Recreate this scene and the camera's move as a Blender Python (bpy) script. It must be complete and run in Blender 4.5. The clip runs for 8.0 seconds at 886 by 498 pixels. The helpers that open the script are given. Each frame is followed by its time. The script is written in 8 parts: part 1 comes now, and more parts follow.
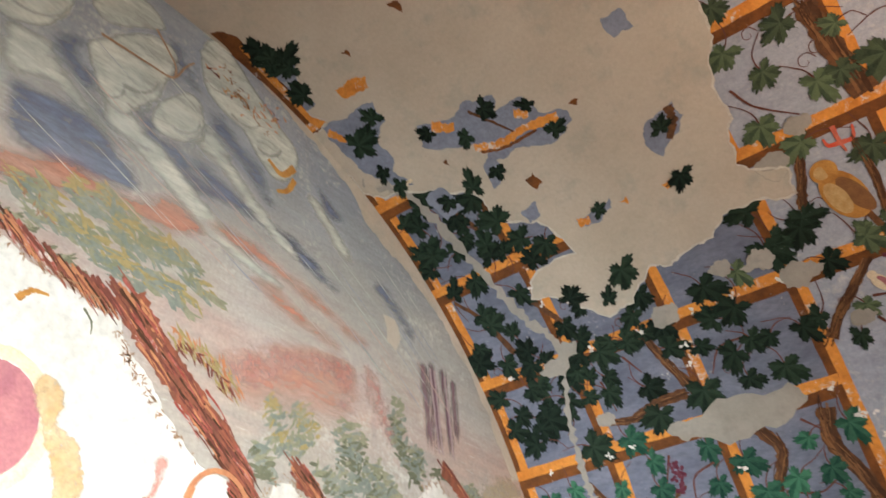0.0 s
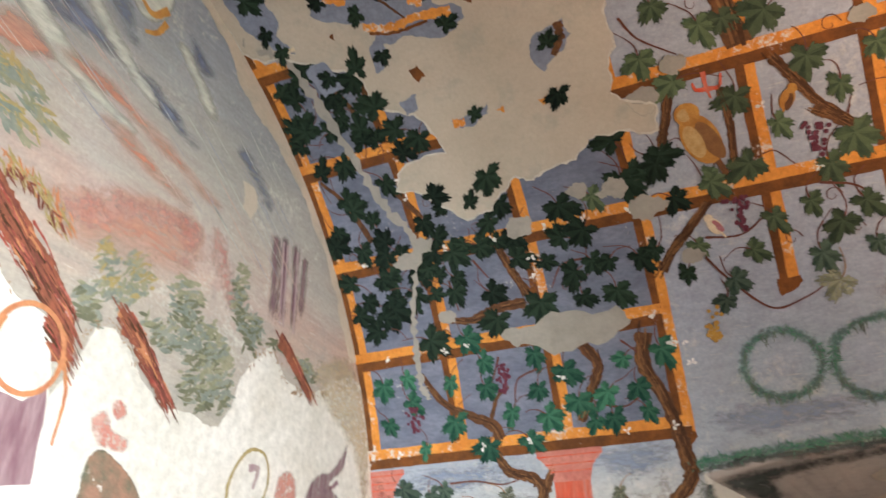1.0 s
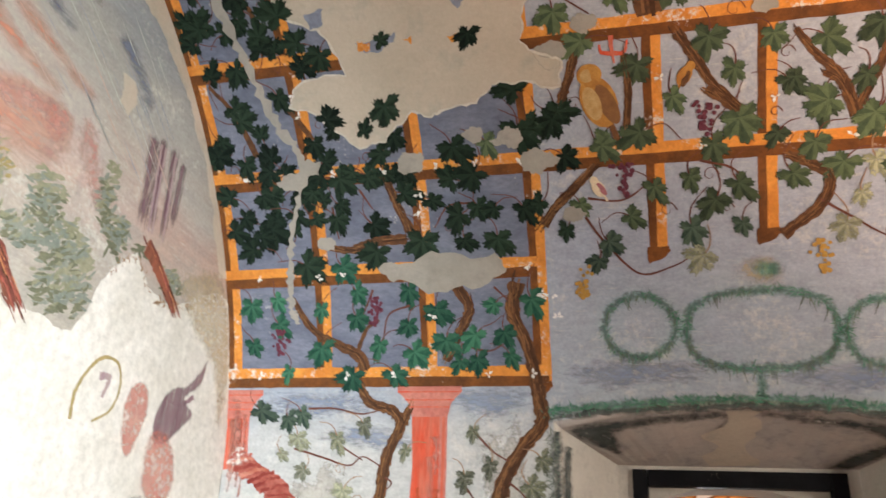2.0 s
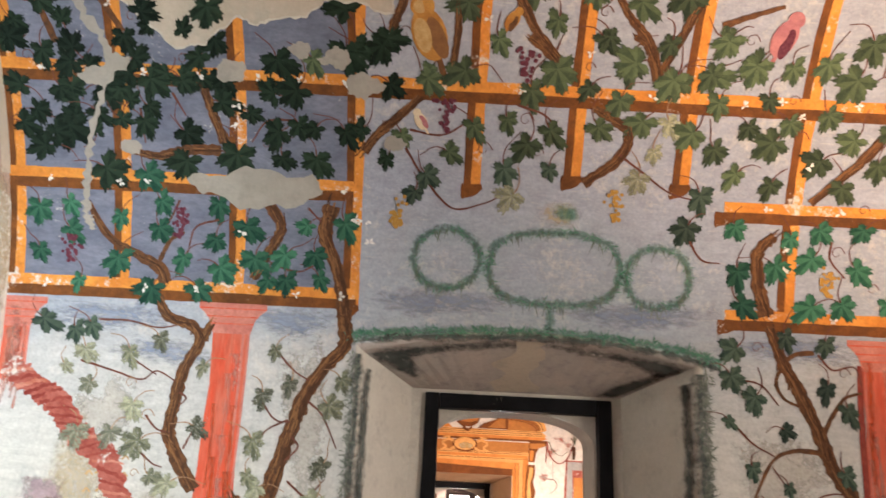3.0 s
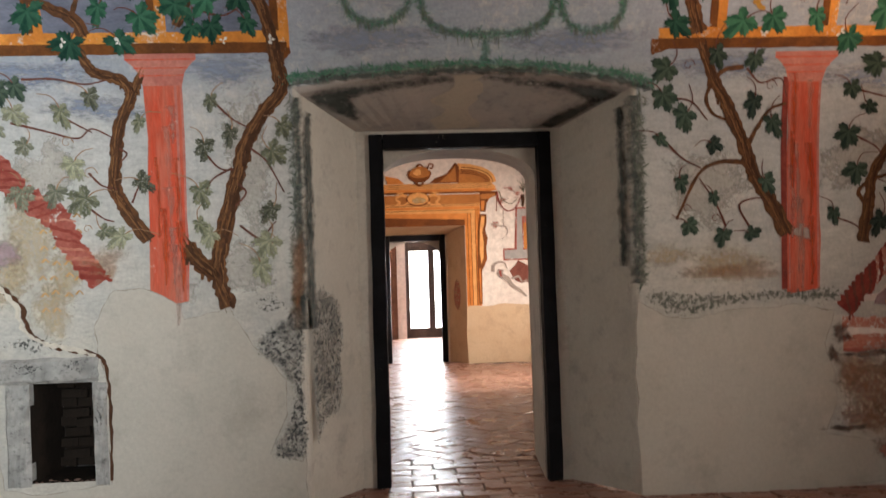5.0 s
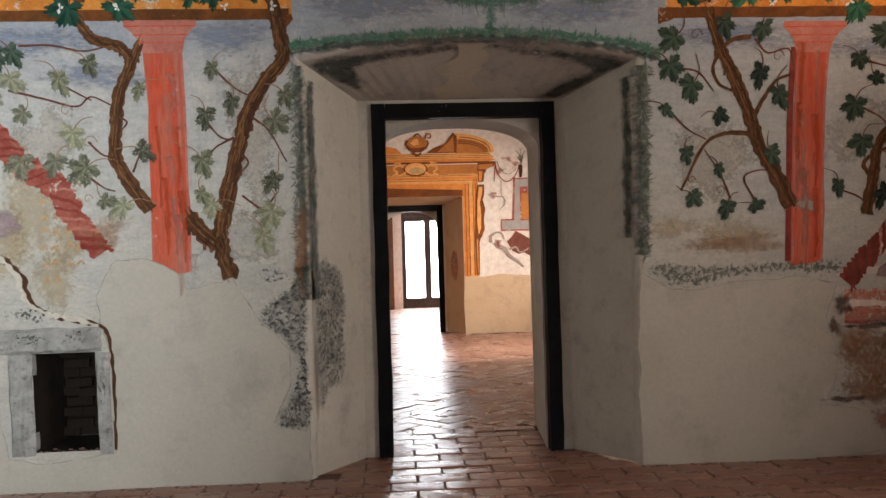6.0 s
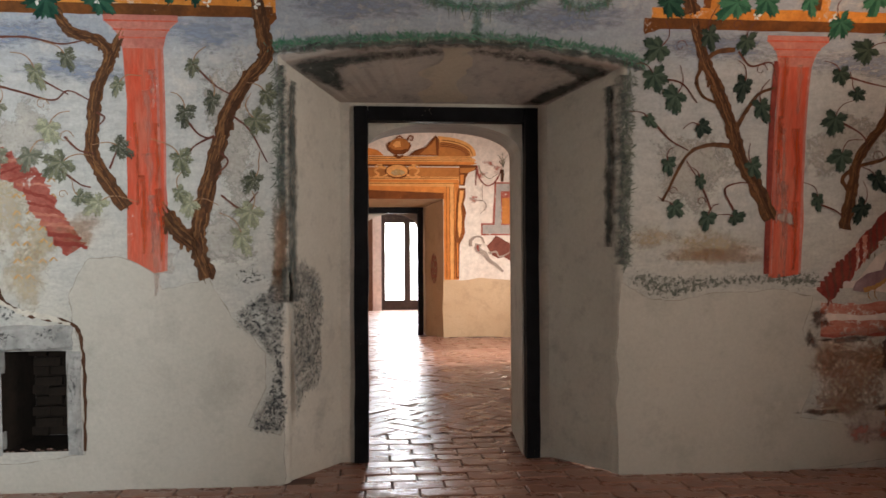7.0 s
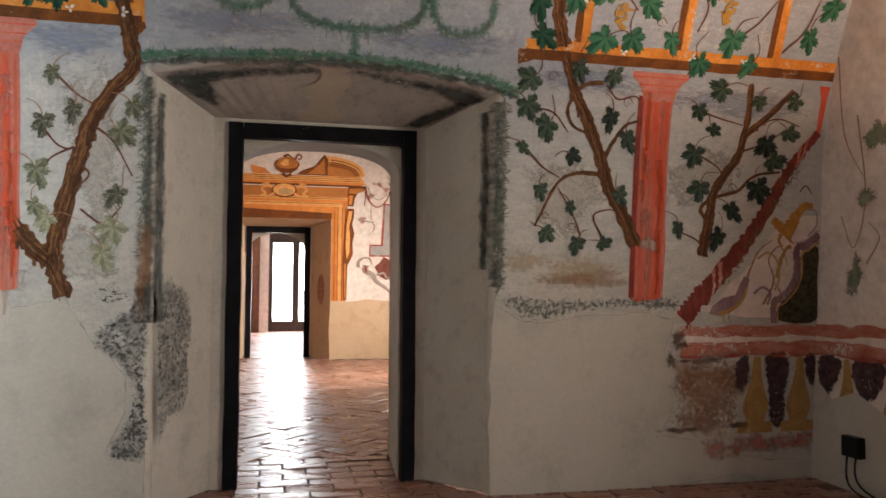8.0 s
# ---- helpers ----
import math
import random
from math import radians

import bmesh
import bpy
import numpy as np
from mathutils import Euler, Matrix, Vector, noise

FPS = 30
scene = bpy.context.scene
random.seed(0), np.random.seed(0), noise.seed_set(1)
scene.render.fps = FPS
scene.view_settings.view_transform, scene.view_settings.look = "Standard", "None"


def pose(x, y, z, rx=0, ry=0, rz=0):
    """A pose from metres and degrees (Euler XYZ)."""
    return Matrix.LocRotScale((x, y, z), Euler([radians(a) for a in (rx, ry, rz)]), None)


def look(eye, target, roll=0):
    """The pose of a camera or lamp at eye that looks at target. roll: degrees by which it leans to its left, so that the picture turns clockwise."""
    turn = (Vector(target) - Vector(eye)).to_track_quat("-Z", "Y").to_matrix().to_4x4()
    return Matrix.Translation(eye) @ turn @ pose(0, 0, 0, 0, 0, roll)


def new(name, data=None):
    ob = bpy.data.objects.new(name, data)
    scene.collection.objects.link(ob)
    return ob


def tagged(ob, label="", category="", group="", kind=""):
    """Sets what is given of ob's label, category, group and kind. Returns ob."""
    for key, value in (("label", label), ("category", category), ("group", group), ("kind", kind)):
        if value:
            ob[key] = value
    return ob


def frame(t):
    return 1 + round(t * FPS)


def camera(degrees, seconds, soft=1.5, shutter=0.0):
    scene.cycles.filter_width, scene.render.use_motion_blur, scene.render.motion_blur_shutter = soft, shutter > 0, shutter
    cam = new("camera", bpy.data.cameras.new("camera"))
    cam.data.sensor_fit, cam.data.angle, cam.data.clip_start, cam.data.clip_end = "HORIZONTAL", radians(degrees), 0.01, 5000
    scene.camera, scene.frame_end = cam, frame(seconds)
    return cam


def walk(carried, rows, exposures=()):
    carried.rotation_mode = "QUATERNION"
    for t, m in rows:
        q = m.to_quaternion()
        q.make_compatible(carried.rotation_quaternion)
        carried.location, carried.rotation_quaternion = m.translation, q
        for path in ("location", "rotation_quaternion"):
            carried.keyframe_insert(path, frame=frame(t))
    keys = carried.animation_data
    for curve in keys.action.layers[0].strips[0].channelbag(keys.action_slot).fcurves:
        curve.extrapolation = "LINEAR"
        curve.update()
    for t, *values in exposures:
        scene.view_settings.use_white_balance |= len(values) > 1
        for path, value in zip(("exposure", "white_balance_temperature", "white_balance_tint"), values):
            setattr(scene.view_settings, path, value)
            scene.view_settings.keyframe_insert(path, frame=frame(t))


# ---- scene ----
cam = camera(60.0, 8.0, shutter=0.3)
PATH = [
    (0, (0.294, 0.305, 1.391), (-0.645, 1.596, 2.595), -3.0),
    (0.5, (0.344, 0.349, 1.364), (-0.542, 1.774, 2.453), -1.2),
    (1, (0.41, 0.406, 1.311), (-0.364, 1.963, 2.299), 1.2),
    (1.2, (0.433, 0.423, 1.309), (-0.287, 2.026, 2.265), 1.8),
    (2.3, (0.358, 0.417, 1.361), (-0.011, 2.216, 2.154), 3.9),
    (2.5, (0.354, 0.415, 1.348), (0.104, 2.247, 2.111), 3.6),
    (3, (0.356, 0.397, 1.328), (0.336, 2.274, 2.017), 3.0),
    (3.5, (0.369, 0.364, 1.309), (0.481, 2.266, 1.916), 1.9),
    (4, (0.38, 0.352, 1.258), (0.526, 2.296, 1.703), 1.3),
    (4.5, (0.393, 0.362, 1.198), (0.502, 2.339, 1.474), 0.2),
    (5, (0.428, 0.388, 1.143), (0.538, 2.382, 1.25), -1.8),
    (5.2, (0.399, 0.386, 1.136), (0.513, 2.382, 1.194), -3.0),
    (6.5, (0.375, 0.429, 1.163), (0.511, 2.424, 1.191), -0.7),
    (7, (0.374, 0.438, 1.169), (0.55, 2.429, 1.202), -0.3),
    (7.5, (0.433, 0.432, 1.161), (0.758, 2.404, 1.239), 0.4),
    (8, (0.484, 0.429, 1.166), (0.93, 2.376, 1.256), 0.4),
]
walk(cam, [(t, look(eye, target, roll)) for t, eye, target, roll in PATH], exposures=[(0, 0.42), (1.2, 0.45), (2.5, 0.6), (3.5, 0.6), (4.5, 0.05), (5.2, -0.22), (6.5, -0.26), (7.5, -0.2), (8, -0.09)])

from mathutils.geometry import delaunay_2d_cdt

# ---- plan ----
XW, XE = -2.13, 3.95            # end walls
FLOOR = -0.07
LEAN, SPRING, RADIUS = 0.07, 1.8, 3.2
BASE_Y = 4.80                   # foot of the door wall
KNEE = SPRING / math.cos(LEAN)
CY = BASE_Y - SPRING * math.tan(LEAN) - RADIUS * math.cos(LEAN)
CZ = SPRING - RADIUS * math.sin(LEAN)
SOUTH_Y = 2 * CY - BASE_Y
BACK = 5.24                     # back of the door recess
DOOR_L, DOOR_R, DOOR_TOP = 0.24, 1.41, 2.14
ROOM2, WALL2, ROOM3, GLASS = 6.0, 13.0, 13.9, 20.0

# ---- world and lights ----
world = bpy.data.worlds.new("sky")
scene.world = world
world.use_nodes = True
sky = world.node_tree.nodes.new("ShaderNodeTexSky")
sky.sky_type, sky.sun_disc = "NISHITA", False
sky.sun_elevation, sky.sun_rotation = radians(42), radians(80)
world.node_tree.nodes["Background"].inputs["Strength"].default_value = 0.12
world.node_tree.links.new(sky.outputs[0], world.node_tree.nodes["Background"].inputs["Color"])

sun = new("sun", bpy.data.lights.new("sun", "SUN"))
sun.data.energy, sun.data.angle, sun.data.color = 5.0, radians(0.5), (1.0, 0.93, 0.82)
sun.matrix_world = look((12, 2.2, 10.8), (0, 0.4, 0))


def window_light(name, eye, target, wide, high, watts, tint):
    lamp = new(name, bpy.data.lights.new(name, "AREA"))
    lamp.data.shape, lamp.data.size, lamp.data.size_y = "RECTANGLE", wide, high
    lamp.data.energy, lamp.data.color = watts, tint
    lamp.matrix_world = look(eye, target)
    return lamp


main = window_light("window_light", (0.9, SOUTH_Y - 0.25, 1.6), (-2.13, 1.65, 1.5), 1.2, 1.7, 114, (0.87, 0.955, 1.0))
main.data.spread = radians(66)
window_light("window_light", (XE + 0.30, 1.7, 1.9), (XE - 3, 1.7, 1.85), 1.4, 1.9, 118, (1.0, 0.92, 0.82))
lamp = bpy.data.lights.new("floodlight", "SPOT")
lamp.energy, lamp.color, lamp.spot_size, lamp.spot_blend, lamp.shadow_soft_size = 600, (1.0, 0.66, 0.42), radians(90), 0.9, 0.06
new("floodlight", lamp).matrix_world = look((3.55, 2.2, 0.22), (3.25, 3.0, 4.2))
side = window_light("window_light", (4.75, 10.8, 2.2), (1.5, 11.6, 0.6), 1.6, 1.9, 230, (1.0, 0.88, 0.76))
side.data.spread = radians(110)
window_light("window_light", (1.05, GLASS + 0.35, 1.3), (1.05, 10, 1.1), 1.2, 2.3, 700, (0.93, 0.97, 1.0))

# ---- materials ----


def nodes_of(name):
    m = bpy.data.materials.new(name)
    m.use_nodes = True
    return m, m.node_tree.nodes, m.node_tree.links, m.node_tree.nodes["Principled BSDF"]


def noise_node(nt, coord, scale, detail=5, rough=0.6):
    n = nt.nodes.new("ShaderNodeTexNoise")
    n.inputs["Scale"].default_value, n.inputs["Detail"].default_value, n.inputs["Roughness"].default_value = scale, detail, rough
    nt.links.new(coord, n.inputs["Vector"])
    return n.outputs["Fac"]


def ramp_node(nt, fac, stops):
    r = nt.nodes.new("ShaderNodeValToRGB")
    while len(r.color_ramp.elements) < len(stops):
        r.color_ramp.elements.new(0.5)
    for e, (p, c) in zip(r.color_ramp.elements, stops):
        e.position, e.color = p, (*c, 1)
    nt.links.new(fac, r.inputs["Fac"])
    return r.outputs["Color"]


def mix_node(nt, fac, a, b, kind="MIX"):
    m = nt.nodes.new("ShaderNodeMix")
    m.data_type, m.blend_type = "RGBA", kind
    for s, v in ((m.inputs["Factor"], fac), (m.inputs["A"], a), (m.inputs["B"], b)):
        if isinstance(v, (int, float)):
            s.default_value = v
        elif isinstance(v, tuple):
            s.default_value = (*v, 1)
        else:
            nt.links.new(v, s)
    return m.outputs["Result"]


def math_node(nt, op, a, b, clamp=False):
    m = nt.nodes.new("ShaderNodeMath")
    m.operation, m.use_clamp = op, clamp
    for s, v in zip(m.inputs, (a, b)):
        if isinstance(v, (int, float)):
            s.default_value = v
        else:
            nt.links.new(v, s)
    return m.outputs[0]


def scaled_coord(nt, size=(1, 1, 1), turn=(0, 0, 0)):
    tc = nt.nodes.new("ShaderNodeTexCoord")
    mp = nt.nodes.new("ShaderNodeMapping")
    mp.inputs["Scale"].default_value = size
    mp.inputs["Rotation"].default_value = [radians(a) for a in turn]
    nt.links.new(tc.outputs["Object"], mp.inputs["Vector"])
    return mp.outputs["Vector"]


def finish(nt, bsdf, colour, coord, rough=0.85, bump=0.25, grain=70.0, depth=0.004):
    nt.links.new(colour, bsdf.inputs["Base Color"])
    bsdf.inputs["Roughness"].default_value = rough
    bsdf.inputs["Specular IOR Level"].default_value = 0.12
    b = nt.nodes.new("ShaderNodeBump")
    b.inputs["Strength"].default_value, b.inputs["Distance"].default_value = bump, depth
    nt.links.new(noise_node(nt, coord, grain, 6), b.inputs["Height"])
    nt.links.new(b.outputs["Normal"], bsdf.inputs["Normal"])


FLAKE = (0.62, 0.60, 0.55)


def paint(name, a, b, scale=7.0, size=(1, 1, 1), turn=(0, 0, 0), wear=0.35, soft=False, vary=0.0, rough=0.85, body=1.0, edge=1.7, grit=2.5, broken=2.4, thin=0.48):
    """Lime paint: two pigments mixed at two scales, with small flakes lost to the plaster below. soft: the brushed edge fades out."""
    m, nodes, links, bsdf = nodes_of(name)
    nt = m.node_tree
    c = scaled_coord(nt, size, turn)
    plain = scaled_coord(nt)
    big = ramp_node(nt, noise_node(nt, c, scale, 4), [(0.34, a), (0.66, b)])
    fine = noise_node(nt, c, scale * 6, 5, 0.7)
    col = mix_node(nt, 0.45, big, ramp_node(nt, fine, [(0.25, (0.45, 0.45, 0.45)), (0.75, (1.4, 1.4, 1.4))]), "MULTIPLY")
    if vary:
        info = nodes.new("ShaderNodeObjectInfo")
        shade = ramp_node(nt, info.outputs["Random"], [(0.0, (1 - vary,) * 3), (1.0, (1 + vary, 1 + vary, 1 + 0.6 * vary))])
        col = mix_node(nt, 1.0, col, shade, "MULTIPLY")
    if wear:
        lost = math_node(nt, "MULTIPLY", noise_node(nt, plain, 5, 3), noise_node(nt, plain, 38, 6, 0.75))
        mask = math_node(nt, "MULTIPLY", math_node(nt, "SUBTRACT", lost, 0.47 - 0.22 * wear), 14, True)
        col = mix_node(nt, mask, col, FLAKE)
    finish(nt, bsdf, col, plain, rough)
    if soft:
        at = nodes.new("ShaderNodeAttribute")
        at.attribute_name = "mask"
        fade = math_node(nt, "MULTIPLY", math_node(nt, "SUBTRACT", math_node(nt, "MULTIPLY", at.outputs["Fac"], 1.15),
                         math_node(nt, "ADD", math_node(nt, "MULTIPLY", math_node(nt, "SUBTRACT", noise_node(nt, c, scale * grit, 7, 0.75), 0.5), broken), thin)), edge, True)
        fade = math_node(nt, "MULTIPLY", fade, body)
        clear, blend = nodes.new("ShaderNodeBsdfTransparent"), nodes.new("ShaderNodeMixShader")
        links.new(fade, blend.inputs[0])
        links.new(clear.outputs[0], blend.inputs[1])
        links.new(bsdf.outputs[0], blend.inputs[2])
        links.new(blend.outputs[0], nodes["Material Output"].inputs["Surface"])
    return m


def height_paint(name, low, high, stops, streak, stain, patch):
    """A painted sky: its colours by height, broken up by brushed streaks and stains."""
    m, nodes, links, bsdf = nodes_of(name)
    nt = m.node_tree
    plain = scaled_coord(nt)
    sep = nodes.new("ShaderNodeSeparateXYZ")
    links.new(plain, sep.inputs[0])
    brushed = scaled_coord(nt, streak[0], streak[1])
    wob = math_node(nt, "MULTIPLY", math_node(nt, "SUBTRACT", noise_node(nt, brushed, streak[2], 5, 0.65), 0.5), streak[3])
    z = math_node(nt, "ADD", sep.outputs["Z"], wob)
    f = math_node(nt, "DIVIDE", math_node(nt, "SUBTRACT", z, low), high - low, True)
    col = ramp_node(nt, f, stops)
    col = mix_node(nt, 0.35, col, ramp_node(nt, noise_node(nt, brushed, streak[2] * 4, 6, 0.7), [(0.3, (0.5, 0.5, 0.52)), (0.72, (1.32, 1.30, 1.26))]), "MULTIPLY")
    patchy = math_node(nt, "MULTIPLY", math_node(nt, "SUBTRACT", noise_node(nt, plain, 1.7, 6, 0.65), 0.47), 3.5, True)
    col = mix_node(nt, math_node(nt, "MULTIPLY", patchy, 0.5), col, patch)
    spots = math_node(nt, "MULTIPLY", noise_node(nt, plain, 2.3, 4), noise_node(nt, plain, 24, 6, 0.75))
    col = mix_node(nt, math_node(nt, "MULTIPLY", math_node(nt, "SUBTRACT", spots, 0.30), 6, True), col, stain)
    fine = scaled_coord(nt, (5, 5, 60), (0, 8, 0))
    scratch = math_node(nt, "MULTIPLY", math_node(nt, "SUBTRACT", noise_node(nt, fine, 1.4, 3, 0.6), 0.63), 9, True)
    col = mix_node(nt, math_node(nt, "MULTIPLY", scratch, 0.55), col, stain)
    grime = math_node(nt, "MULTIPLY", math_node(nt, "SUBTRACT", noise_node(nt, scaled_coord(nt, (9, 9, 2.2)), 1.6, 6, 0.7), 0.56), 5, True)
    col = mix_node(nt, math_node(nt, "MULTIPLY", grime, 0.38), col, tuple(0.55 * c for c in patch))
    col = mix_node(nt, 0.5, col, ramp_node(nt, noise_node(nt, plain, 55, 7, 0.75), [(0.32, (0.68, 0.68, 0.69)), (0.68, (1.22, 1.22, 1.20))]), "MULTIPLY")
    finish(nt, bsdf, col, plain, 0.88, 0.3)
    return m


def plaster(name, a, b, grey, scale=1.6):
    m, nodes, links, bsdf = nodes_of(name)
    nt = m.node_tree
    c = scaled_coord(nt)
    col = ramp_node(nt, noise_node(nt, c, scale, 5), [(0.3, a), (0.7, b)])
    col = mix_node(nt, math_node(nt, "MULTIPLY", math_node(nt, "SUBTRACT", noise_node(nt, c, scale * 3.1, 7, 0.7), 0.52), 4, True), col, grey)
    col = mix_node(nt, 0.25, col, ramp_node(nt, noise_node(nt, c, 45, 6, 0.7), [(0.3, (0.7, 0.7, 0.7)), (0.7, (1.2, 1.2, 1.2))]), "MULTIPLY")
    finish(nt, bsdf, col, c, 0.9, 0.45, 26, 0.006)
    return m


def fired_clay(name, a, b, c3, rough):
    m, nodes, links, bsdf = nodes_of(name)
    nt = m.node_tree
    c = scaled_coord(nt)
    info = nodes.new("ShaderNodeObjectInfo")
    geo = nodes.new("ShaderNodeNewGeometry")
    pick = math_node(nt, "FRACT", math_node(nt, "ADD", info.outputs["Random"], geo.outputs["Random Per Island"]), 0)
    col = ramp_node(nt, pick, [(0.0, a), (0.55, b), (1.0, c3)])
    col = mix_node(nt, 0.5, col, ramp_node(nt, noise_node(nt, c, 14, 6, 0.7), [(0.3, (0.55, 0.52, 0.5)), (0.7, (1.35, 1.35, 1.35))]), "MULTIPLY")
    finish(nt, bsdf, col, c, rough, 0.7, 13, 0.009)
    bsdf.inputs["Specular IOR Level"].default_value = 0.5
    links.new(ramp_node(nt, noise_node(nt, c, 5, 5, 0.7), [(0.3, (rough - 0.16,) * 3), (0.75, (rough + 0.22,) * 3)]), bsdf.inputs["Roughness"])
    return m


M = {}
M["sky_n"] = height_paint("painted_sky", 0.9, 4.2, [(0.0, (0.50, 0.48, 0.43)), (0.22, (0.54, 0.54, 0.51)), (0.40, (0.49, 0.50, 0.50)), (0.46, (0.36, 0.40, 0.46)), (0.7, (0.36, 0.39, 0.47)), (1.0, (0.38, 0.40, 0.46))],
                          ((1, 1, 3.0), (0, 0, 0), 2.2, 0.5), (0.58, 0.56, 0.52), (0.36, 0.38, 0.40))
M["sky_w"] = height_paint("painted_evening_sky", 2.2, 4.9, [(0.0, (0.40, 0.38, 0.33)), (0.22, (0.42, 0.37, 0.32)), (0.32, (0.46, 0.34, 0.29)), (0.42, (0.44, 0.39, 0.34)), (0.55, (0.36, 0.355, 0.325)), (0.70, (0.30, 0.32, 0.33)), (0.85, (0.28, 0.31, 0.35)), (1.0, (0.30, 0.33, 0.36))],
                          ((1, 0.45, 2.4), (22, 0, 0), 2.4, 0.9), (0.56, 0.55, 0.49), (0.42, 0.42, 0.41))
M["plaster"] = plaster("repair_plaster", (0.45, 0.39, 0.31), (0.55, 0.485, 0.395), (0.37, 0.355, 0.305))
M["plaster_dull"] = plaster("dull_grey_filler", (0.30, 0.28, 0.245), (0.38, 0.35, 0.305), (0.26, 0.25, 0.225), 4)
M["plaster_low"] = plaster("wall_plaster", (0.45, 0.425, 0.37), (0.53, 0.50, 0.44), (0.37, 0.345, 0.30), 1.1)
M["plaster_jamb"] = plaster("recess_plaster", (0.51, 0.475, 0.415), (0.60, 0.565, 0.50), (0.37, 0.345, 0.31), 2.0)
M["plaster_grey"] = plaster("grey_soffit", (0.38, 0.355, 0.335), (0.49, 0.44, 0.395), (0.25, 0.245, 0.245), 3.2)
M["white"] = paint("white_lime_ground", (0.70, 0.68, 0.63), (0.58, 0.56, 0.50), 4.0, wear=0.3)
M["white2"] = paint("pale_lime_wall", (0.74, 0.66, 0.60), (0.68, 0.58, 0.52), 2.0, wear=0.2)
M["orange"] = paint("ochre_batten", (0.74, 0.31, 0.065), (0.58, 0.21, 0.04), 7, (1, 1, 1), wear=0.75)
M["brown"] = paint("umber_batten_side", (0.21, 0.075, 0.022), (0.11, 0.045, 0.018), 9, wear=0.45)
M["bark"] = paint("painted_bark", (0.17, 0.075, 0.032), (0.075, 0.04, 0.024), 26, wear=0.12)
M["bark_dark"] = paint("dark_bark_stroke", (0.06, 0.028, 0.016), (0.09, 0.042, 0.023), 26, wear=0.15)
M["bark_light"] = paint("light_bark_stroke", (0.25, 0.125, 0.05), (0.19, 0.09, 0.04), 26, wear=0.2)
M["flake_rim"] = paint("pale_flake_rim", (0.62, 0.58, 0.50), (0.50, 0.46, 0.39), 20, wear=0.0)
# dark line for plaster edges: crack and painted-in shadow line together
M["crack"] = paint("crack_and_edge_shadow", (0.26, 0.235, 0.20), (0.44, 0.405, 0.355), 20, wear=0.4)
M["tendril"] = paint("painted_tendril", (0.16, 0.06, 0.04), (0.11, 0.045, 0.035), 20, wear=0.1)
SHADES = {"leaf_dark": ((0.007, 0.013, 0.010), (0.016, 0.029, 0.020)), "leaf_mid": ((0.030, 0.048, 0.032), (0.070, 0.095, 0.055)), "leaf_green": ((0.012, 0.058, 0.042), (0.036, 0.112, 0.074)),
          "leaf_grey": ((0.016, 0.032, 0.028), (0.048, 0.070, 0.056)), "leaf_faded": ((0.16, 0.17, 0.125), (0.26, 0.265, 0.20)), "leaf_worn": ((0.075, 0.085, 0.062), (0.16, 0.165, 0.12))}
for shade, (dark, light) in SHADES.items():
    old = 0.55 if shade in ("leaf_faded", "leaf_worn") else 0.2
    bald = 0.72 if shade in ("leaf_faded", "leaf_worn") else 0.5
    M[shade] = paint(shade + "_paint", dark, light, 5, wear=old, vary=0.4, soft=True, edge=3.5, grit=2.6, broken=2.2 + 3.0 * old, thin=bald)
    M[shade + "_light"] = paint(shade + "_light_paint", light, tuple(1.35 * c for c in light), 5, wear=old, vary=0.4, soft=True, edge=3.5, grit=2.6, broken=2.2 + 3.0 * old, thin=bald)
    M[shade + "_vein"] = paint(shade + "_vein_paint", tuple(1.1 * c for c in light), tuple(1.35 * c for c in light), 8, wear=0, vary=0.3)
M["grape"] = paint("purple_grape_paint", (0.085, 0.02, 0.035), (0.16, 0.05, 0.07), 60, wear=0.05)
M["grape_gold"] = paint("golden_grape_paint", (0.48, 0.28, 0.07), (0.36, 0.20, 0.05), 60, wear=0.05)
M["red"] = paint("red_pilaster_paint", (0.60, 0.085, 0.042), (0.54, 0.16, 0.105), 5, (3.5, 1, 0.45), wear=0.4)
M["red_pale"] = paint("pink_pilaster_paint", (0.56, 0.23, 0.18), (0.46, 0.15, 0.12), 9, wear=0.5)
M["red_dark"] = paint("dark_red_paint", (0.20, 0.035, 0.028), (0.30, 0.07, 0.05), 9, wear=0.3)
M["red_worn"] = paint("worn_red_paint", (0.26, 0.055, 0.042), (0.40, 0.13, 0.10), 12, wear=0.75)
M["garland"] = paint("green_garland_paint", (0.05, 0.20, 0.13), (0.12, 0.30, 0.21), 16, wear=0.4, soft=True, body=0.6)
M["blades"] = paint("green_blade_paint", (0.05, 0.16, 0.10), (0.13, 0.24, 0.17), 20, wear=0.1)
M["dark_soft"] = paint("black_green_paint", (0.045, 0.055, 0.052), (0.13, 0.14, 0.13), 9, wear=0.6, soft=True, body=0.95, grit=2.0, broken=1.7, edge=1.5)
M["blades_dark"] = paint("dark_blade_paint", (0.10, 0.12, 0.10), (0.18, 0.20, 0.16), 20, wear=0.1)
M["soot"] = paint("sooty_stain", (0.035, 0.040, 0.042), (0.12, 0.12, 0.115), 26, wear=0.6, soft=True, edge=6.0, grit=1.9, broken=5.0, thin=1.22, body=0.88)
M["moss_speck"] = paint("green_speckle_stain", (0.10, 0.12, 0.10), (0.26, 0.26, 0.22), 22, wear=0.5, soft=True, edge=4.0, grit=1.8, broken=4.5, thin=1.0, body=0.8)
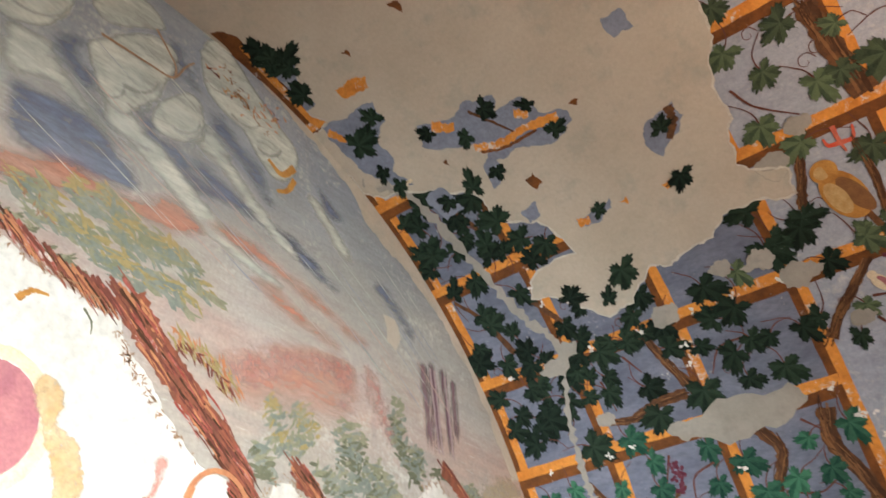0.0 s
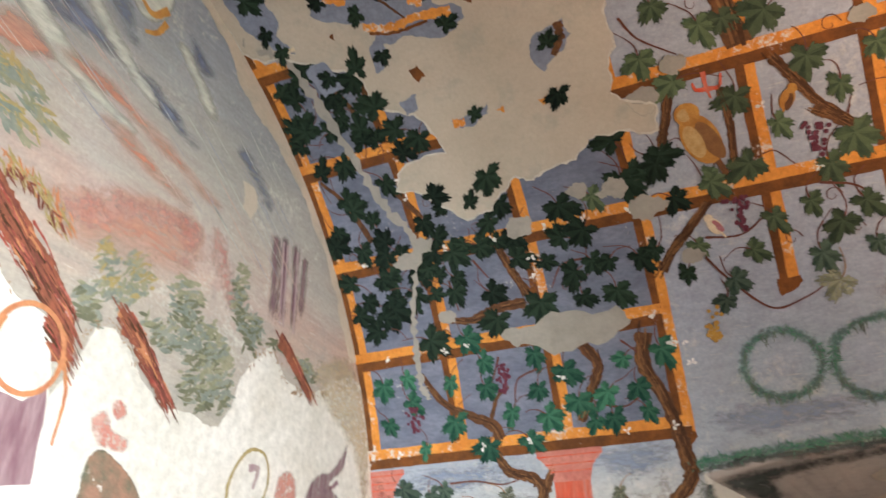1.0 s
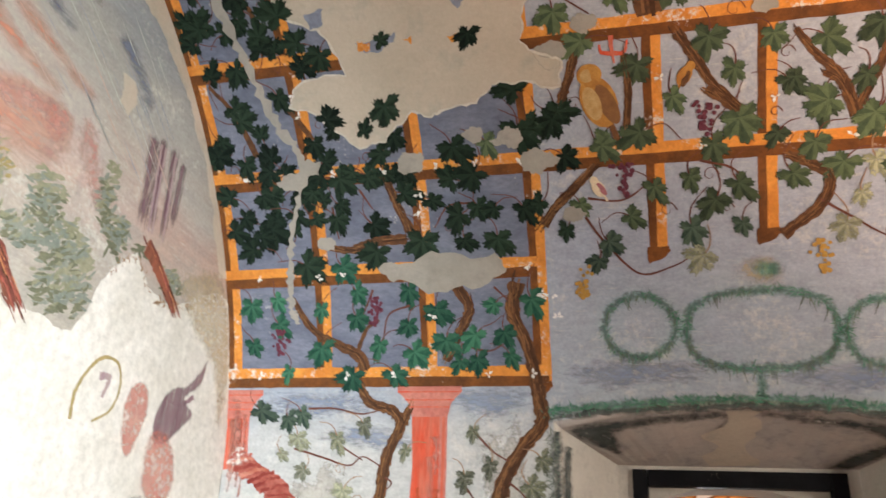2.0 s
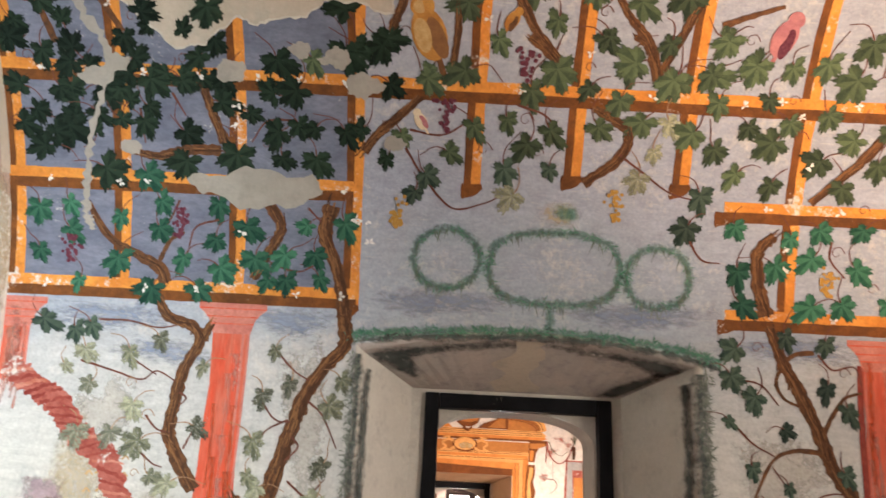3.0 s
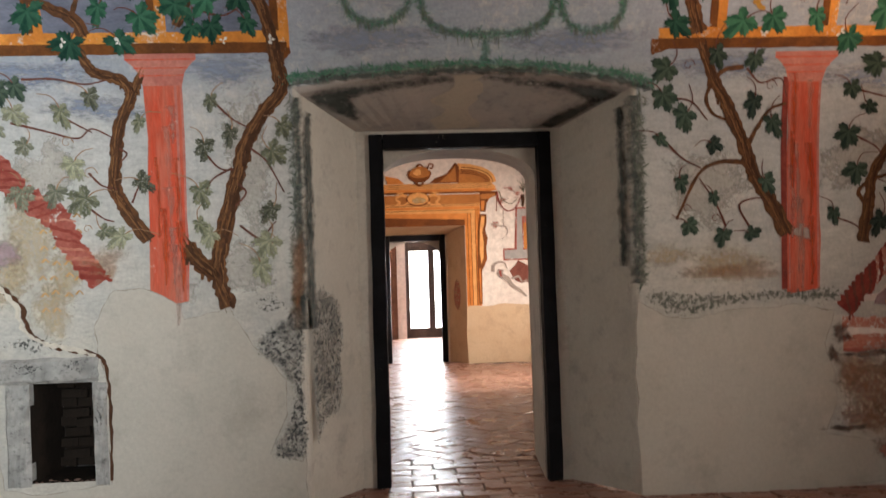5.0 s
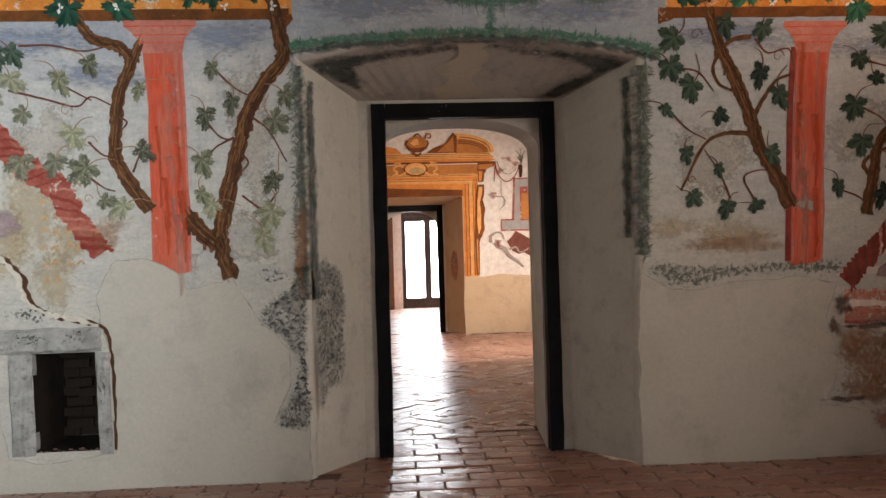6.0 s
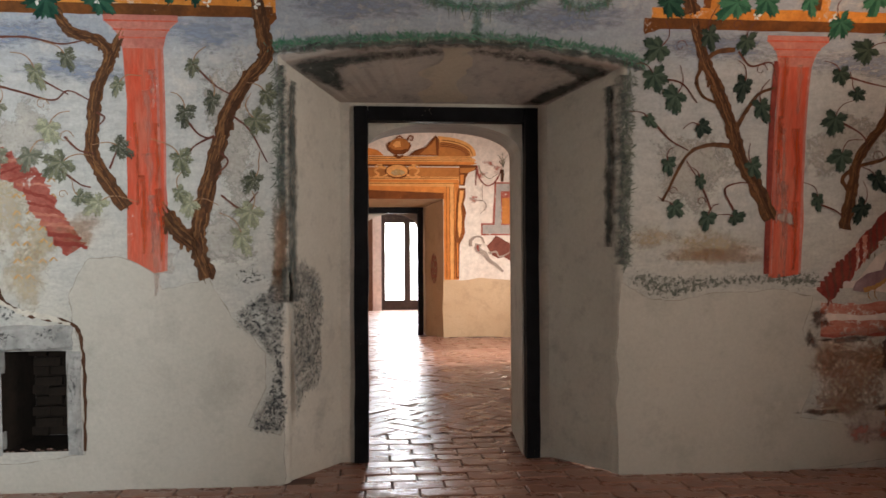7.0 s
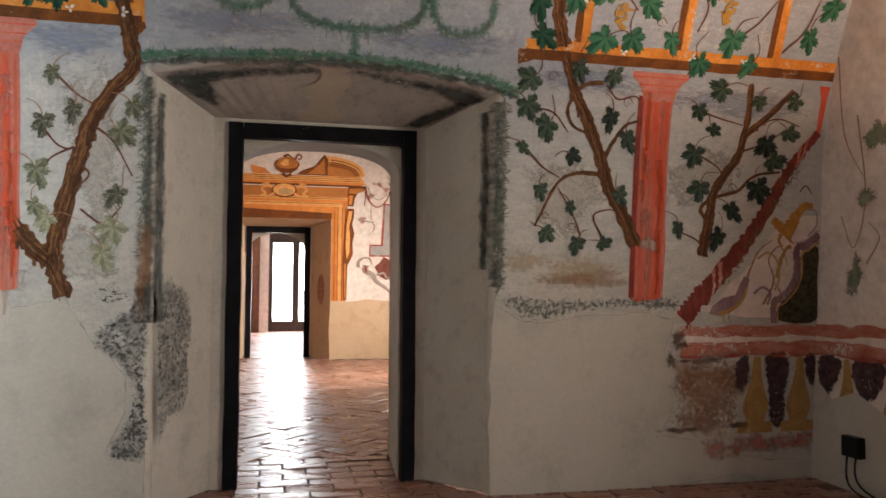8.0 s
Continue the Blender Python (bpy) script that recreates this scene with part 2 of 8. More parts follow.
M["soot_wash"] = paint("grey_soot_wash", (0.22, 0.225, 0.225), (0.34, 0.335, 0.32), 7, wear=0.8, soft=True, edge=1.6, grit=2.0, broken=3.0, thin=0.8, body=0.5)
M["mottle"] = paint("dark_mottled_panel", (0.025, 0.026, 0.018), (0.085, 0.08, 0.05), 34, wear=0.35, soft=True, edge=4.0, grit=1.2, broken=1.2)
M["dark_gap"] = paint("blackish_gap_paint", (0.035, 0.025, 0.028), (0.11, 0.065, 0.07), 22, wear=0.5, soft=True, edge=3.0, grit=1.5, broken=3.2)
M["rubble"] = paint("scuffed_pink_paint", (0.46, 0.33, 0.26), (0.30, 0.17, 0.12), 24, wear=1.0, soft=True, edge=2.0, grit=1.6, broken=4.0, thin=0.8, body=0.6)
M["owl"] = paint("tawny_owl_paint", (0.52, 0.27, 0.07), (0.36, 0.16, 0.04), 14, wear=0.1)
M["owl_light"] = paint("pale_tawny_paint", (0.52, 0.36, 0.17), (0.42, 0.25, 0.09), 26, wear=0.15)
M["cream"] = paint("cream_paint", (0.72, 0.62, 0.45), (0.62, 0.50, 0.33), 14, wear=0.1)
M["pink"] = paint("rose_paint", (0.48, 0.20, 0.20), (0.36, 0.14, 0.16), 12, wear=0.2)
M["cloud"] = paint("pale_cloud_paint", (0.60, 0.61, 0.53), (0.47, 0.50, 0.45), 4, (1, 0.5, 1.8), (22, 0, 0), wear=0.0, soft=True, body=1.0, grit=1.6, broken=1.6, edge=1.3)
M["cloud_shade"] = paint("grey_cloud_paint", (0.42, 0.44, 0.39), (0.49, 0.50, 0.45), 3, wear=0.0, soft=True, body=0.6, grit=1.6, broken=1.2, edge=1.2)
M["blue"] = paint("slate_blue_paint", (0.16, 0.185, 0.265), (0.23, 0.26, 0.32), 4, (1, 0.5, 1.8), (22, 0, 0), wear=0.1, soft=True, body=1.0, grit=1.6, broken=2.0, edge=1.1)
M["cloud_hair"] = paint("pale_brush_hair", (0.50, 0.51, 0.45), (0.43, 0.45, 0.41), 6, wear=0.0)
M["blue_hair"] = paint("blue_brush_hair", (0.25, 0.275, 0.33), (0.30, 0.32, 0.35), 6, wear=0.0)
M["blush_hair"] = paint("rosy_brush_hair", (0.47, 0.33, 0.27), (0.50, 0.38, 0.32), 6, wear=0.0)
M["blush"] = paint("blush_paint", (0.60, 0.26, 0.17), (0.55, 0.33, 0.25), 4, (1, 0.5, 1.8), (22, 0, 0), wear=0.0, soft=True, body=0.75, grit=1.6, broken=1.7, edge=1.2)
M["bush_green"] = paint("grey_green_foliage_paint", (0.15, 0.19, 0.13), (0.27, 0.29, 0.20), 12, wear=0.1, soft=True, edge=2.5)
M["trunk"] = paint("red_brown_trunk_paint", (0.30, 0.10, 0.06), (0.17, 0.07, 0.045), 14, (1, 1.6, 0.6), (40, 0, 0), wear=0.1)
M["bush_dark"] = paint("dark_foliage_stroke", (0.09, 0.075, 0.045), (0.16, 0.13, 0.07), 20, wear=0.0)
M["ochre_dab"] = paint("ochre_foliage_dab", (0.375, 0.292, 0.128), (0.300, 0.247, 0.120), 9, wear=0.0)
M["sage_dab"] = paint("sage_foliage_dab", (0.216, 0.223, 0.144), (0.288, 0.281, 0.194), 9, wear=0.0)
M["blue_dab"] = paint("blue_green_foliage_dab", (0.180, 0.209, 0.180), (0.259, 0.274, 0.230), 9, wear=0.0)
M["moss_dab"] = paint("moss_foliage_dab", (0.120, 0.128, 0.083), (0.180, 0.180, 0.120), 9, wear=0.0)
M["rust_dab"] = paint("rusty_twig_dab", (0.52, 0.24, 0.11), (0.42, 0.17, 0.09), 9, wear=0.0)
M["mauve_pale"] = paint("pale_mauve_paint", (0.40, 0.32, 0.31), (0.32, 0.22, 0.24), 8, (1, 3, 0.4), wear=0.2)
M["tendril_pale"] = paint("thin_brown_twig", (0.34, 0.21, 0.12), (0.26, 0.15, 0.09), 20, wear=0.1)
M["blue_scrap"] = paint("old_slate_blue_paint", (0.25, 0.28, 0.36), (0.20, 0.22, 0.28), 6, wear=0.25)
M["red_band"] = paint("worn_red_rail_paint", (0.40, 0.12, 0.075), (0.52, 0.24, 0.18), 7, (1, 1, 2.5), wear=0.85)
M["ochre_worn"] = paint("worn_ochre_paint", (0.42, 0.27, 0.10), (0.32, 0.18, 0.07), 12, wear=0.6)
M["mauve"] = paint("mauve_column_paint", (0.20, 0.11, 0.13), (0.34, 0.24, 0.25), 8, (1, 3, 0.4), wear=0.1)
M["ochre_soft"] = paint("thin_ochre_paint", (0.58, 0.36, 0.14), (0.66, 0.50, 0.30), 10, wear=0.3, soft=True, body=0.75)
M["red_soft"] = paint("thin_red_paint", (0.50, 0.16, 0.12), (0.62, 0.32, 0.26), 8, wear=0.4, soft=True, body=0.6, edge=1.4, broken=3.0)
M["hill_soft"] = paint("thin_rose_paint", (0.52, 0.24, 0.20), (0.58, 0.38, 0.33), 9, wear=0.3, soft=True, body=0.55, edge=1.3, broken=3.4)
M["violet_soft"] = paint("thin_violet_paint", (0.28, 0.19, 0.23), (0.46, 0.36, 0.38), 8, wear=0.3, soft=True, body=0.75)
M["umber_soft"] = paint("thin_umber_paint", (0.10, 0.055, 0.04), (0.20, 0.12, 0.09), 9, wear=0.4, soft=True, body=0.75)
M["urn_paint"] = paint("brown_green_urn_paint", (0.13, 0.13, 0.09), (0.30, 0.17, 0.12), 14, wear=0.4, soft=True, edge=2.5, grit=1.2, broken=1.8)
M["ochre_thin"] = paint("faint_ochre_paint", (0.52, 0.40, 0.22), (0.58, 0.48, 0.34), 12, wear=0.5, soft=True, body=0.45)
# a bluer pigment, darkened further to stand for weak light by the west end
M["deep_blue"] = paint("dimmed_deep_blue_sky_paint", (0.135, 0.15, 0.205), (0.20, 0.215, 0.275), 4, (1, 1, 2.5), wear=0.4)
M["blue_thin"] = paint("thin_blue_paint", (0.25, 0.30, 0.42), (0.36, 0.40, 0.48), 6, (1, 1, 3), wear=0.3, soft=True, body=0.65, edge=1.3)
M["fade"] = paint("pale_limewash", (0.56, 0.53, 0.48), (0.48, 0.46, 0.42), 9, wear=0.2, soft=True, body=0.75, edge=2.0)
M["red_glow"] = paint("thin_orange_red_paint", (0.62, 0.11, 0.03), (0.52, 0.07, 0.03), 9, (3, 1, 0.5), wear=0.2, soft=True, body=0.7, edge=1.4, broken=2.5)
M["fade_thin"] = paint("thin_pale_wash", (0.60, 0.33, 0.26), (0.54, 0.25, 0.19), 9, (3, 1, 0.5), wear=0.3, soft=True, body=0.45, edge=1.4, broken=3.0)
M["rust_thin"] = paint("thin_rust_paint", (0.36, 0.16, 0.07), (0.45, 0.26, 0.15), 10, wear=0.4, soft=True, body=0.45, edge=1.6)
M["plaster_warm"] = plaster("warm_far_plaster", (0.52, 0.36, 0.23), (0.58, 0.43, 0.29), (0.42, 0.30, 0.20), 1.5)
M["mauve_soft"] = paint("soft_mauve_paint", (0.17, 0.095, 0.115), (0.32, 0.22, 0.235), 7, (1, 3, 0.35), wear=0.2, soft=True, edge=1.5, grit=2.0, broken=2.6, body=0.8)
M["flower"] = paint("white_flower_paint", (0.78, 0.76, 0.72), (0.68, 0.66, 0.62), 20, wear=0.0)
M["arch_orange"] = paint("ochre_door_surround_paint", (0.72, 0.26, 0.065), (0.60, 0.20, 0.05), 1.6, wear=0.1)
M["arch_light"] = paint("light_ochre_paint", (0.80, 0.40, 0.14), (0.72, 0.33, 0.11), 1.8, wear=0.1)
M["arch_mid"] = paint("mid_ochre_paint", (0.52, 0.20, 0.055), (0.42, 0.155, 0.045), 2.4, wear=0.1)
M["grey_warm"] = paint("warm_grey_paint", (0.36, 0.29, 0.25), (0.28, 0.22, 0.20), 8, wear=0.3)
M["arch_dark"] = paint("brown_moulding_paint", (0.24, 0.075, 0.022), (0.15, 0.05, 0.018), 1.8, wear=0.1)
M["grey_paint"] = paint("grey_frame_paint", (0.30, 0.28, 0.27), (0.38, 0.34, 0.32), 8, wear=0.3)
M["umber_plain"] = paint("umber_paint", (0.14, 0.045, 0.035), (0.20, 0.07, 0.05), 9, wear=0.2)
M["ochre_plain"] = paint("ochre_baluster_paint", (0.48, 0.27, 0.09), (0.40, 0.22, 0.08), 9, wear=0.4)
M["tile"] = fired_clay("terracotta_paver", (0.20, 0.09, 0.062), (0.25, 0.125, 0.09), (0.29, 0.165, 0.125), 0.32)
M["mortar"] = plaster("dark_joint", (0.12, 0.075, 0.06), (0.17, 0.11, 0.09), (0.07, 0.05, 0.04), 6)
M["stone"] = plaster("grey_stone", (0.22, 0.22, 0.21), (0.42, 0.41, 0.39), (0.05, 0.052, 0.052), 9)
M["niche"] = plaster("near_black_niche", (0.016, 0.012, 0.009), (0.028, 0.019, 0.014), (0.008, 0.007, 0.006), 9)


def gloss_paint(name, a, b, chip, rough):
    m, nodes, links, bsdf = nodes_of(name)
    nt = m.node_tree
    c = scaled_coord(nt)
    col = ramp_node(nt, noise_node(nt, c, 9, 5), [(0.35, a), (0.7, b)])
    worn = math_node(nt, "MULTIPLY", noise_node(nt, c, 7, 3), noise_node(nt, c, 60, 6, 0.7))
    col = mix_node(nt, math_node(nt, "MULTIPLY", math_node(nt, "SUBTRACT", worn, 0.40), 20, True), col, chip)
    finish(nt, bsdf, col, c, rough, 0.3, 40, 0.004)
    return m


M["black"] = gloss_paint("black_frame_paint", (0.003, 0.003, 0.004), (0.008, 0.008, 0.010), (0.30, 0.25, 0.20), 0.6)
M["wood_dark"] = gloss_paint("dark_door_wood", (0.05, 0.035, 0.03), (0.08, 0.055, 0.045), (0.14, 0.1, 0.08), 0.4)
M["wood_brown"] = gloss_paint("brown_door_leaf", (0.13, 0.06, 0.035), (0.18, 0.085, 0.05), (0.1, 0.05, 0.03), 0.45)
M["plastic"] = gloss_paint("black_plastic", (0.008, 0.008, 0.009), (0.012, 0.012, 0.013), (0.02, 0.02, 0.02), 0.35)
M["glass"], _, _, gb = nodes_of("window_glass")
gb.inputs["Transmission Weight"].default_value, gb.inputs["Roughness"].default_value, gb.inputs["IOR"].default_value = 1.0, 0.02, 1.1

# ---- surfaces and building helpers ----


def on_vault(u, v, h=0.0):
    """The door wall and the vault above it, unrolled: u along the wall, v up the wall and on over the vault."""
    if v <= KNEE:
        y, z, a = BASE_Y - v * math.sin(LEAN), v * math.cos(LEAN), LEAN
    else:
        a = LEAN + (v - KNEE) / RADIUS
        y, z = CY + RADIUS * math.cos(a), CZ + RADIUS * math.sin(a)
    return Vector((u, y - h * math.cos(a), z - h * math.sin(a)))


def on_west(u, v, h=0.0):
    return Vector((XW + h, u, v))


def on_east(u, v, h=0.0):
    return Vector((XE - h, u, v))


def on_room2(u, v, h=0.0):
    return Vector((u, WALL2 - h, v))


JAMB_W, JAMB_E = (-0.10, 0.16), (1.74, 1.47)


def on_jamb(side):
    x0, x1 = JAMB_W if side < 0 else JAMB_E
    y0, y1 = BASE_Y - 0.07, BACK
    n = Vector((y1 - y0, -(x1 - x0), 0)).normalized() * (1 if side < 0 else -1)

    def surface(u, v, h=0.0):
        return Vector((x0 + (x1 - x0) * u, y0 - 0.06 * (v - 1) * (1 - u) + (y1 - y0) * u, v)) + n * h
    return surface


def placed(S, u, v, h, turn=0.0, size=1.0):
    """The pose of a flat thing that lies on a surface."""
    o, d = S(u, v, h), 0.01
    eu, ev = (S(u + d, v, h) - o).normalized(), (S(u, v + d, h) - o).normalized()
    n = eu.cross(ev).normalized()
    m = Matrix((eu, ev, n)).transposed().to_4x4()
    m.translation = o
    return m @ Matrix.Rotation(radians(turn), 4, "Z") @ Matrix.Scale(size, 4)


def link(name, bm, mats, parent=None, smooth=False):
    me = bpy.data.meshes.new(name)
    bm.to_mesh(me)
    bm.free()
    for m in (mats if isinstance(mats, (list, tuple)) else [mats]):
        me.materials.append(M[m])
    if smooth:
        me.polygons.foreach_set("use_smooth", [True] * len(me.polygons))
    ob = new(name, me)
    if parent:
        ob.parent = parent
    return ob


def part(name, bm, mats, parent, label="", smooth=False):
    ob = link(name, bm, mats, parent, smooth)
    return tagged(ob, label) if label else ob


def thing(name, label, category, at=(0, 0, 0), kind="", group=""):
    return tagged(new(name), label, category, group, kind)


def curve_points(pts, n=8):
    """A smooth line through a few points."""
    p = [Vector(q).to_2d() for q in pts]
    p = [2 * p[0] - p[1]] + p + [2 * p[-1] - p[-2]]
    out = []
    for i in range(1, len(p) - 2):
        for k in range(n):
            t = k / n
            a, b, c, d = p[i - 1:i + 3]
            out.append(0.5 * (2 * b + (c - a) * t + (2 * a - 5 * b + 4 * c - d) * t * t + (3 * b - a - 3 * c + d) * t ** 3))
    return out + [p[-2]]


def ragged(pts, amp, depth=3, rng=None):
    """A closed outline broken up like the edge of lost plaster."""
    rng = rng or random.Random(3)
    p = [Vector(q) for q in pts]
    for k in range(depth):
        out = []
        for i, a in enumerate(p):
            b = p[(i + 1) % len(p)]
            d = b - a
            out += [a, (a + b) / 2 + Vector((-d.y, d.x)) * rng.uniform(-amp, amp)]
        p = out
    return p


def fill(bm, S, pts, h, step=0.12, mat=0):
    """A painted patch with a given outline, laid on a surface."""
    tmp = bmesh.new()
    flat = [Vector((q[0], q[1])) for q in pts]
    co, _, tri, *_ = delaunay_2d_cdt(flat, [(i, (i + 1) % len(flat)) for i in range(len(flat))], [], 1, 1e-6)
    vs = [tmp.verts.new((q.x, q.y, 0)) for q in co]
    area = sum(a.x * b.y - b.x * a.y for a, b in zip(flat, flat[1:] + flat[:1]))
    for f in tri:
        tmp.faces.new([vs[i] for i in (f if area > 0 else f[::-1])])
    v0, v1 = min(q[1] for q in pts), max(q[1] for q in pts)
    k = math.floor(v0 / step) + 1 if step else 0
    while step and k * step < v1:
        bmesh.ops.bisect_plane(tmp, geom=tmp.verts[:] + tmp.edges[:] + tmp.faces[:], plane_co=(0, k * step, 0), plane_no=(0, 1, 0))
        k += 1
    made = {v: bm.verts.new(S(v.co.x, v.co.y, h)) for v in tmp.verts}
    for f in tmp.faces:
        bm.faces.new([made[v] for v in f.verts]).material_index = mat
    tmp.free()


def blob(bm, S, u, v, ru, rv, h, turn=0.0, rough=0.25, seed=0, n=28):
    """A brushed spot whose edge fades out."""
    lay = bm.verts.layers.float.get("mask") or bm.verts.layers.float.new("mask")
    rng = random.Random(seed)
    ph = [rng.uniform(0, 6.3) for _ in range(4)]
    ca, sa = math.cos(radians(turn)), math.sin(radians(turn))
    rings = []
    for r, w in ((1.3, 0.0), (1.0, 0.33), (0.7, 0.68), (0.35, 1.0)):
        ring = []
        for i in range(n):
            a = 2 * math.pi * i / n
            k = r * (1 + rough * (0.5 * math.sin(2 * a + ph[0]) + 0.35 * math.sin(3 * a + ph[1]) + 0.3 * math.sin(5 * a + ph[2]) + 0.2 * math.sin(9 * a + ph[3])))
            x, y = ru * k * math.cos(a), rv * k * math.sin(a)
            q = bm.verts.new(S(u + ca * x - sa * y, v + sa * x + ca * y, h))
            q[lay] = w
            ring.append(q)
        rings.append(ring)
    c = bm.verts.new(S(u, v, h))
    c[lay] = 1.0
    for i in range(n):
        j = (i + 1) % n
        for a, b in zip(rings, rings[1:]):
            bm.faces.new((a[i], a[j], b[j], b[i]))
        bm.faces.new((rings[-1][i], rings[-1][j], c))


def stroke(bm, S, pts, width, h, end=None, wob=0.12, soft=False, closed=False, n=8, seed=1, mat=0):
    """A brush stroke along a smooth line, tapering from one width to another."""
    rng = random.Random(seed)
    line = curve_points(pts, n)
    if closed:
        line = line[:-1]
    lay = (bm.verts.layers.float.get("mask") or bm.verts.layers.float.new("mask")) if soft else None
    across = ((-1.3, 0.0), (-0.65, 0.6), (0, 1.0), (0.65, 0.6), (1.3, 0.0)) if soft else ((-1, 1), (1, 1))
    rows, count = [], len(line)
    for i, p in enumerate(line):
        a = line[i - 1] if (i or closed) else line[0]
        b = line[(i + 1) % count] if (i < count - 1 or closed) else line[-1]
        d = (b - a).normalized()
        w = width + ((end if end is not None else width) - width) * i / max(1, count - 1)
        row = []
        for s, k in across:
            q = p + Vector((-d.y, d.x)) * (s * w / 2 * (1 + rng.uniform(-wob, wob)))
            vert = bm.verts.new(S(q.x, q.y, h))
            if soft:
                vert[lay] = k
            row.append(vert)
        rows.append(row)
    for i in range(count if closed else count - 1):
        r, s = rows[i], rows[(i + 1) % count]
        for k in range(len(across) - 1):
            bm.faces.new((r[k + 1], r[k], s[k], s[k + 1])).material_index = mat


def box(bm, lo, hi, bevel=0.0, mat=0, m=None):
    made = bmesh.ops.create_cube(bm, size=1.0, matrix=Matrix.Translation((Vector(lo) + Vector(hi)) / 2) @ Matrix.Diagonal((*(Vector(hi) - Vector(lo)), 1)))
    vs = made["verts"]
    if m:
        bmesh.ops.transform(bm, matrix=m, verts=vs)
    fs = {f for v in vs for f in v.link_faces}
    for f in fs:
        f.material_index = mat
    if bevel:
        bmesh.ops.bevel(bm, geom=list({e for v in vs for e in v.link_edges}), offset=bevel, segments=2, affect="EDGES", profile=0.6)


def quad(bm, pts, mat=0):
    f = bm.faces.new([bm.verts.new(p) for p in pts])
    f.material_index = mat
    return f


def structure(name, bm, mats, label, category, thick=0.0, smooth=False):
    ob = tagged(link(name, bm, mats, None, smooth), label, category, kind="structure")
    if smooth:
        ob.data.set_sharp_from_angle(angle=radians(40))
    if thick:
        s = ob.modifiers.new("thickness", "SOLIDIFY")
        s.thickness, s.offset, s.use_rim = thick, -1, False
    return ob

# ---- the large structure ----
HOLE = (-1.63, -1.29, 0.15, 0.70)       # fireplace mouth in the door wall
ARCH_END, ARCH_RISE = 2.25, 0.11
TOP_V = 2.5
SPAN_V = KNEE + RADIUS * (math.pi - 2 * LEAN)


def profile(n=60):
    return [on_vault(0, KNEE + (SPAN_V - KNEE) * i / n) for i in range(n + 1)]


def wall_grid(bm, us, vs, skip=()):
    for a, b in zip(us, us[1:]):
        for c, d in zip(vs, vs[1:]):
            if (a, c) not in skip:
                quad(bm, [on_vault(a, c), on_vault(b, c), on_vault(b, d), on_vault(a, d)])


def arch_v(u, grow=0.0):
    t = (u - JAMB_W[0]) / (JAMB_E[0] - JAMB_W[0])
    return ARCH_END + grow + ARCH_RISE * (1 - (2 * t - 1) ** 2)


def recess_loop(depth, grow):
    """The mouth of the recess, at some depth behind the wall face and widened by grow."""
    pts = []
    l, r = JAMB_W[0] - grow, JAMB_E[0] + grow
    for i in range(11):
        pts.append((l, FLOOR + (ARCH_END + grow - FLOOR) * i / 10))
    for i in range(1, 20):
        u = l + (r - l) * i / 20
        pts.append((u, arch_v(min(max(u, JAMB_W[0]), JAMB_E[0]), grow)))
    for i in range(11):
        pts.append((r, ARCH_END + grow + (FLOOR - ARCH_END - grow) * i / 10))
    return [on_vault(u, v, -depth) for u, v in pts], pts


def back_loop():
    l, r, top = JAMB_W[1], JAMB_E[1], 2.165
    pts = [Vector((l, BACK, FLOOR + (top - FLOOR) * i / 10)) for i in range(11)]
    pts += [Vector((l + (r - l) * i / 20, BACK, top)) for i in range(1, 20)]
    return pts + [Vector((r, BACK, top + (FLOOR - top) * i / 10)) for i in range(11)]


def strip(bm, a, b, mat_of=lambda i: 0):
    va, vb = [bm.verts.new(p) for p in a], [bm.verts.new(p) for p in b]
    for i in range(len(a) - 1):
        bm.faces.new((va[i], va[i + 1], vb[i + 1], vb[i])).material_index = mat_of(i)


bm = bmesh.new()
mouth, flat = recess_loop(0.0, 0.045)
vl = [p[1] for p in flat[:11]]
RISE = [1.8 + 0.06 * i for i in range(12)]
vs = sorted(set([round(v, 4) for v in vl] + [HOLE[2], HOLE[3], TOP_V, FLOOR - 0.05] + RISE))
wall_grid(bm, [XW, HOLE[0], HOLE[1], flat[0][0]], vs, {(HOLE[0], v) for v in vs if HOLE[2] <= v < HOLE[3]})
wall_grid(bm, [flat[-1][0], XE], sorted(set([round(v, 4) for v in vl] + [TOP_V, FLOOR - 0.05] + RISE)))
for (u0, w0), (u1, w1) in zip(flat[10:31], flat[11:31]):
    for k in range(4):
        a0, b0, a1, b1 = [w + (TOP_V - w) * s / 4 for s in (k, k + 1) for w in (w0, w1)]
        quad(bm, [on_vault(u0, a0), on_vault(u1, b0), on_vault(u1, b1), on_vault(u0, a1)])
bmesh.ops.remove_doubles(bm, verts=bm.verts, dist=0.0005)
wall_north = structure("wall_north", bm, "sky_n", "thick whitewashed wall with faded vine fresco and door recess", "wall", smooth=True)

bm = bmesh.new()
loops = [recess_loop(d, g)[0] for d, g in ((0.0, 0.045), (0.006, 0.028), (0.018, 0.013), (0.035, 0.004), (0.06, 0.0))] + [back_loop()]
for a, b in zip(loops, loops[1:]):
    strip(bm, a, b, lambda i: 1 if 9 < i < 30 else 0)
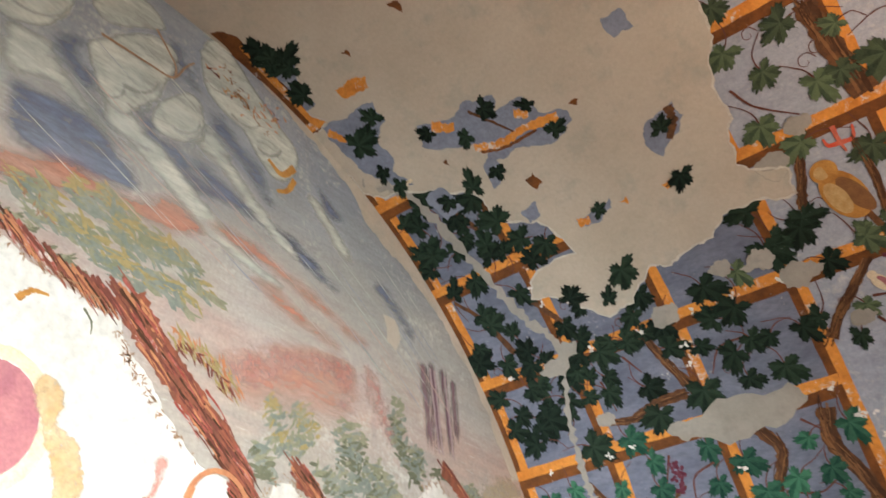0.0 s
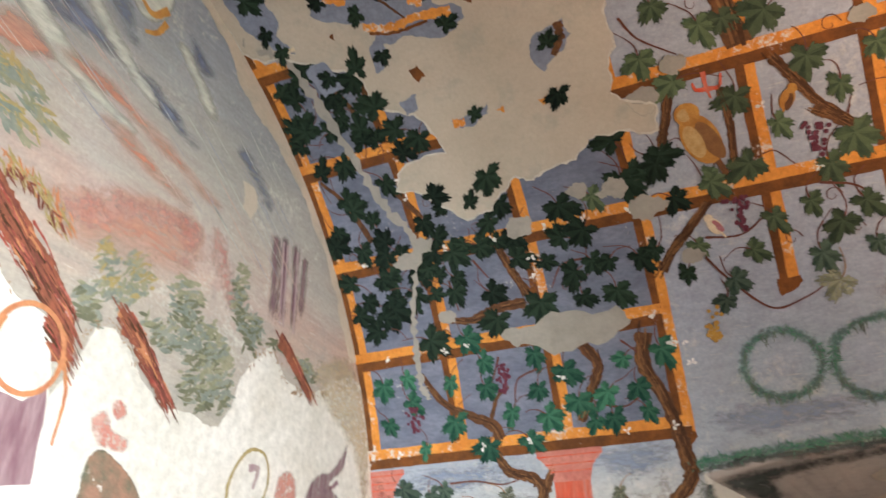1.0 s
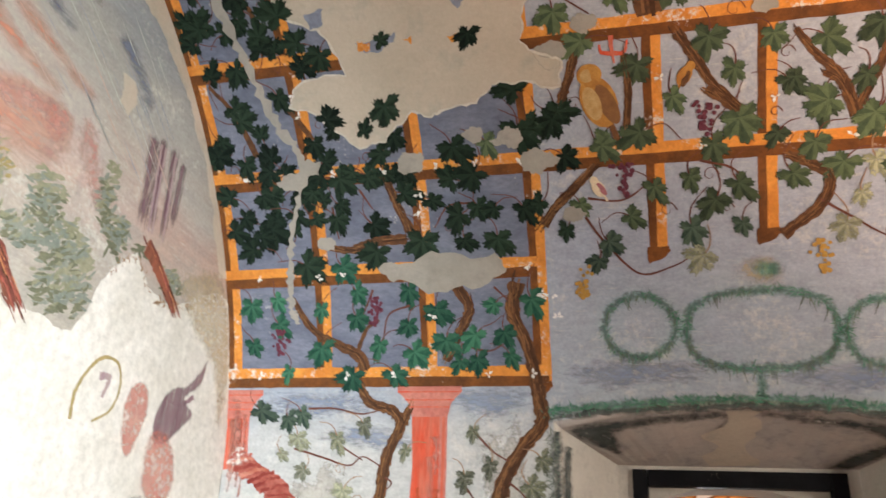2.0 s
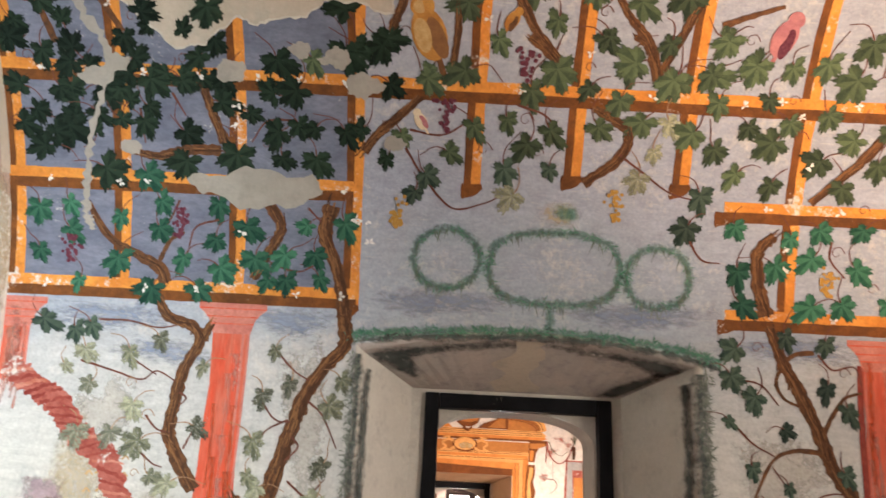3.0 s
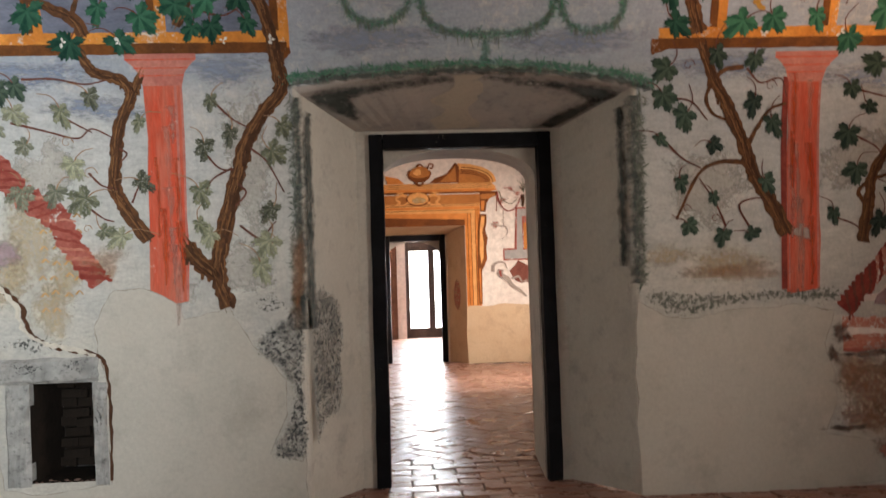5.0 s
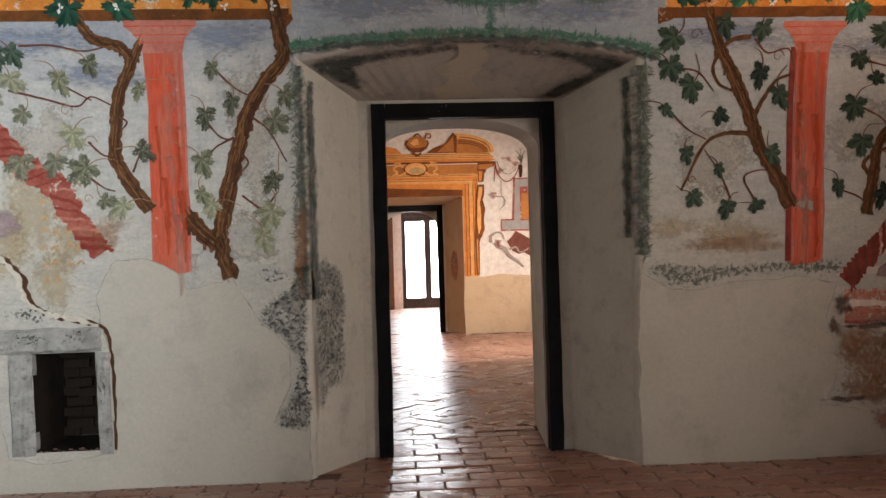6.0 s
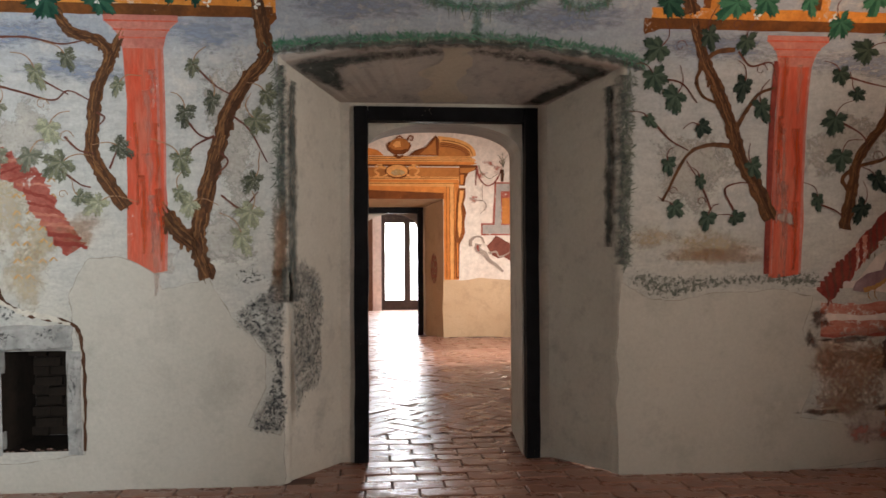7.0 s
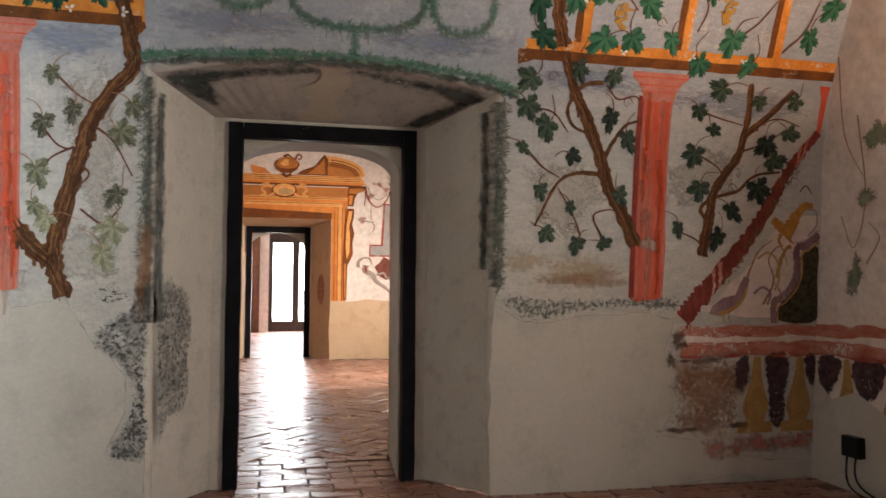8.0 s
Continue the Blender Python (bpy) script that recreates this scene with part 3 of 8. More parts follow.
# back of the recess round the door frame, and the way through
for x0, x1, z0, z1 in ((JAMB_W[1], DOOR_L + 0.02, FLOOR, 2.165), (DOOR_R - 0.02, JAMB_E[1], FLOOR, 2.165), (DOOR_L + 0.02, DOOR_R - 0.02, DOOR_TOP - 0.02, 2.165)):
    quad(bm, [(x0, BACK, z0), (x1, BACK, z0), (x1, BACK, z1), (x0, BACK, z1)])
bmesh.ops.remove_doubles(bm, verts=bm.verts, dist=0.0005)
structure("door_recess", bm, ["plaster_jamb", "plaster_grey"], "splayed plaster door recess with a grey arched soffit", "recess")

# arched inner wall behind the frame
ARCH_Y, AL, AR, ASPR, ACROWN = BACK + 0.07, 0.31, 1.31, 1.84, 2.055


def arch_line(l, r, spring, crown, n=24):
    mid, half = (l + r) / 2, (r - l) / 2
    return [Vector((mid - half * math.cos(math.pi * i / n), spring + (crown - spring) * math.sin(math.pi * i / n) ** 0.8)) for i in range(n + 1)]


bm = bmesh.new()
line = arch_line(AL, AR, ASPR, ACROWN)
front = [Vector((AL, ARCH_Y, FLOOR))] + [Vector((p.x, ARCH_Y, p.y)) for p in line] + [Vector((AR, ARCH_Y, FLOOR))]
for y0, y1, k in ((ARCH_Y, ARCH_Y + 0.02, 0.0), (ARCH_Y + 0.02, ROOM2, 0.055)):
    strip(bm, [Vector((p.x, y0, p.z)) for p in front], [Vector((p.x + (k if p.x > 0.8 else -k), y1, p.z + (k if p.z > 1.5 else 0))) for p in front])
for p, q in zip(line, line[1:]):
    quad(bm, [(p.x, ARCH_Y, p.y), (q.x, ARCH_Y, q.y), (q.x, ARCH_Y, 2.3), (p.x, ARCH_Y, 2.3)])
for x0, x1 in ((0.0, AL), (AR, 1.7)):
    quad(bm, [(x0, ARCH_Y, FLOOR), (x1, ARCH_Y, FLOOR), (x1, ARCH_Y, 2.3), (x0, ARCH_Y, 2.3)])
# sides of the rebate between frame and arch
for x in (DOOR_L + 0.02, DOOR_R - 0.02):
    quad(bm, [(x, BACK, FLOOR), (x, ARCH_Y, FLOOR), (x, ARCH_Y, 2.13), (x, BACK, 2.13)])
quad(bm, [(DOOR_L, BACK, DOOR_TOP - 0.02), (DOOR_R, BACK, DOOR_TOP - 0.02), (DOOR_R, ARCH_Y, DOOR_TOP - 0.02), (DOOR_L, ARCH_Y, DOOR_TOP - 0.02)])
bmesh.ops.remove_doubles(bm, verts=bm.verts, dist=0.0005)
structure("door_arch", bm, "plaster_jamb", "low plastered arch through the thick wall", "arch")

bm = bmesh.new()
steps = [TOP_V + (SPAN_V - TOP_V) * i / 90 for i in range(91)]
HEAD_V = SPAN_V - 0.95
wall_grid(bm, [XW, XE], [v for v in steps if v < HEAD_V] + [HEAD_V])
wall_grid(bm, [XW, 0.3, 1.5, XE], [HEAD_V, SPAN_V - 0.6, SPAN_V - 0.3, SPAN_V], {(0.3, HEAD_V), (0.3, SPAN_V - 0.6), (0.3, SPAN_V - 0.3)})
bmesh.ops.remove_doubles(bm, verts=bm.verts, dist=0.0005)
ceiling = structure("ceiling", bm, "sky_n", "barrel vault painted pale blue-grey like a sky", "ceiling", 0.25, True)

rim = [(p.y, p.z) for p in profile()]
foot_s, foot_n = (SOUTH_Y, FLOOR), (BASE_Y + 0.005, FLOOR)
bm = bmesh.new()
fill(bm, on_west, [foot_s, foot_n] + rim, 0.0, 0)
structure("wall_west", bm, "sky_w", "end wall painted with a faded evening landscape and clouds", "wall", 0.3)

WY0, WY1, WZ0, WZ1 = 1.0, 2.4, 0.95, 2.85
bm = bmesh.new()


def rim_z(y):
    return CZ + math.sqrt(max(0.0, RADIUS ** 2 - (y - CY) ** 2))


for y0, y1, z0 in ((WY1, None, None), (WY0, WY1, WZ1), (None, WY0, None)):
    if y1 is None:
        pts = [(y0, FLOOR), foot_n] + [q for q in rim if q[0] > y0] + [(y0, rim_z(y0))]
    elif y0 is None:
        pts = [foot_s, (y1, FLOOR), (y1, rim_z(y1))] + [q for q in rim if q[0] < y1]
    else:
        pts = [(y0, z0), (y1, z0), (y1, rim_z(y1)), *[q for q in rim if y0 < q[0] < y1], (y0, rim_z(y0))]
    fill(bm, on_east, pts[::-1], 0.0, 0)
fill(bm, on_east, [(WY0, WZ0), (WY1, WZ0), (WY1, FLOOR), (WY0, FLOOR)], 0.0, 0)
structure("wall_east", bm, "white2", "plain plastered end wall with a window opening", "wall", 0.3)



def south(x, z):
    return Vector((x, SOUTH_Y + 0.126 * max(0.0, z) / SPRING, z))


bm = bmesh.new()
SX0, SX1, SZ0, SZ1 = 0.3, 1.5, 0.75, SPRING
for x0, x1, z0, z1 in ((XW, SX0, FLOOR, SPRING), (SX1, XE, FLOOR, SPRING), (SX0, SX1, FLOOR, SZ0)):
    quad(bm, [south(x1, z0), south(x0, z0), south(x0, z1), south(x1, z1)])
structure("wall_south", bm, "plaster_low", "plain plastered wall", "wall", 0.3)

bm = bmesh.new()
quad(bm, [(-4, -3, FLOOR - 0.012), (6, -3, FLOOR - 0.012), (6, 21, FLOOR - 0.012), (-4, 21, FLOOR - 0.012)])
floor = structure("floor", bm, "mortar", "worn terracotta brick floor with dark joints", "floor")

# second room
X2W, X2E, H2 = -2.6, 4.3, 4.3
REC2L, REC2R, D2L, D2R, D2TOP, D2Y = 0.0, 1.49, 0.14, 1.19, 2.09, WALL2 + 0.42
bm = bmesh.new()
for x0, x1, z0, z1 in ((X2W, REC2L, FLOOR, H2), (REC2R, X2E, FLOOR, H2), (REC2L, REC2R, 2.2, H2)):
    quad(bm, [(x0, WALL2, z0), (x1, WALL2, z0), (x1, WALL2, z1), (x0, WALL2, z1)])
structure("wall_far", bm, "white2", "pale wall with painted ochre door surround", "wall")
bm = bmesh.new()
strip(bm, [(REC2L, WALL2, FLOOR), (REC2L, WALL2, 2.2), (REC2R, WALL2, 2.2), (REC2R, WALL2, FLOOR)],
      [(D2L - 0.03, D2Y, FLOOR), (D2L - 0.03, D2Y, D2TOP), (D2R + 0.03, D2Y, D2TOP), (D2R + 0.03, D2Y, FLOOR)])
strip(bm, [(D2L - 0.03, D2Y, FLOOR), (D2L - 0.03, D2Y, D2TOP), (D2R + 0.03, D2Y, D2TOP), (D2R + 0.03, D2Y, FLOOR)],
      [(D2L - 0.03, ROOM3, FLOOR), (D2L - 0.03, ROOM3, D2TOP), (D2R + 0.03, ROOM3, D2TOP), (D2R + 0.03, ROOM3, FLOOR)])
structure("far_recess", bm, "plaster_warm", "splayed ochre-washed recess of the far door", "recess")
bm = bmesh.new()
for x0, x1, z0, z1 in ((X2W, AL - 0.05, FLOOR, H2), (AR + 0.05, X2E, FLOOR, H2), (AL - 0.05, AR + 0.05, 2.12, H2)):
    quad(bm, [(x1, ROOM2, z0), (x0, ROOM2, z0), (x0, ROOM2, z1), (x1, ROOM2, z1)])
quad(bm, [(X2W, ROOM2, FLOOR), (X2W, WALL2, FLOOR), (X2W, WALL2, H2), (X2W, ROOM2, H2)])
for y0, y1, z0, z1 in ((ROOM2, 10.0, FLOOR, H2), (11.6, WALL2, FLOOR, H2), (10.0, 11.6, FLOOR, 1.2), (10.0, 11.6, 3.3, H2)):
    quad(bm, [(X2E, y1, z0), (X2E, y0, z0), (X2E, y0, z1), (X2E, y1, z1)])
structure("wall_side", bm, "white2", "pale lime-washed walls of the second room", "wall", 0.2)
bm = bmesh.new()
quad(bm, [(X2W, WALL2, H2), (X2E, WALL2, H2), (X2E, ROOM2, H2), (X2W, ROOM2, H2)])
quad(bm, [(-2, GLASS, 3.6), (3.5, GLASS, 3.6), (3.5, ROOM3, 3.6), (-2, ROOM3, 3.6)])
structure("ceiling_far", bm, "white2", "plain pale ceilings of the farther rooms", "ceiling", 0.2)
bm = bmesh.new()
G_L, G_R, G_TOP = 0.53, 1.83, 2.58
for x0, x1, z0, z1 in ((-2, G_L, FLOOR, 3.6), (G_R, 3.5, FLOOR, 3.6), (G_L, G_R, G_TOP, 3.6)):
    quad(bm, [(x0, GLASS, z0), (x1, GLASS, z0), (x1, GLASS, z1), (x0, GLASS, z1)])
quad(bm, [(-2, ROOM3, FLOOR), (-2, GLASS, FLOOR), (-2, GLASS, 3.6), (-2, ROOM3, 3.6)])
quad(bm, [(3.5, GLASS, FLOOR), (3.5, ROOM3, FLOOR), (3.5, ROOM3, 3.6), (3.5, GLASS, 3.6)])
for x0, x1, z0, z1 in ((-2, D2L, FLOOR, 3.6), (D2R, 3.5, FLOOR, 3.6), (D2L, D2R, D2TOP, 3.6)):
    quad(bm, [(x1, ROOM3, z0), (x0, ROOM3, z0), (x0, ROOM3, z1), (x1, ROOM3, z1)])
structure("wall_end", bm, "white2", "pale walls of the end room", "wall")

bm = bmesh.new()
low_arch = arch_line(D2L + 0.04, D2R - 0.08, 1.66, 1.985)
for p, q in zip(low_arch, low_arch[1:]):
    quad(bm, [(p.x, D2Y + 0.16, p.y), (q.x, D2Y + 0.16, q.y), (q.x, D2Y + 0.16, 2.2), (p.x, D2Y + 0.16, 2.2)])
    quad(bm, [(p.x, D2Y + 0.16, p.y), (q.x, D2Y + 0.16, q.y), (q.x, ROOM3, q.y + 0.04), (p.x, ROOM3, p.y + 0.04)])
bmesh.ops.remove_doubles(bm, verts=bm.verts, dist=0.0005)
structure("far_arch", bm, "plaster_jamb", "low plaster arch of the far doorway", "arch")

# ---- doors ----


def door_frame(l, r, top, y, deep, wide, label):
    t = thing("door_frame", label, "door frame", group="black door frames")
    rng = random.Random(4)
    for name, a, b in (("jamb", (l, top), (l + wide, top)), ("jamb", (r - wide, top), (r, top))):
        bm = bmesh.new()
        rows = []
        for i in range(15):
            z = FLOOR + (top - FLOOR) * i / 14
            w = [rng.uniform(-0.003, 0.003) for _ in range(2)]
            rows.append([(a[0] + w[0], y, z), (a[0] + 0.004 + w[0], y - deep, z), (b[0] - 0.004 + w[1], y - deep, z), (b[0] + w[1], y, z)])
        for p, q in zip(rows, rows[1:]):
            for k in range(3):
                quad(bm, [p[k], p[k + 1], q[k + 1], q[k]][::-1])
            quad(bm, [p[3], p[0], q[0], q[3]])
        bmesh.ops.remove_doubles(bm, verts=bm.verts, dist=0.0002)
        part(name, bm, "black", t)
    bm = bmesh.new()
    box(bm, (l + wide, y - deep - 0.002, top - wide), (r - wide, y, top), 0.005)
    part("lintel", bm, "black", t)
    return t


door_frame(DOOR_L, DOOR_R, DOOR_TOP, BACK + 0.05, 0.075, 0.093, "worn black-painted wooden door frame set in the recess")
door_frame(D2L, D2R, D2TOP, D2Y + 0.1, 0.12, 0.10, "black-painted frame of the far doorway")

glass_door = thing("glass_door", "dark glazed double door full of daylight", "door")
for x0, x1 in ((G_L + 0.02, 1.19), (1.19, G_R - 0.02)):
    bm = bmesh.new()
    box(bm, (x0, GLASS + 0.02, FLOOR + 0.02), (x0 + 0.08, GLASS + 0.08, 2.28), 0.006)
    box(bm, (x1 - 0.08, GLASS + 0.02, FLOOR + 0.02), (x1, GLASS + 0.08, 2.28), 0.006)
    box(bm, (x0 + 0.08, GLASS + 0.024, FLOOR + 0.02), (x1 - 0.08, GLASS + 0.076, 0.2), 0.006)
    box(bm, (x0 + 0.08, GLASS + 0.024, 2.16), (x1 - 0.08, GLASS + 0.076, 2.28), 0.006)
    leaf = part("door_leaf", bm, "wood_dark", glass_door)
    bm = bmesh.new()
    box(bm, (x0 + 0.08, GLASS + 0.04, 0.2), (x1 - 0.08, GLASS + 0.046, 2.16))
    pane = part("pane", bm, "glass", leaf)
    pane.visible_shadow = False
bm = bmesh.new()
box(bm, (G_L, GLASS + 0.01, FLOOR), (G_L + 0.02, GLASS + 0.1, G_TOP), 0.004)
box(bm, (G_R - 0.02, GLASS + 0.01, FLOOR), (G_R, GLASS + 0.1, G_TOP), 0.004)
box(bm, (G_L + 0.02, GLASS + 0.01, 2.28), (G_R - 0.02, GLASS + 0.1, 2.39), 0.004)
part("frame", bm, "wood_dark", glass_door)

shutter = thing("shutter", "brown wooden door leaf standing open by the glass door", "shutter")
bm = bmesh.new()
box(bm, (-0.28, GLASS - 0.07, FLOOR), (0.31, GLASS - 0.02, 2.3), 0.004)
part("panel", bm, "wood_brown", shutter)
for z in (0.25, 1.25):
    bm = bmesh.new()
    box(bm, (-0.18, GLASS - 0.082, z), (0.22, GLASS - 0.068, z + 0.85), 0.005)
    part("raised_panel", bm, "wood_brown", shutter)

# ---- fireplace mouth ----
fire = thing("fireplace", "small bricked fireplace mouth with grey stone surround", "fireplace")
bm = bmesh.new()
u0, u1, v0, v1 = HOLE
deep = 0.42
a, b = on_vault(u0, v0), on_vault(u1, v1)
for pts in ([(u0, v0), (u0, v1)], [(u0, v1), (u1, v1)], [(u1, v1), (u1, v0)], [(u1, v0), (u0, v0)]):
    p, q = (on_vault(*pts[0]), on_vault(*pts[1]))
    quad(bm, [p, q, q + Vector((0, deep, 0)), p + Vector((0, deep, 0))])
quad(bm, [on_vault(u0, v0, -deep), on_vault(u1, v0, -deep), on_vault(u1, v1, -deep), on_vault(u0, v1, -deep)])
part("firebox", bm, "niche", fire, "near-black firebox lining")


def stone_block(name, us, vs, out, seed):
    """A hewn stone, proud of the wall, with uneven worn edges."""
    bm = bmesh.new()
    rng = random.Random(seed)
    n, m = 7, 7
    grid = []
    for i in range(n + 1):
        row = []
        for j in range(m + 1):
            e = min(i, n - i, j, m - j)
            h = out * (0.25 if e == 0 else 1.0) + rng.uniform(-0.004, 0.004)
            row.append(bm.verts.new(on_vault(us[0] + (us[1] - us[0]) * i / n + rng.uniform(-0.004, 0.004), vs[0] + (vs[1] - vs[0]) * j / m + rng.uniform(-0.005, 0.005), h)))
        grid.append(row)
    for i in range(n):
        for j in range(m):
            bm.faces.new((grid[i][j], grid[i + 1][j], grid[i + 1][j + 1], grid[i][j + 1]))
    edge = [e for e in bm.edges if e.is_boundary]
    ext = bmesh.ops.extrude_edge_only(bm, edges=edge)["geom"]
    bmesh.ops.translate(bm, verts=[g for g in ext if isinstance(g, bmesh.types.BMVert)], vec=(0, 0.05, 0))
    return part(name, bm, "stone", fire)


stone_block("lintel_stone", (-1.80, -1.255), (0.70, 0.84), 0.03, 1)
stone_block("jamb_stone", (-1.29, -1.215), (0.13, 0.70), 0.022, 2)
stone_block("jamb_stone", (-1.76, -1.63), (0.13, 0.70), 0.022, 3)
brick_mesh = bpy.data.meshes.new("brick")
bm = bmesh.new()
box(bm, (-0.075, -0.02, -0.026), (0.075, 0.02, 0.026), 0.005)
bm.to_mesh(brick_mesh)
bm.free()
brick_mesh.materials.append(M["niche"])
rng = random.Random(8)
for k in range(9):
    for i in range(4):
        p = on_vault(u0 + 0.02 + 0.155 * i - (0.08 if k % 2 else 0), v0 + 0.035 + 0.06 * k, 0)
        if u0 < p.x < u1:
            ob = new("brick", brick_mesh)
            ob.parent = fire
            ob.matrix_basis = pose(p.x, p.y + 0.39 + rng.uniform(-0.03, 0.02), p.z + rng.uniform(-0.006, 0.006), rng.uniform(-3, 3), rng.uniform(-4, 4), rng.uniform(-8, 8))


flood = thing("floodlight", "small black floodlight standing on the floor", "lamp")
bm = bmesh.new()
box(bm, (3.45, 2.12, FLOOR), (3.65, 2.24, FLOOR + 0.02), 0.004)
box(bm, (3.46, 2.10, FLOOR + 0.10), (3.64, 2.24, FLOOR + 0.22), 0.012)
part("housing", bm, "plastic", flood)
for x in (3.448, 3.642):
    bm = bmesh.new()
    box(bm, (x, 2.16, FLOOR + 0.01), (x + 0.01, 2.19, FLOOR + 0.18), 0.002)
    part("bracket", bm, "plastic", flood)

# crumbled mortar along the foot of the mouth
rng = random.Random(14)
for k in range(11):
    bm = bmesh.new()
    bmesh.ops.create_icosphere(bm, subdivisions=1, radius=0.5)
    for v in bm.verts:
        v.co *= rng.uniform(0.75, 1.2)
    p = on_vault(u0 + 0.02 + (u1 - u0 - 0.04) * k / 10, v0, -rng.uniform(0.0, 0.05))
    size = rng.uniform(0.010, 0.026)
    bmesh.ops.transform(bm, matrix=Matrix.Translation((p.x, p.y, p.z + 0.2 * size)) @ Matrix.Diagonal((1.6 * size, size, 0.8 * size, 1)), verts=bm.verts)
    part("mortar_lump", bm, "mortar", fire)

# ---- the murals ----


def leaf_outline(seed):
    """A vine leaf: five pointed, toothed lobes round a notched base, turned more or less edge-on."""
    rng = random.Random(seed)
    lobes = [(a + rng.uniform(-9, 9), r * rng.uniform(0.82, 1.14)) for a, r in ((-90, 0.60), (-36, 0.53), (-144, 0.53), (24, 0.45), (156, 0.45))]
    narrow, shear = rng.uniform(0.68, 1.06), rng.uniform(-0.25, 0.25)
    pts = []
    for i in range(72):
        a = -180 + 5 * i
        d, rr = min((abs((a - b + 180) % 360 - 180), rr) for b, rr in lobes)
        r = rr * (1 - 0.36 * min(1.0, d / 29) ** 1.9)
        if abs((a - 90 + 180) % 360 - 180) < 17:
            r = 0.11
        r *= 1 + (0.085, 0.0, -0.075)[i % 3] + rng.uniform(-0.05, 0.05)
        x, y = r * math.cos(radians(a)), r * math.sin(radians(a))
        pts.append(Vector((narrow * x + shear * y, y, 0)))
    return pts


LEAVES = {}
for shade in SHADES:
    for k in range(9):
        bm = bmesh.new()
        lay = bm.verts.layers.float.new("mask")
        line = leaf_outline(20 + k)
        rims = []
        for scale, w in ((1.0, 0.42), (0.84, 1.0)):
            rim_verts = []
            for p in line:
                q = bm.verts.new(p * scale)
                q[lay] = w
                rim_verts.append(q)
            rims.append(rim_verts)
        c = bm.verts.new((0, 0.02, 0))
        c[lay] = 1.0
        n = len(line)
        for i in range(n):
            j = (i + 1) % n
            a = math.degrees(math.atan2(line[i].y, line[i].x))
            lit = min((abs((a - b + 180) % 360 - 180), ((a - b + 180) % 360 - 180) > 0) for b in (-90, -36, -144, 24, 156))[1]
            bm.faces.new((rims[0][i], rims[0][j], rims[1][j], rims[1][i])).material_index = int(lit)
            bm.faces.new((rims[1][i], rims[1][j], c)).material_index = int(lit)
        for b in (-90, -36, -144, 24, 156) if shade not in ("leaf_faded", "leaf_worn") else ():
            d = Vector((math.cos(radians(b)), math.sin(radians(b)), 0))
            s = Vector((-d.y, d.x, 0)) * 0.011
            up = Vector((0, 0, 0.002))
            f = bm.faces.new([bm.verts.new(q + up) for q in (-s, d * 0.36 - s * 0.3, d * 0.36 + s * 0.3, s)])
            f.material_index = 2
        me = bpy.data.meshes.new("leaf")
        bm.to_mesh(me)
        bm.free()
        for m in (shade, shade + "_light", shade + "_vein"):
            me.materials.append(M[m])
        LEAVES[shade, k] = me

leaf_rng = random.Random(5)


def leaves(parent, S, places, shade, size, h=0.0048, spread=40, stalked=True, lost=()):
    """Painted leaves; where the ground round one is lost it survives on top of the bare plaster."""
    stalks = bmesh.new()
    for u, v in places:
        ob = new("leaf", LEAVES[shade, leaf_rng.randrange(9)])
        ob.parent = parent
        turn, s = leaf_rng.uniform(-spread, spread), size * leaf_rng.uniform(0.72, 1.22)
        up = 0.0046 if lost and within((u, v), lost) else 0.0
        ob.matrix_basis = placed(S, u, v, h + up + leaf_rng.uniform(0, 0.0012), turn, s)
        if not stalked or up:
            continue
        a = radians(90 + turn)
        d, n = Vector((math.cos(a), math.sin(a))) * s, Vector((-math.sin(a), math.cos(a))) * s * leaf_rng.choice((-1, 1))
        base = Vector((u, v))
        stroke(stalks, S, [base, base + d * 0.3 + n * 0.04, base + d * 0.55 + n * 0.2, base + d * leaf_rng.uniform(0.6, 0.9) + n * leaf_rng.uniform(0.3, 0.7)], 0.008, h - 0.0010, 0.004, 0.3, n=4)
        if leaf_rng.random() < 0.18:
            c = base + d * 0.6 - n * 0.4
            stroke(stalks, S, [c + Vector((math.cos(k * 1.1), math.sin(k * 1.1))) * (0.045 - 0.006 * k) * s / 0.2 for k in range(7)], 0.005, h - 0.0010, 0.003, 0.3, n=3)
    if stalked:
        tagged(part("leaf_stalk", stalks, "tendril_pale" if shade in ("leaf_worn", "leaf_faded") else "tendril", parent), kind="stuff")


def within(p, loop):
    """Whether a point lies inside a closed outline."""
    odd = False
    for (x0, y0), (x1, y1) in zip(loop, [*loop[1:], loop[0]]):
        if (y0 > p[1]) != (y1 > p[1]) and p[0] < x0 + (x1 - x0) * (p[1] - y0) / (y1 - y0):
            odd = not odd
    return odd


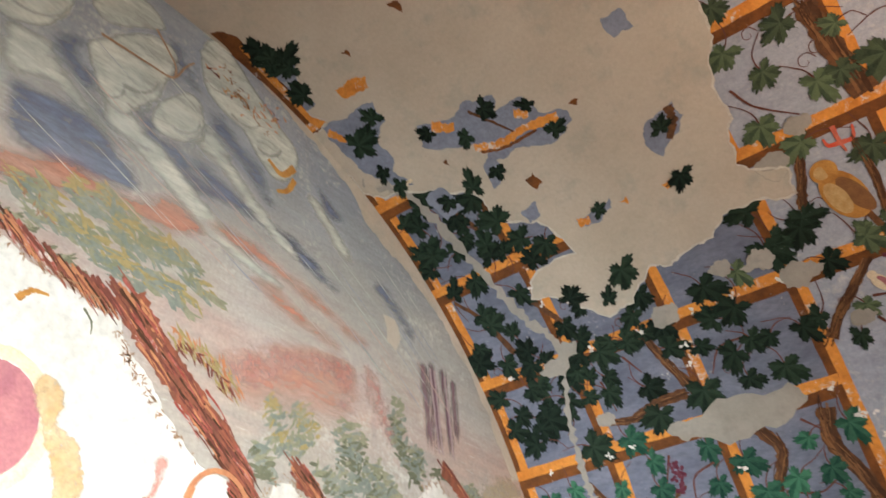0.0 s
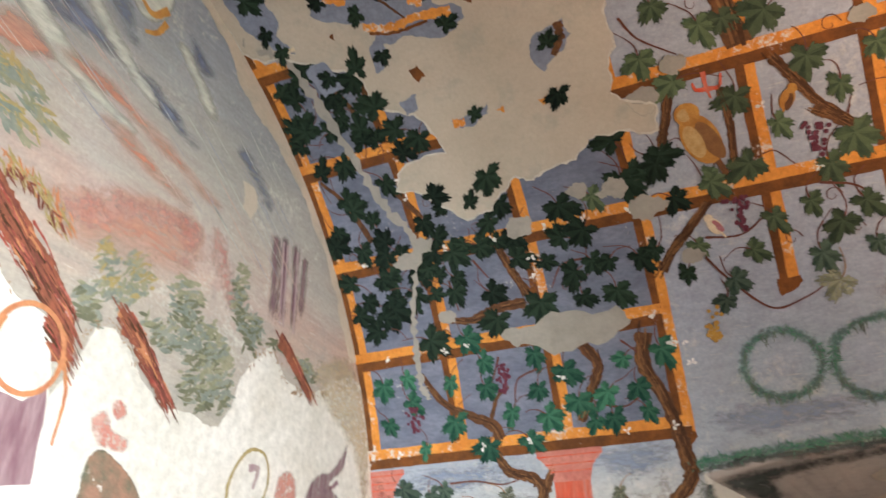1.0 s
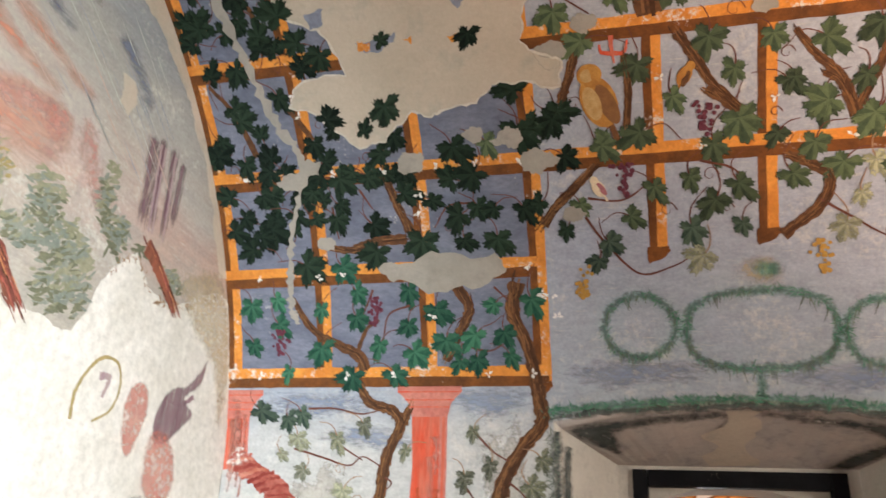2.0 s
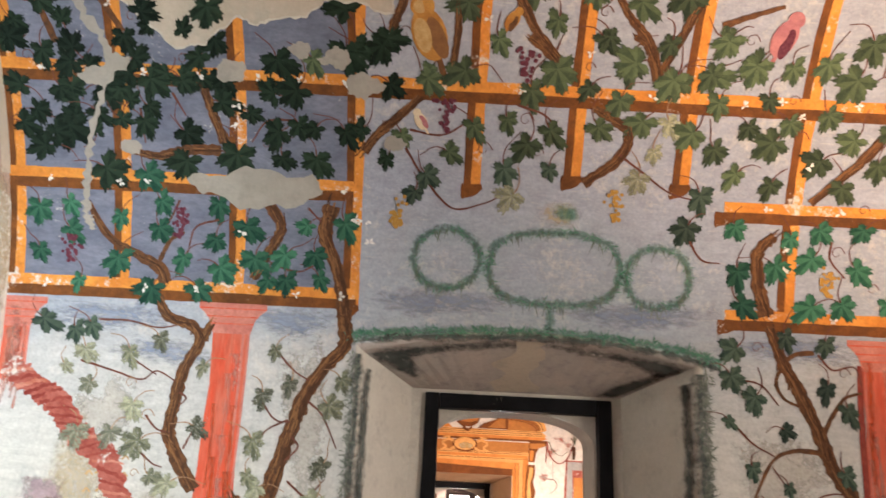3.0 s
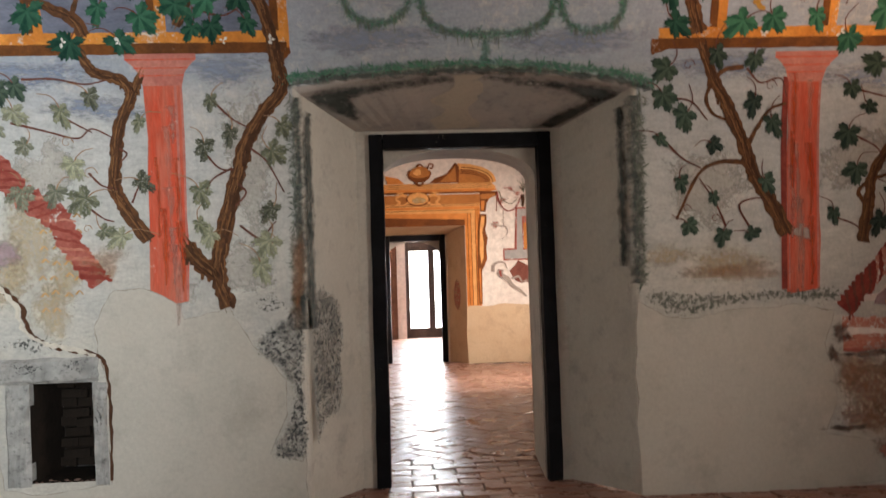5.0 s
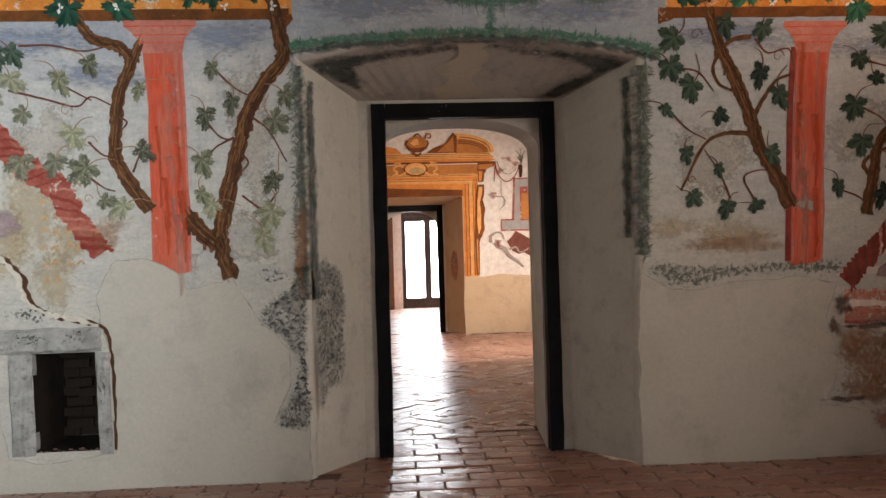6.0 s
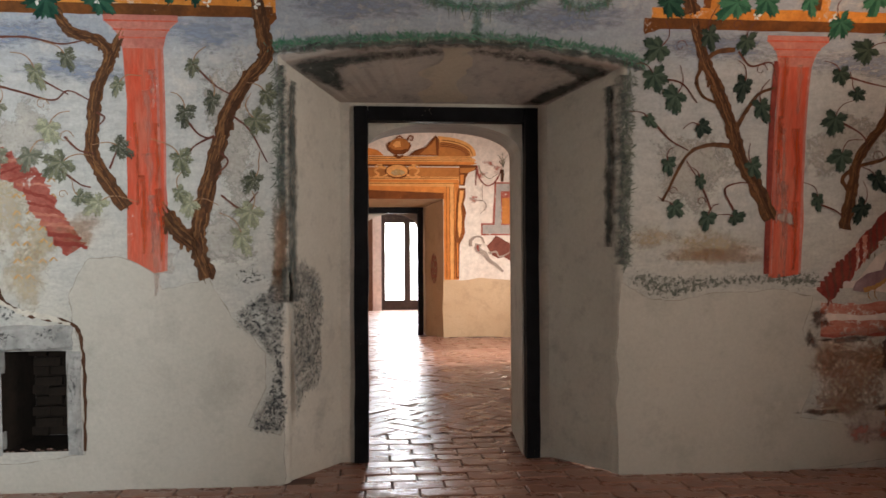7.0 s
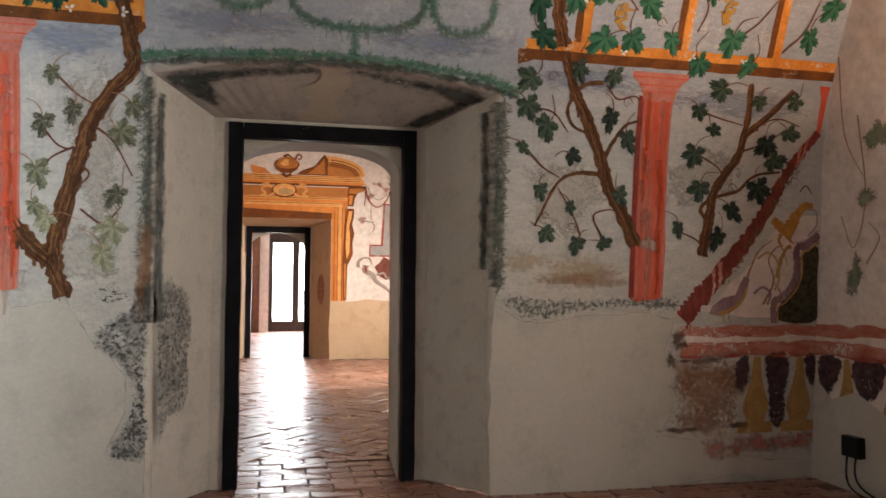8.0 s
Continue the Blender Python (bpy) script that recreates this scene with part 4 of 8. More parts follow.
def feather(bm, S, pts, h, soft=0.025, n=6):
    """A brushed field with a given smooth outline whose edge fades over a short way, laid as a fine grid."""
    lay = bm.verts.layers.float.get("mask") or bm.verts.layers.float.new("mask")
    line = np.array([(q.x, q.y) for q in curve_points([pts[-1], *pts, pts[0], pts[1]], n)[n:-n - 1]])
    step = max(0.010, 0.55 * soft)
    lo, hi = line.min(0) - soft - step, line.max(0) + soft + step
    nx, ny = [int(math.ceil(k)) + 1 for k in (hi - lo) / step]
    gx, gy = np.meshgrid(lo[0] + step * np.arange(nx), lo[1] + step * np.arange(ny), indexing="ij")
    a, b = line, np.roll(line, -1, 0)
    near, odd = np.full(gx.shape, 9.0), np.zeros(gx.shape, bool)
    for (ax, ay), (bx, by) in zip(a, b):
        dx, dy = bx - ax, by - ay
        t = np.clip(((gx - ax) * dx + (gy - ay) * dy) / max(1e-9, dx * dx + dy * dy), 0, 1)
        near = np.minimum(near, np.hypot(gx - ax - t * dx, gy - ay - t * dy))
        if ay != by:
            odd ^= ((ay > gy) != (by > gy)) & (gx < ax + dx * (gy - ay) / (by - ay))
    mask = np.clip(0.5 + np.where(odd, near, -near) / (2 * soft), 0, 1)
    made = {}

    def vert(i, j):
        if (i, j) not in made:
            made[i, j] = bm.verts.new(S(gx[i, j], gy[i, j], h))
            made[i, j][lay] = mask[i, j]
        return made[i, j]
    for i in range(nx - 1):
        for j in range(ny - 1):
            if mask[i:i + 2, j:j + 2].max() > 0:
                bm.faces.new((vert(i, j), vert(i + 1, j), vert(i + 1, j + 1), vert(i, j + 1)))


def field(parent, name, shade, S, pts, h, soft=0.025, label=""):
    bm = bmesh.new()
    feather(bm, S, pts, h, soft)
    return part(name, bm, shade, parent, label)


def branch(parent, S, pts, width, end=None, shade="bark", h=0.0042, name="branch", knots=0):
    bm = bmesh.new()
    rng = random.Random(int(1000 * abs(pts[0][0]) + 10 * pts[0][1]))
    if knots:
        # gnarled: the line wanders and swells at burrs and cut stubs
        line = curve_points(pts, 3)
        for p in (rng.choice(line[1:-1]) for _ in range(knots)):
            side = rng.choice((-1, 1))
            q = p + Vector((side * width * 0.34, 0))
            stroke(bm, S, [q, q + Vector((side * 0.12 * width, -0.25 * width)), q + Vector((side * 0.16 * width, -0.6 * width))], width * 0.42, h, width * 0.18, 0.2, n=3)
    stroke(bm, S, pts, width, h, end, 0.22, seed=len(pts) + int(100 * abs(pts[0][0])))
    if width > 0.03:
        stroke(bm, S, [(u + 0.28 * width, v - 0.1 * width) for u, v in pts], width * 0.32, h + 0.0005, width * 0.26, 0.6, mat=1, seed=7)
        stroke(bm, S, [(u - 0.22 * width, v + 0.1 * width) for u, v in pts], width * 0.14, h + 0.0005, width * 0.12, 0.8, mat=2, seed=8)
        rng = random.Random(int(width * 1000))
        line = curve_points(pts, 5)
        for p, q in zip(line, line[1:]):
            d = (q - p).normalized()
            for _ in range(2):
                c = p + Vector((-d.y, d.x)) * rng.uniform(-0.4, 0.4) * width
                s = d * width * rng.uniform(0.4, 0.9)
                stroke(bm, S, [c - s, c + Vector((-d.y, d.x)) * rng.uniform(-0.08, 0.08) * width, c + s], width * rng.uniform(0.06, 0.13), h + 0.0009, 0.003, 0.5, n=3, mat=rng.choice((1, 1, 2)))
    return part(name, bm, [shade, "bark_dark", "bark_light"], parent)


def batten(parent, a, b, width=0.105):
    """One trellis batten, its lit face ochre and its side face umber."""
    bm = bmesh.new()
    a, b = Vector(a), Vector(b)
    d = (b - a).normalized()
    n = Vector((-d.y, d.x))
    upright = abs(d.y) > 0.5
    if upright:
        n = Vector((1, 0))
    rng = random.Random(int(abs(a.x * 100 + a.y * 10)))
    count = max(2, int((b - a).length / 0.07))
    rows = []
    for i in range(count + 1):
        p = a + (b - a) * i / count
        row = []
        for k in (-0.5, 0.0 if not upright else -0.05, 0.5):
            q = p + n * (width * k + rng.uniform(-0.0025, 0.0025))
            row.append(bm.verts.new(on_vault(q.x, q.y, 0.0016 if upright else 0.0024)))
        rows.append(row)
    for r, s in zip(rows, rows[1:]):
        for k in range(2):
            bm.faces.new((r[k], r[k + 1], s[k + 1], s[k])).material_index = 1 - k
    return part("batten", bm, ["orange", "brown"], parent)


trellis = thing("trellis_mural", "ochre trellis painted over the sky of the vault", "mural")
for u0, u1, v in ((XW, -0.16, 2.54), (1.90, XE, 2.53), (XW, -0.2, 3.145), (1.86, XE, 3.13), (XW, XE, 3.735), (XW, XE, 4.39), (XW, XE, 5.03), (XW, XE, 5.67), (XW, XE, 6.3)):
    batten(trellis, (u0, v), (u1, v - 0.04 if u1 - u0 > 4 else v), 0.115)
for u, v in ((-2.085, 2.5), (-1.49, 2.56), (-0.845, 2.56), (-0.195, 2.5), (0.455, 3.19), (1.005, 3.26), (1.605, 3.24), (2.235, 2.55), (2.875, 2.55), (3.5, 2.55)):
    batten(trellis, (u, v), (u + (0.03 if u > 0.2 else 0), 6.6), 0.095)
# deeper blue between the battens, with the dim west corner's shade in its colour
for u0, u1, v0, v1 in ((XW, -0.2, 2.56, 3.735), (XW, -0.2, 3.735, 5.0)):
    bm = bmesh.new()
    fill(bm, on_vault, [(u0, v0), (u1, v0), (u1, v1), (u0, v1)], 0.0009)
    part("sky_field", bm, "deep_blue", trellis, "deep blue painted sky between battens, darkened for the dim corner")
# sawn ends that hang over the door
for u, v in ((0.455, 3.19), (1.005, 3.26), (1.605, 3.24), (1.87, 3.10), (1.92, 2.50), (-0.2, 2.48)):
    bm = bmesh.new()
    fill(bm, on_vault, ragged([(u - 0.055, v + 0.03), (u - 0.05, v - 0.06), (u + 0.02, v - 0.035), (u + 0.06, v), (u + 0.055, v + 0.03)], 0.12, 2), 0.003)
    part("batten_end", bm, "brown", trellis)

loss = thing("plaster_loss", "bare beige repair plaster where vault paint is lost", "plaster patch")


def bare(pts, amp=0.16, h=0.0068, depth=3, shade="plaster", seed=3, parent=None, name="patch", rim=(0.010, "flake_rim")):
    bm = bmesh.new()
    edge = ragged(pts, amp, depth, random.Random(seed))
    fill(bm, on_vault, edge, h)
    made = part(name, bm, shade, parent or loss)
    if depth > 2:
        bm = bmesh.new()
        stroke(bm, on_vault, [*edge, edge[0]], rim[0], h + 0.0006, None, 0.9, n=1)
        part("broken_rim", bm, rim[1], made)
    return made


LOST = [(0.0, 5.2), (-0.01, 5.0), (-0.09, 4.84), (-0.11, 4.59), (-0.19, 4.37), (-0.12, 4.30), (0.02, 4.24), (0.0, 4.11), (-0.15, 4.15), (-0.32, 4.17), (-0.46, 4.07),
      (-0.68, 4.03), (-0.83, 4.06), (-1.0, 3.9), (-1.16, 3.88), (-1.36, 4.06), (-1.55, 4.15), (-1.5, 4.24), (-1.17, 4.29), (-1.28, 4.56), (-1.5, 4.65),
      (-1.52, 4.86), (-1.78, 5.02), (-2.02, 5.10), (-2.128, 5.2), (-2.128, 5.66), (-2.0, 5.68), (-2.05, 5.82), (-1.92, 6.0), (-1.95, 6.2), (-2.125, 6.3), (-2.1, 7.2), (0.4, 7.2), (0.2, 6.0)]
bare(LOST[::-1], 0.13)
bm = bmesh.new()
stroke(bm, on_vault, [(-2.09, 5.25), (-1.88, 5.04), (-1.78, 4.56), (-1.66, 4.1), (-1.53, 3.81), (-1.66, 3.40), (-1.70, 3.03), (-1.66, 2.86)], 0.055, 0.0070, 0.035, 0.85, n=14)
part("crack_repair", bm, "plaster_dull", loss, "pale filled crack running down the vault")
bare([(-1.13, 3.17), (-0.8, 3.26), (-0.43, 3.23), (-0.37, 3.14), (-0.52, 3.04), (-0.92, 3.08)][::-1], 0.2, shade="plaster_dull", rim=(0.003, "plaster_dull"))
for k, (u, v, r) in enumerate(((-0.15, 3.73, 0.10), (-1.49, 3.79, 0.08), (2.95, 3.70, 0.09), (-0.87, 3.78, 0.09), (-1.43, 3.33, 0.06), (-0.31, 3.86, 0.08), (0.02, 3.42, 0.06), (-0.05, 4.28, 0.1), (0.15, 4.42, 0.07),
                               (1.0, 4.40, 0.06), (1.75, 4.32, 0.09), (-0.5, 3.9, 0.06), (1.9, 4.5, 0.08), (-1.62, 3.72, 0.08))):
    rng = random.Random(k)
    bare([(u + r * rng.uniform(0.7, 1.3) * math.cos(a), v + 0.7 * r * rng.uniform(0.7, 1.3) * math.sin(a)) for a in [0.785 * i for i in range(8)]], 0.26, depth=3, seed=k, shade="plaster_dull", rim=(0.003, "plaster_dull"))

# scraps of the old painting left on the bare plaster
scraps = thing("paint_scraps", "small islands of surviving old paint amid bare plaster", "paint scraps")
for k, (loop, shade) in enumerate((
        ([(-2.05, 5.66), (-1.82, 5.64), (-1.69, 5.63), (-1.7, 5.5), (-1.82, 5.43), (-1.87, 5.22), (-1.81, 5.09), (-1.93, 5.15), (-2.01, 5.28), (-2.04, 5.42), (-2.07, 5.59)], "sky"),
        ([(-1.57, 5.38), (-1.42, 5.33), (-1.24, 5.36), (-1.1, 5.31), (-1.15, 5.22), (-0.97, 5.22), (-0.94, 5.1), (-0.8, 5.03), (-0.81, 4.97), (-0.95, 4.91), (-1.14, 4.98), (-1.29, 4.98), (-1.31, 4.87), (-1.4, 4.84), (-1.38, 4.98), (-1.29, 5.07), (-1.42, 5.14), (-1.62, 5.26)], "sky"),
        ([(-0.51, 4.75), (-0.32, 4.81), (-0.3, 4.72), (-0.36, 4.65), (-0.49, 4.57), (-0.54, 4.67)], "sky"), ([(-1.82, 5.80), (-1.72, 5.81), (-1.62, 5.77), (-1.65, 5.71), (-1.81, 5.73)], "ochre"), ([(-1.08, 4.46), (-0.84, 4.5), (-0.86, 4.44), (-1.03, 4.40)], "sky"),
        ([(-0.57, 4.44), (-0.46, 4.47), (-0.45, 4.41), (-0.55, 4.40)], "ochre"), ([(-2.11, 6.45), (-2.03, 6.38), (-2.05, 6.10), (-2.06, 5.80), (-2.11, 5.72)], "umber"), ([(-2.05, 6.25), (-1.94, 6.20), (-1.88, 6.05), (-1.96, 5.96), (-2.05, 6.02)], "sky"), ([(-2.06, 5.98), (-1.95, 5.92), (-1.97, 5.80), (-2.06, 5.80)], "sky"),
        ([(-1.21, 4.80), (-1.15, 4.82), (-1.13, 4.74), (-1.18, 4.72)], "umber"), ([(-1.34, 4.64), (-1.22, 4.66), (-1.24, 4.58), (-1.32, 4.56)], "sky"), ([(-0.42, 5.36), (-0.32, 5.36), (-0.30, 5.24), (-0.41, 5.24)], "sky"),
        ([(-1.57, 5.12), (-1.54, 5.12), (-1.55, 5.08)], "umber"), ([(-1.26, 6.02), (-1.2, 6.0), (-1.22, 5.94)], "umber"), ([(-0.78, 5.06), (-0.72, 5.06), (-0.74, 5.03)], "umber"), ([(-1.64, 5.95), (-1.6, 5.95), (-1.61, 5.9)], "umber"),
        ([(-1.80, 4.98), (-1.66, 4.98), (-1.62, 4.82), (-1.76, 4.8)], "sky"), ([(-0.81, 4.45), (-0.76, 4.46), (-0.77, 4.42)], "ochre"))):
    bm = bmesh.new()
    fill(bm, on_vault, ragged(loop, 0.16, 3, random.Random(k + 40)), 0.0080)
    part("scrap", bm, {"sky": "blue_scrap", "ochre": "orange", "umber": "brown"}[shade], scraps)
for pts, w, e, shade in (([(-1.50, 5.33), (-1.39, 5.26)], 0.07, 0.05, "orange"), ([(-1.36, 5.10), (-1.2, 5.05), (-1.05, 5.06), (-0.86, 5.03)], 0.045, 0.05, "orange"), ([(-1.34, 5.06), (-1.2, 5.02), (-1.0, 5.02)], 0.02, 0.02, "brown"), ([(-1.06, 5.16), (-0.99, 5.12)], 0.05, 0.05, "orange"), ([(-1.27, 5.30), (-1.18, 5.17), (-1.10, 5.05)], 0.018, 0.012, "bark"),
                         ([(-0.35, 4.80), (-0.36, 4.72), (-0.42, 4.64)], 0.05, 0.04, "bark"), ([(-1.07, 4.44), (-1.0, 4.43)], 0.05, 0.04, "orange"), ([(-2.04, 5.62), (-1.98, 5.52)], 0.05, 0.04, "orange"), ([(-1.86, 5.12), (-1.80, 5.12)], 0.03, 0.02, "cream"), ([(-2.045, 6.30), (-2.055, 6.05), (-2.07, 5.74)], 0.03, 0.035, "orange")):
    bm = bmesh.new()
    stroke(bm, on_vault, pts, w, 0.0086, e, 0.35)
    part("scrap_stroke", bm, shade, scraps)
leaves(scraps, on_vault, [(-1.94, 5.46), (-1.76, 5.55), (-1.86, 5.48), (-1.92, 5.25), (-1.88, 5.13), (-1.99, 5.88), (-2.0, 6.12), (-1.93, 6.10), (-1.98, 6.22), (-1.93, 6.05)], "leaf_dark", 0.19, 0.0092, 180, False)
leaves(scraps, on_vault, [(-1.54, 5.31), (-1.36, 5.18), (-1.19, 5.27), (-0.92, 4.97), (-1.32, 4.93), (-0.43, 4.71), (-0.94, 4.46), (-0.46, 4.44), (-0.97, 5.16), (-1.68, 4.9), (-1.97, 6.15)], "leaf_dark", 0.15, 0.0092, 180, False)

vine = thing("vine_mural", "dark vine with lobed leaves painted over the trellis", "mural")
for pts, w, e in (
        ([(-1.44, 3.32), (-1.3, 3.29), (-1.13, 3.33), (-0.94, 3.34)], 0.04, 0.06), ([(-0.92, 3.38), (-0.98, 3.54), (-1.03, 3.69)], 0.06, 0.045), ([(-0.15, 3.37), (-0.07, 3.47), (0.03, 3.56), (0.15, 3.68)], 0.06, 0.035),
        ([(-1.69, 3.02), (-1.57, 2.83), (-1.42, 2.74), (-1.28, 2.67), (-1.23, 2.58)], 0.035, 0.07), ([(-1.28, 2.69), (-1.22, 2.82), (-1.14, 2.87)], 0.03, 0.015), ([(-0.66, 3.05), (-0.6, 2.92), (-0.66, 2.79), (-0.75, 2.63)], 0.07, 0.04),
        ([(-0.32, 3.06), (-0.35, 2.89), (-0.27, 2.68), (-0.23, 2.5)], 0.085, 0.06), ([(0.72, 4.02), (0.82, 3.95), (0.95, 3.81)], 0.045, 0.06), ([(1.27, 4.05), (1.35, 3.99), (1.42, 3.83)], 0.035, 0.06),
        ([(1.1, 3.66), (1.23, 3.59), (1.3, 3.53), (1.25, 3.39), (1.07, 3.25)], 0.045, 0.06), ([(2.7, 3.6), (2.56, 3.42), (2.33, 3.2)], 0.06, 0.045), ([(2.15, 3.01), (2.07, 2.91), (2.08, 2.73), (2.13, 2.56)], 0.06, 0.085),
        ([(0.39, 4.94), (0.41, 4.76), (0.46, 4.42)], 0.10, 0.11), ([(0.09, 4.29), (0.04, 4.15), (-0.01, 4.02)], 0.05, 0.05), ([(-2.02, 4.32), (-1.9, 4.14), (-1.81, 3.88)], 0.02, 0.04), ([(-1.22, 4.16), (-1.25, 4.05), (-1.11, 3.91)], 0.035, 0.02),
        ([(0.59, 4.32), (0.68, 4.17), (0.77, 4.03), (0.94, 3.86)], 0.055, 0.04), ([(1.14, 4.27), (1.23, 4.14), (1.35, 4.02), (1.42, 3.84)], 0.035, 0.05), ([(1.59, 4.26), (1.53, 4.1), (1.43, 3.87)], 0.05, 0.04), ([(2.01, 4.23), (1.84, 4.17), (1.71, 4.12)], 0.02, 0.04),
        ([(-1.6, 4.2), (-1.5, 4.05), (-1.44, 3.95)], 0.03, 0.04), ([(-1.75, 4.95), (-1.66, 4.75), (-1.6, 4.6)], 0.03, 0.03), ([(0.33, 4.24), (0.34, 4.02), (0.31, 3.8)], 0.035, 0.04)):
    branch(vine, on_vault, pts, w, e)
for pts in ([(0.08, 3.4), (0.19, 3.24), (0.35, 3.08), (0.52, 3.11), (0.62, 3.16)], [(-0.52, 3.52), (-0.68, 3.51), (-0.77, 3.39)], [(2.47, 2.99), (2.47, 2.89), (2.56, 2.79)], [(2.61, 4.03), (2.6, 3.89)], [(-0.06, 4.72), (0.01, 4.59), (0.17, 4.46)],
            [(1.25, 3.42), (1.4, 3.32), (1.55, 3.22), (1.72, 3.18)], [(1.66, 3.0), (1.75, 2.86), (1.86, 2.84)], [(-1.17, 3.05), (-1.25, 2.88)], [(-0.95, 2.95), (-1.08, 2.9), (-1.12, 2.75)], [(-0.65, 2.72), (-0.5, 2.68), (-0.4, 2.72)], [(-0.45, 3.04), (-0.36, 2.95)],
            [(-1.38, 3.55), (-1.36, 3.36)], [(-1.2, 3.64), (-1.13, 3.52)], [(0.1, 3.5), (0.28, 3.48), (0.42, 3.56)], [(0.68, 3.66), (0.85, 3.6), (0.92, 3.46)], [(2.9, 2.98), (3.0, 2.85), (2.96, 2.7)], [(3.2, 2.66), (3.35, 2.78), (3.45, 2.92)], [(3.55, 2.62), (3.68, 2.76), (3.74, 2.95)]):
    branch(vine, on_vault, pts, 0.014, 0.007, "tendril", 0.0044, "tendril")
leaves(vine, on_vault, [(-1.5, 3.66), (-1.31, 3.71), (-1.14, 3.72), (-0.92, 3.72), (-0.62, 3.84), (-0.25, 3.9), (-0.06, 3.94), (-0.01, 3.74), (-1.36, 3.48), (-1.13, 3.43), (-0.85, 3.32), (-1.13, 3.27), (-0.77, 3.55), (-0.52, 3.68), (-0.51, 3.5), (-0.6, 3.31),
                        (-0.41, 3.31), (-0.25, 3.47), (-0.02, 3.34), (-1.58, 3.21), (-1.78, 3.44), (-1.75, 3.65)], "leaf_dark", 0.21, spread=60, lost=LOST)
leaves(vine, on_vault, [(0.2, 3.26), (0.14, 3.16), (0.63, 3.31), (0.88, 3.32), (1.66, 3.03), (1.72, 3.21)], "leaf_grey", 0.18, spread=50)
leaves(vine, on_vault, [(-1.64, 4.49), (-1.82, 4.39), (-1.99, 4.37), (-1.89, 4.17), (-1.89, 3.84), (-2.02, 3.99), (-2.03, 3.65), (-1.81, 3.64), (-1.74, 3.49), (-2.03, 3.44), (-1.92, 3.32), (-1.44, 3.93), (-1.33, 3.56), (-1.33, 4.06), (-1.42, 4.35), (-1.95, 4.84),
                        (-1.98, 4.64), (-1.87, 4.1), (-1.76, 4.0), (-1.63, 4.56), (-1.49, 4.66), (-1.69, 4.72), (-1.55, 4.85), (-0.25, 4.12), (-0.2, 3.91), (-0.03, 3.98), (-1.95, 3.52), (-1.85, 3.4), (-1.12, 3.97), (-0.98, 4.1), (-1.3, 4.42), (-1.42, 4.5), (-1.62, 3.52)], "leaf_dark", 0.20, spread=180, lost=LOST)
leaves(vine, on_vault, [(-1.27, 3.04), (-1.28, 2.89), (-1.14, 2.73), (-1.5, 2.95), (-1.51, 2.71), (-0.96, 2.84), (-0.95, 3.04), (-0.93, 2.68), (-0.79, 2.92), (-0.74, 2.74), (-0.45, 2.94), (-0.57, 2.77), (-0.4, 2.78), (-0.24, 2.96), (-0.56, 2.63), (-0.37, 2.65),
                        (-1.79, 3.01), (-1.96, 2.98), (-1.95, 2.74), (-1.72, 2.58), (-1.31, 2.55), (-1.35, 3.19), (-1.78, 2.86), (-1.05, 2.56), (-0.66, 2.62)], "leaf_green", 0.18, spread=50)
leaves(vine, on_vault, [(0.75, 3.74), (0.86, 3.85), (1.06, 3.77), (0.63, 3.58), (0.87, 3.53), (0.75, 3.45), (1.13, 3.56), (1.23, 3.71), (1.36, 3.6), (1.27, 3.91), (1.11, 4.03), (1.46, 4.02), (1.5, 3.83), (1.7, 3.87), (1.76, 4.04), (1.64, 3.55), (1.76, 3.72), (1.77, 3.47),
                        (1.94, 3.6), (2.08, 3.52), (2.16, 3.63), (1.9, 3.34), (2.1, 3.29), (1.93, 3.92), (2.12, 3.92), (2.03, 3.75), (2.3, 3.95), (2.36, 3.68), (2.52, 3.55), (2.35, 3.43), (2.49, 3.29), (2.67, 3.42), (2.72, 3.61), (2.51, 4.06), (2.74, 4.05)], "leaf_mid", 0.20, spread=45)
leaves(vine, on_vault, [(2.72, 3.86), (2.47, 3.87), (2.94, 3.57), (0.06, 3.47), (0.32, 3.39), (0.45, 3.54), (0.19, 3.78), (0.39, 3.83), (-0.43, 3.85), (0.74, 4.28), (0.86, 4.11), (0.56, 4.0), (1.14, 4.04), (1.29, 3.91), (1.28, 4.22), (1.52, 4.26), (1.52, 3.83), (1.73, 4.06),
                        (1.72, 3.86), (1.93, 3.93), (1.04, 4.26), (0.88, 3.86), (0.04, 5.13), (-0.01, 4.9), (0.27, 4.9), (0.11, 4.73), (0.3, 4.57), (0.41, 4.57), (0.47, 4.78), (-0.01, 4.49), (0.12, 4.33), (0.2, 3.82), (0.39, 4.18), (0.6, 4.55), (0.75, 4.7)], "leaf_mid", 0.20, spread=70, lost=LOST)
leaves(vine, on_vault, [(1.93, 3.05), (1.96, 2.8), (2.17, 2.84), (2.24, 3.0), (2.4, 3.05), (2.64, 3.06), (2.37, 2.89), (2.62, 2.84), (2.94, 3.19), (3.02, 2.93), (1.99, 2.62), (2.38, 2.62), (2.55, 2.64), (2.8, 2.65), (3.2, 2.68), (3.72, 2.73), (3.35, 2.54), (3.0, 2.53),
                        (3.85, 2.92), (3.3, 3.1), (3.6, 3.25), (3.75, 3.1), (3.2, 3.4), (3.5, 3.55), (3.3, 3.8), (3.1, 4.0)], "leaf_green", 0.18, spread=50)
leaves(vine, on_vault, [(1.37, 3.29), (1.51, 3.6), (1.44, 3.44), (0.68, 3.16), (3.1, 3.2)], "leaf_faded", 0.18)
scatter = random.Random(17)
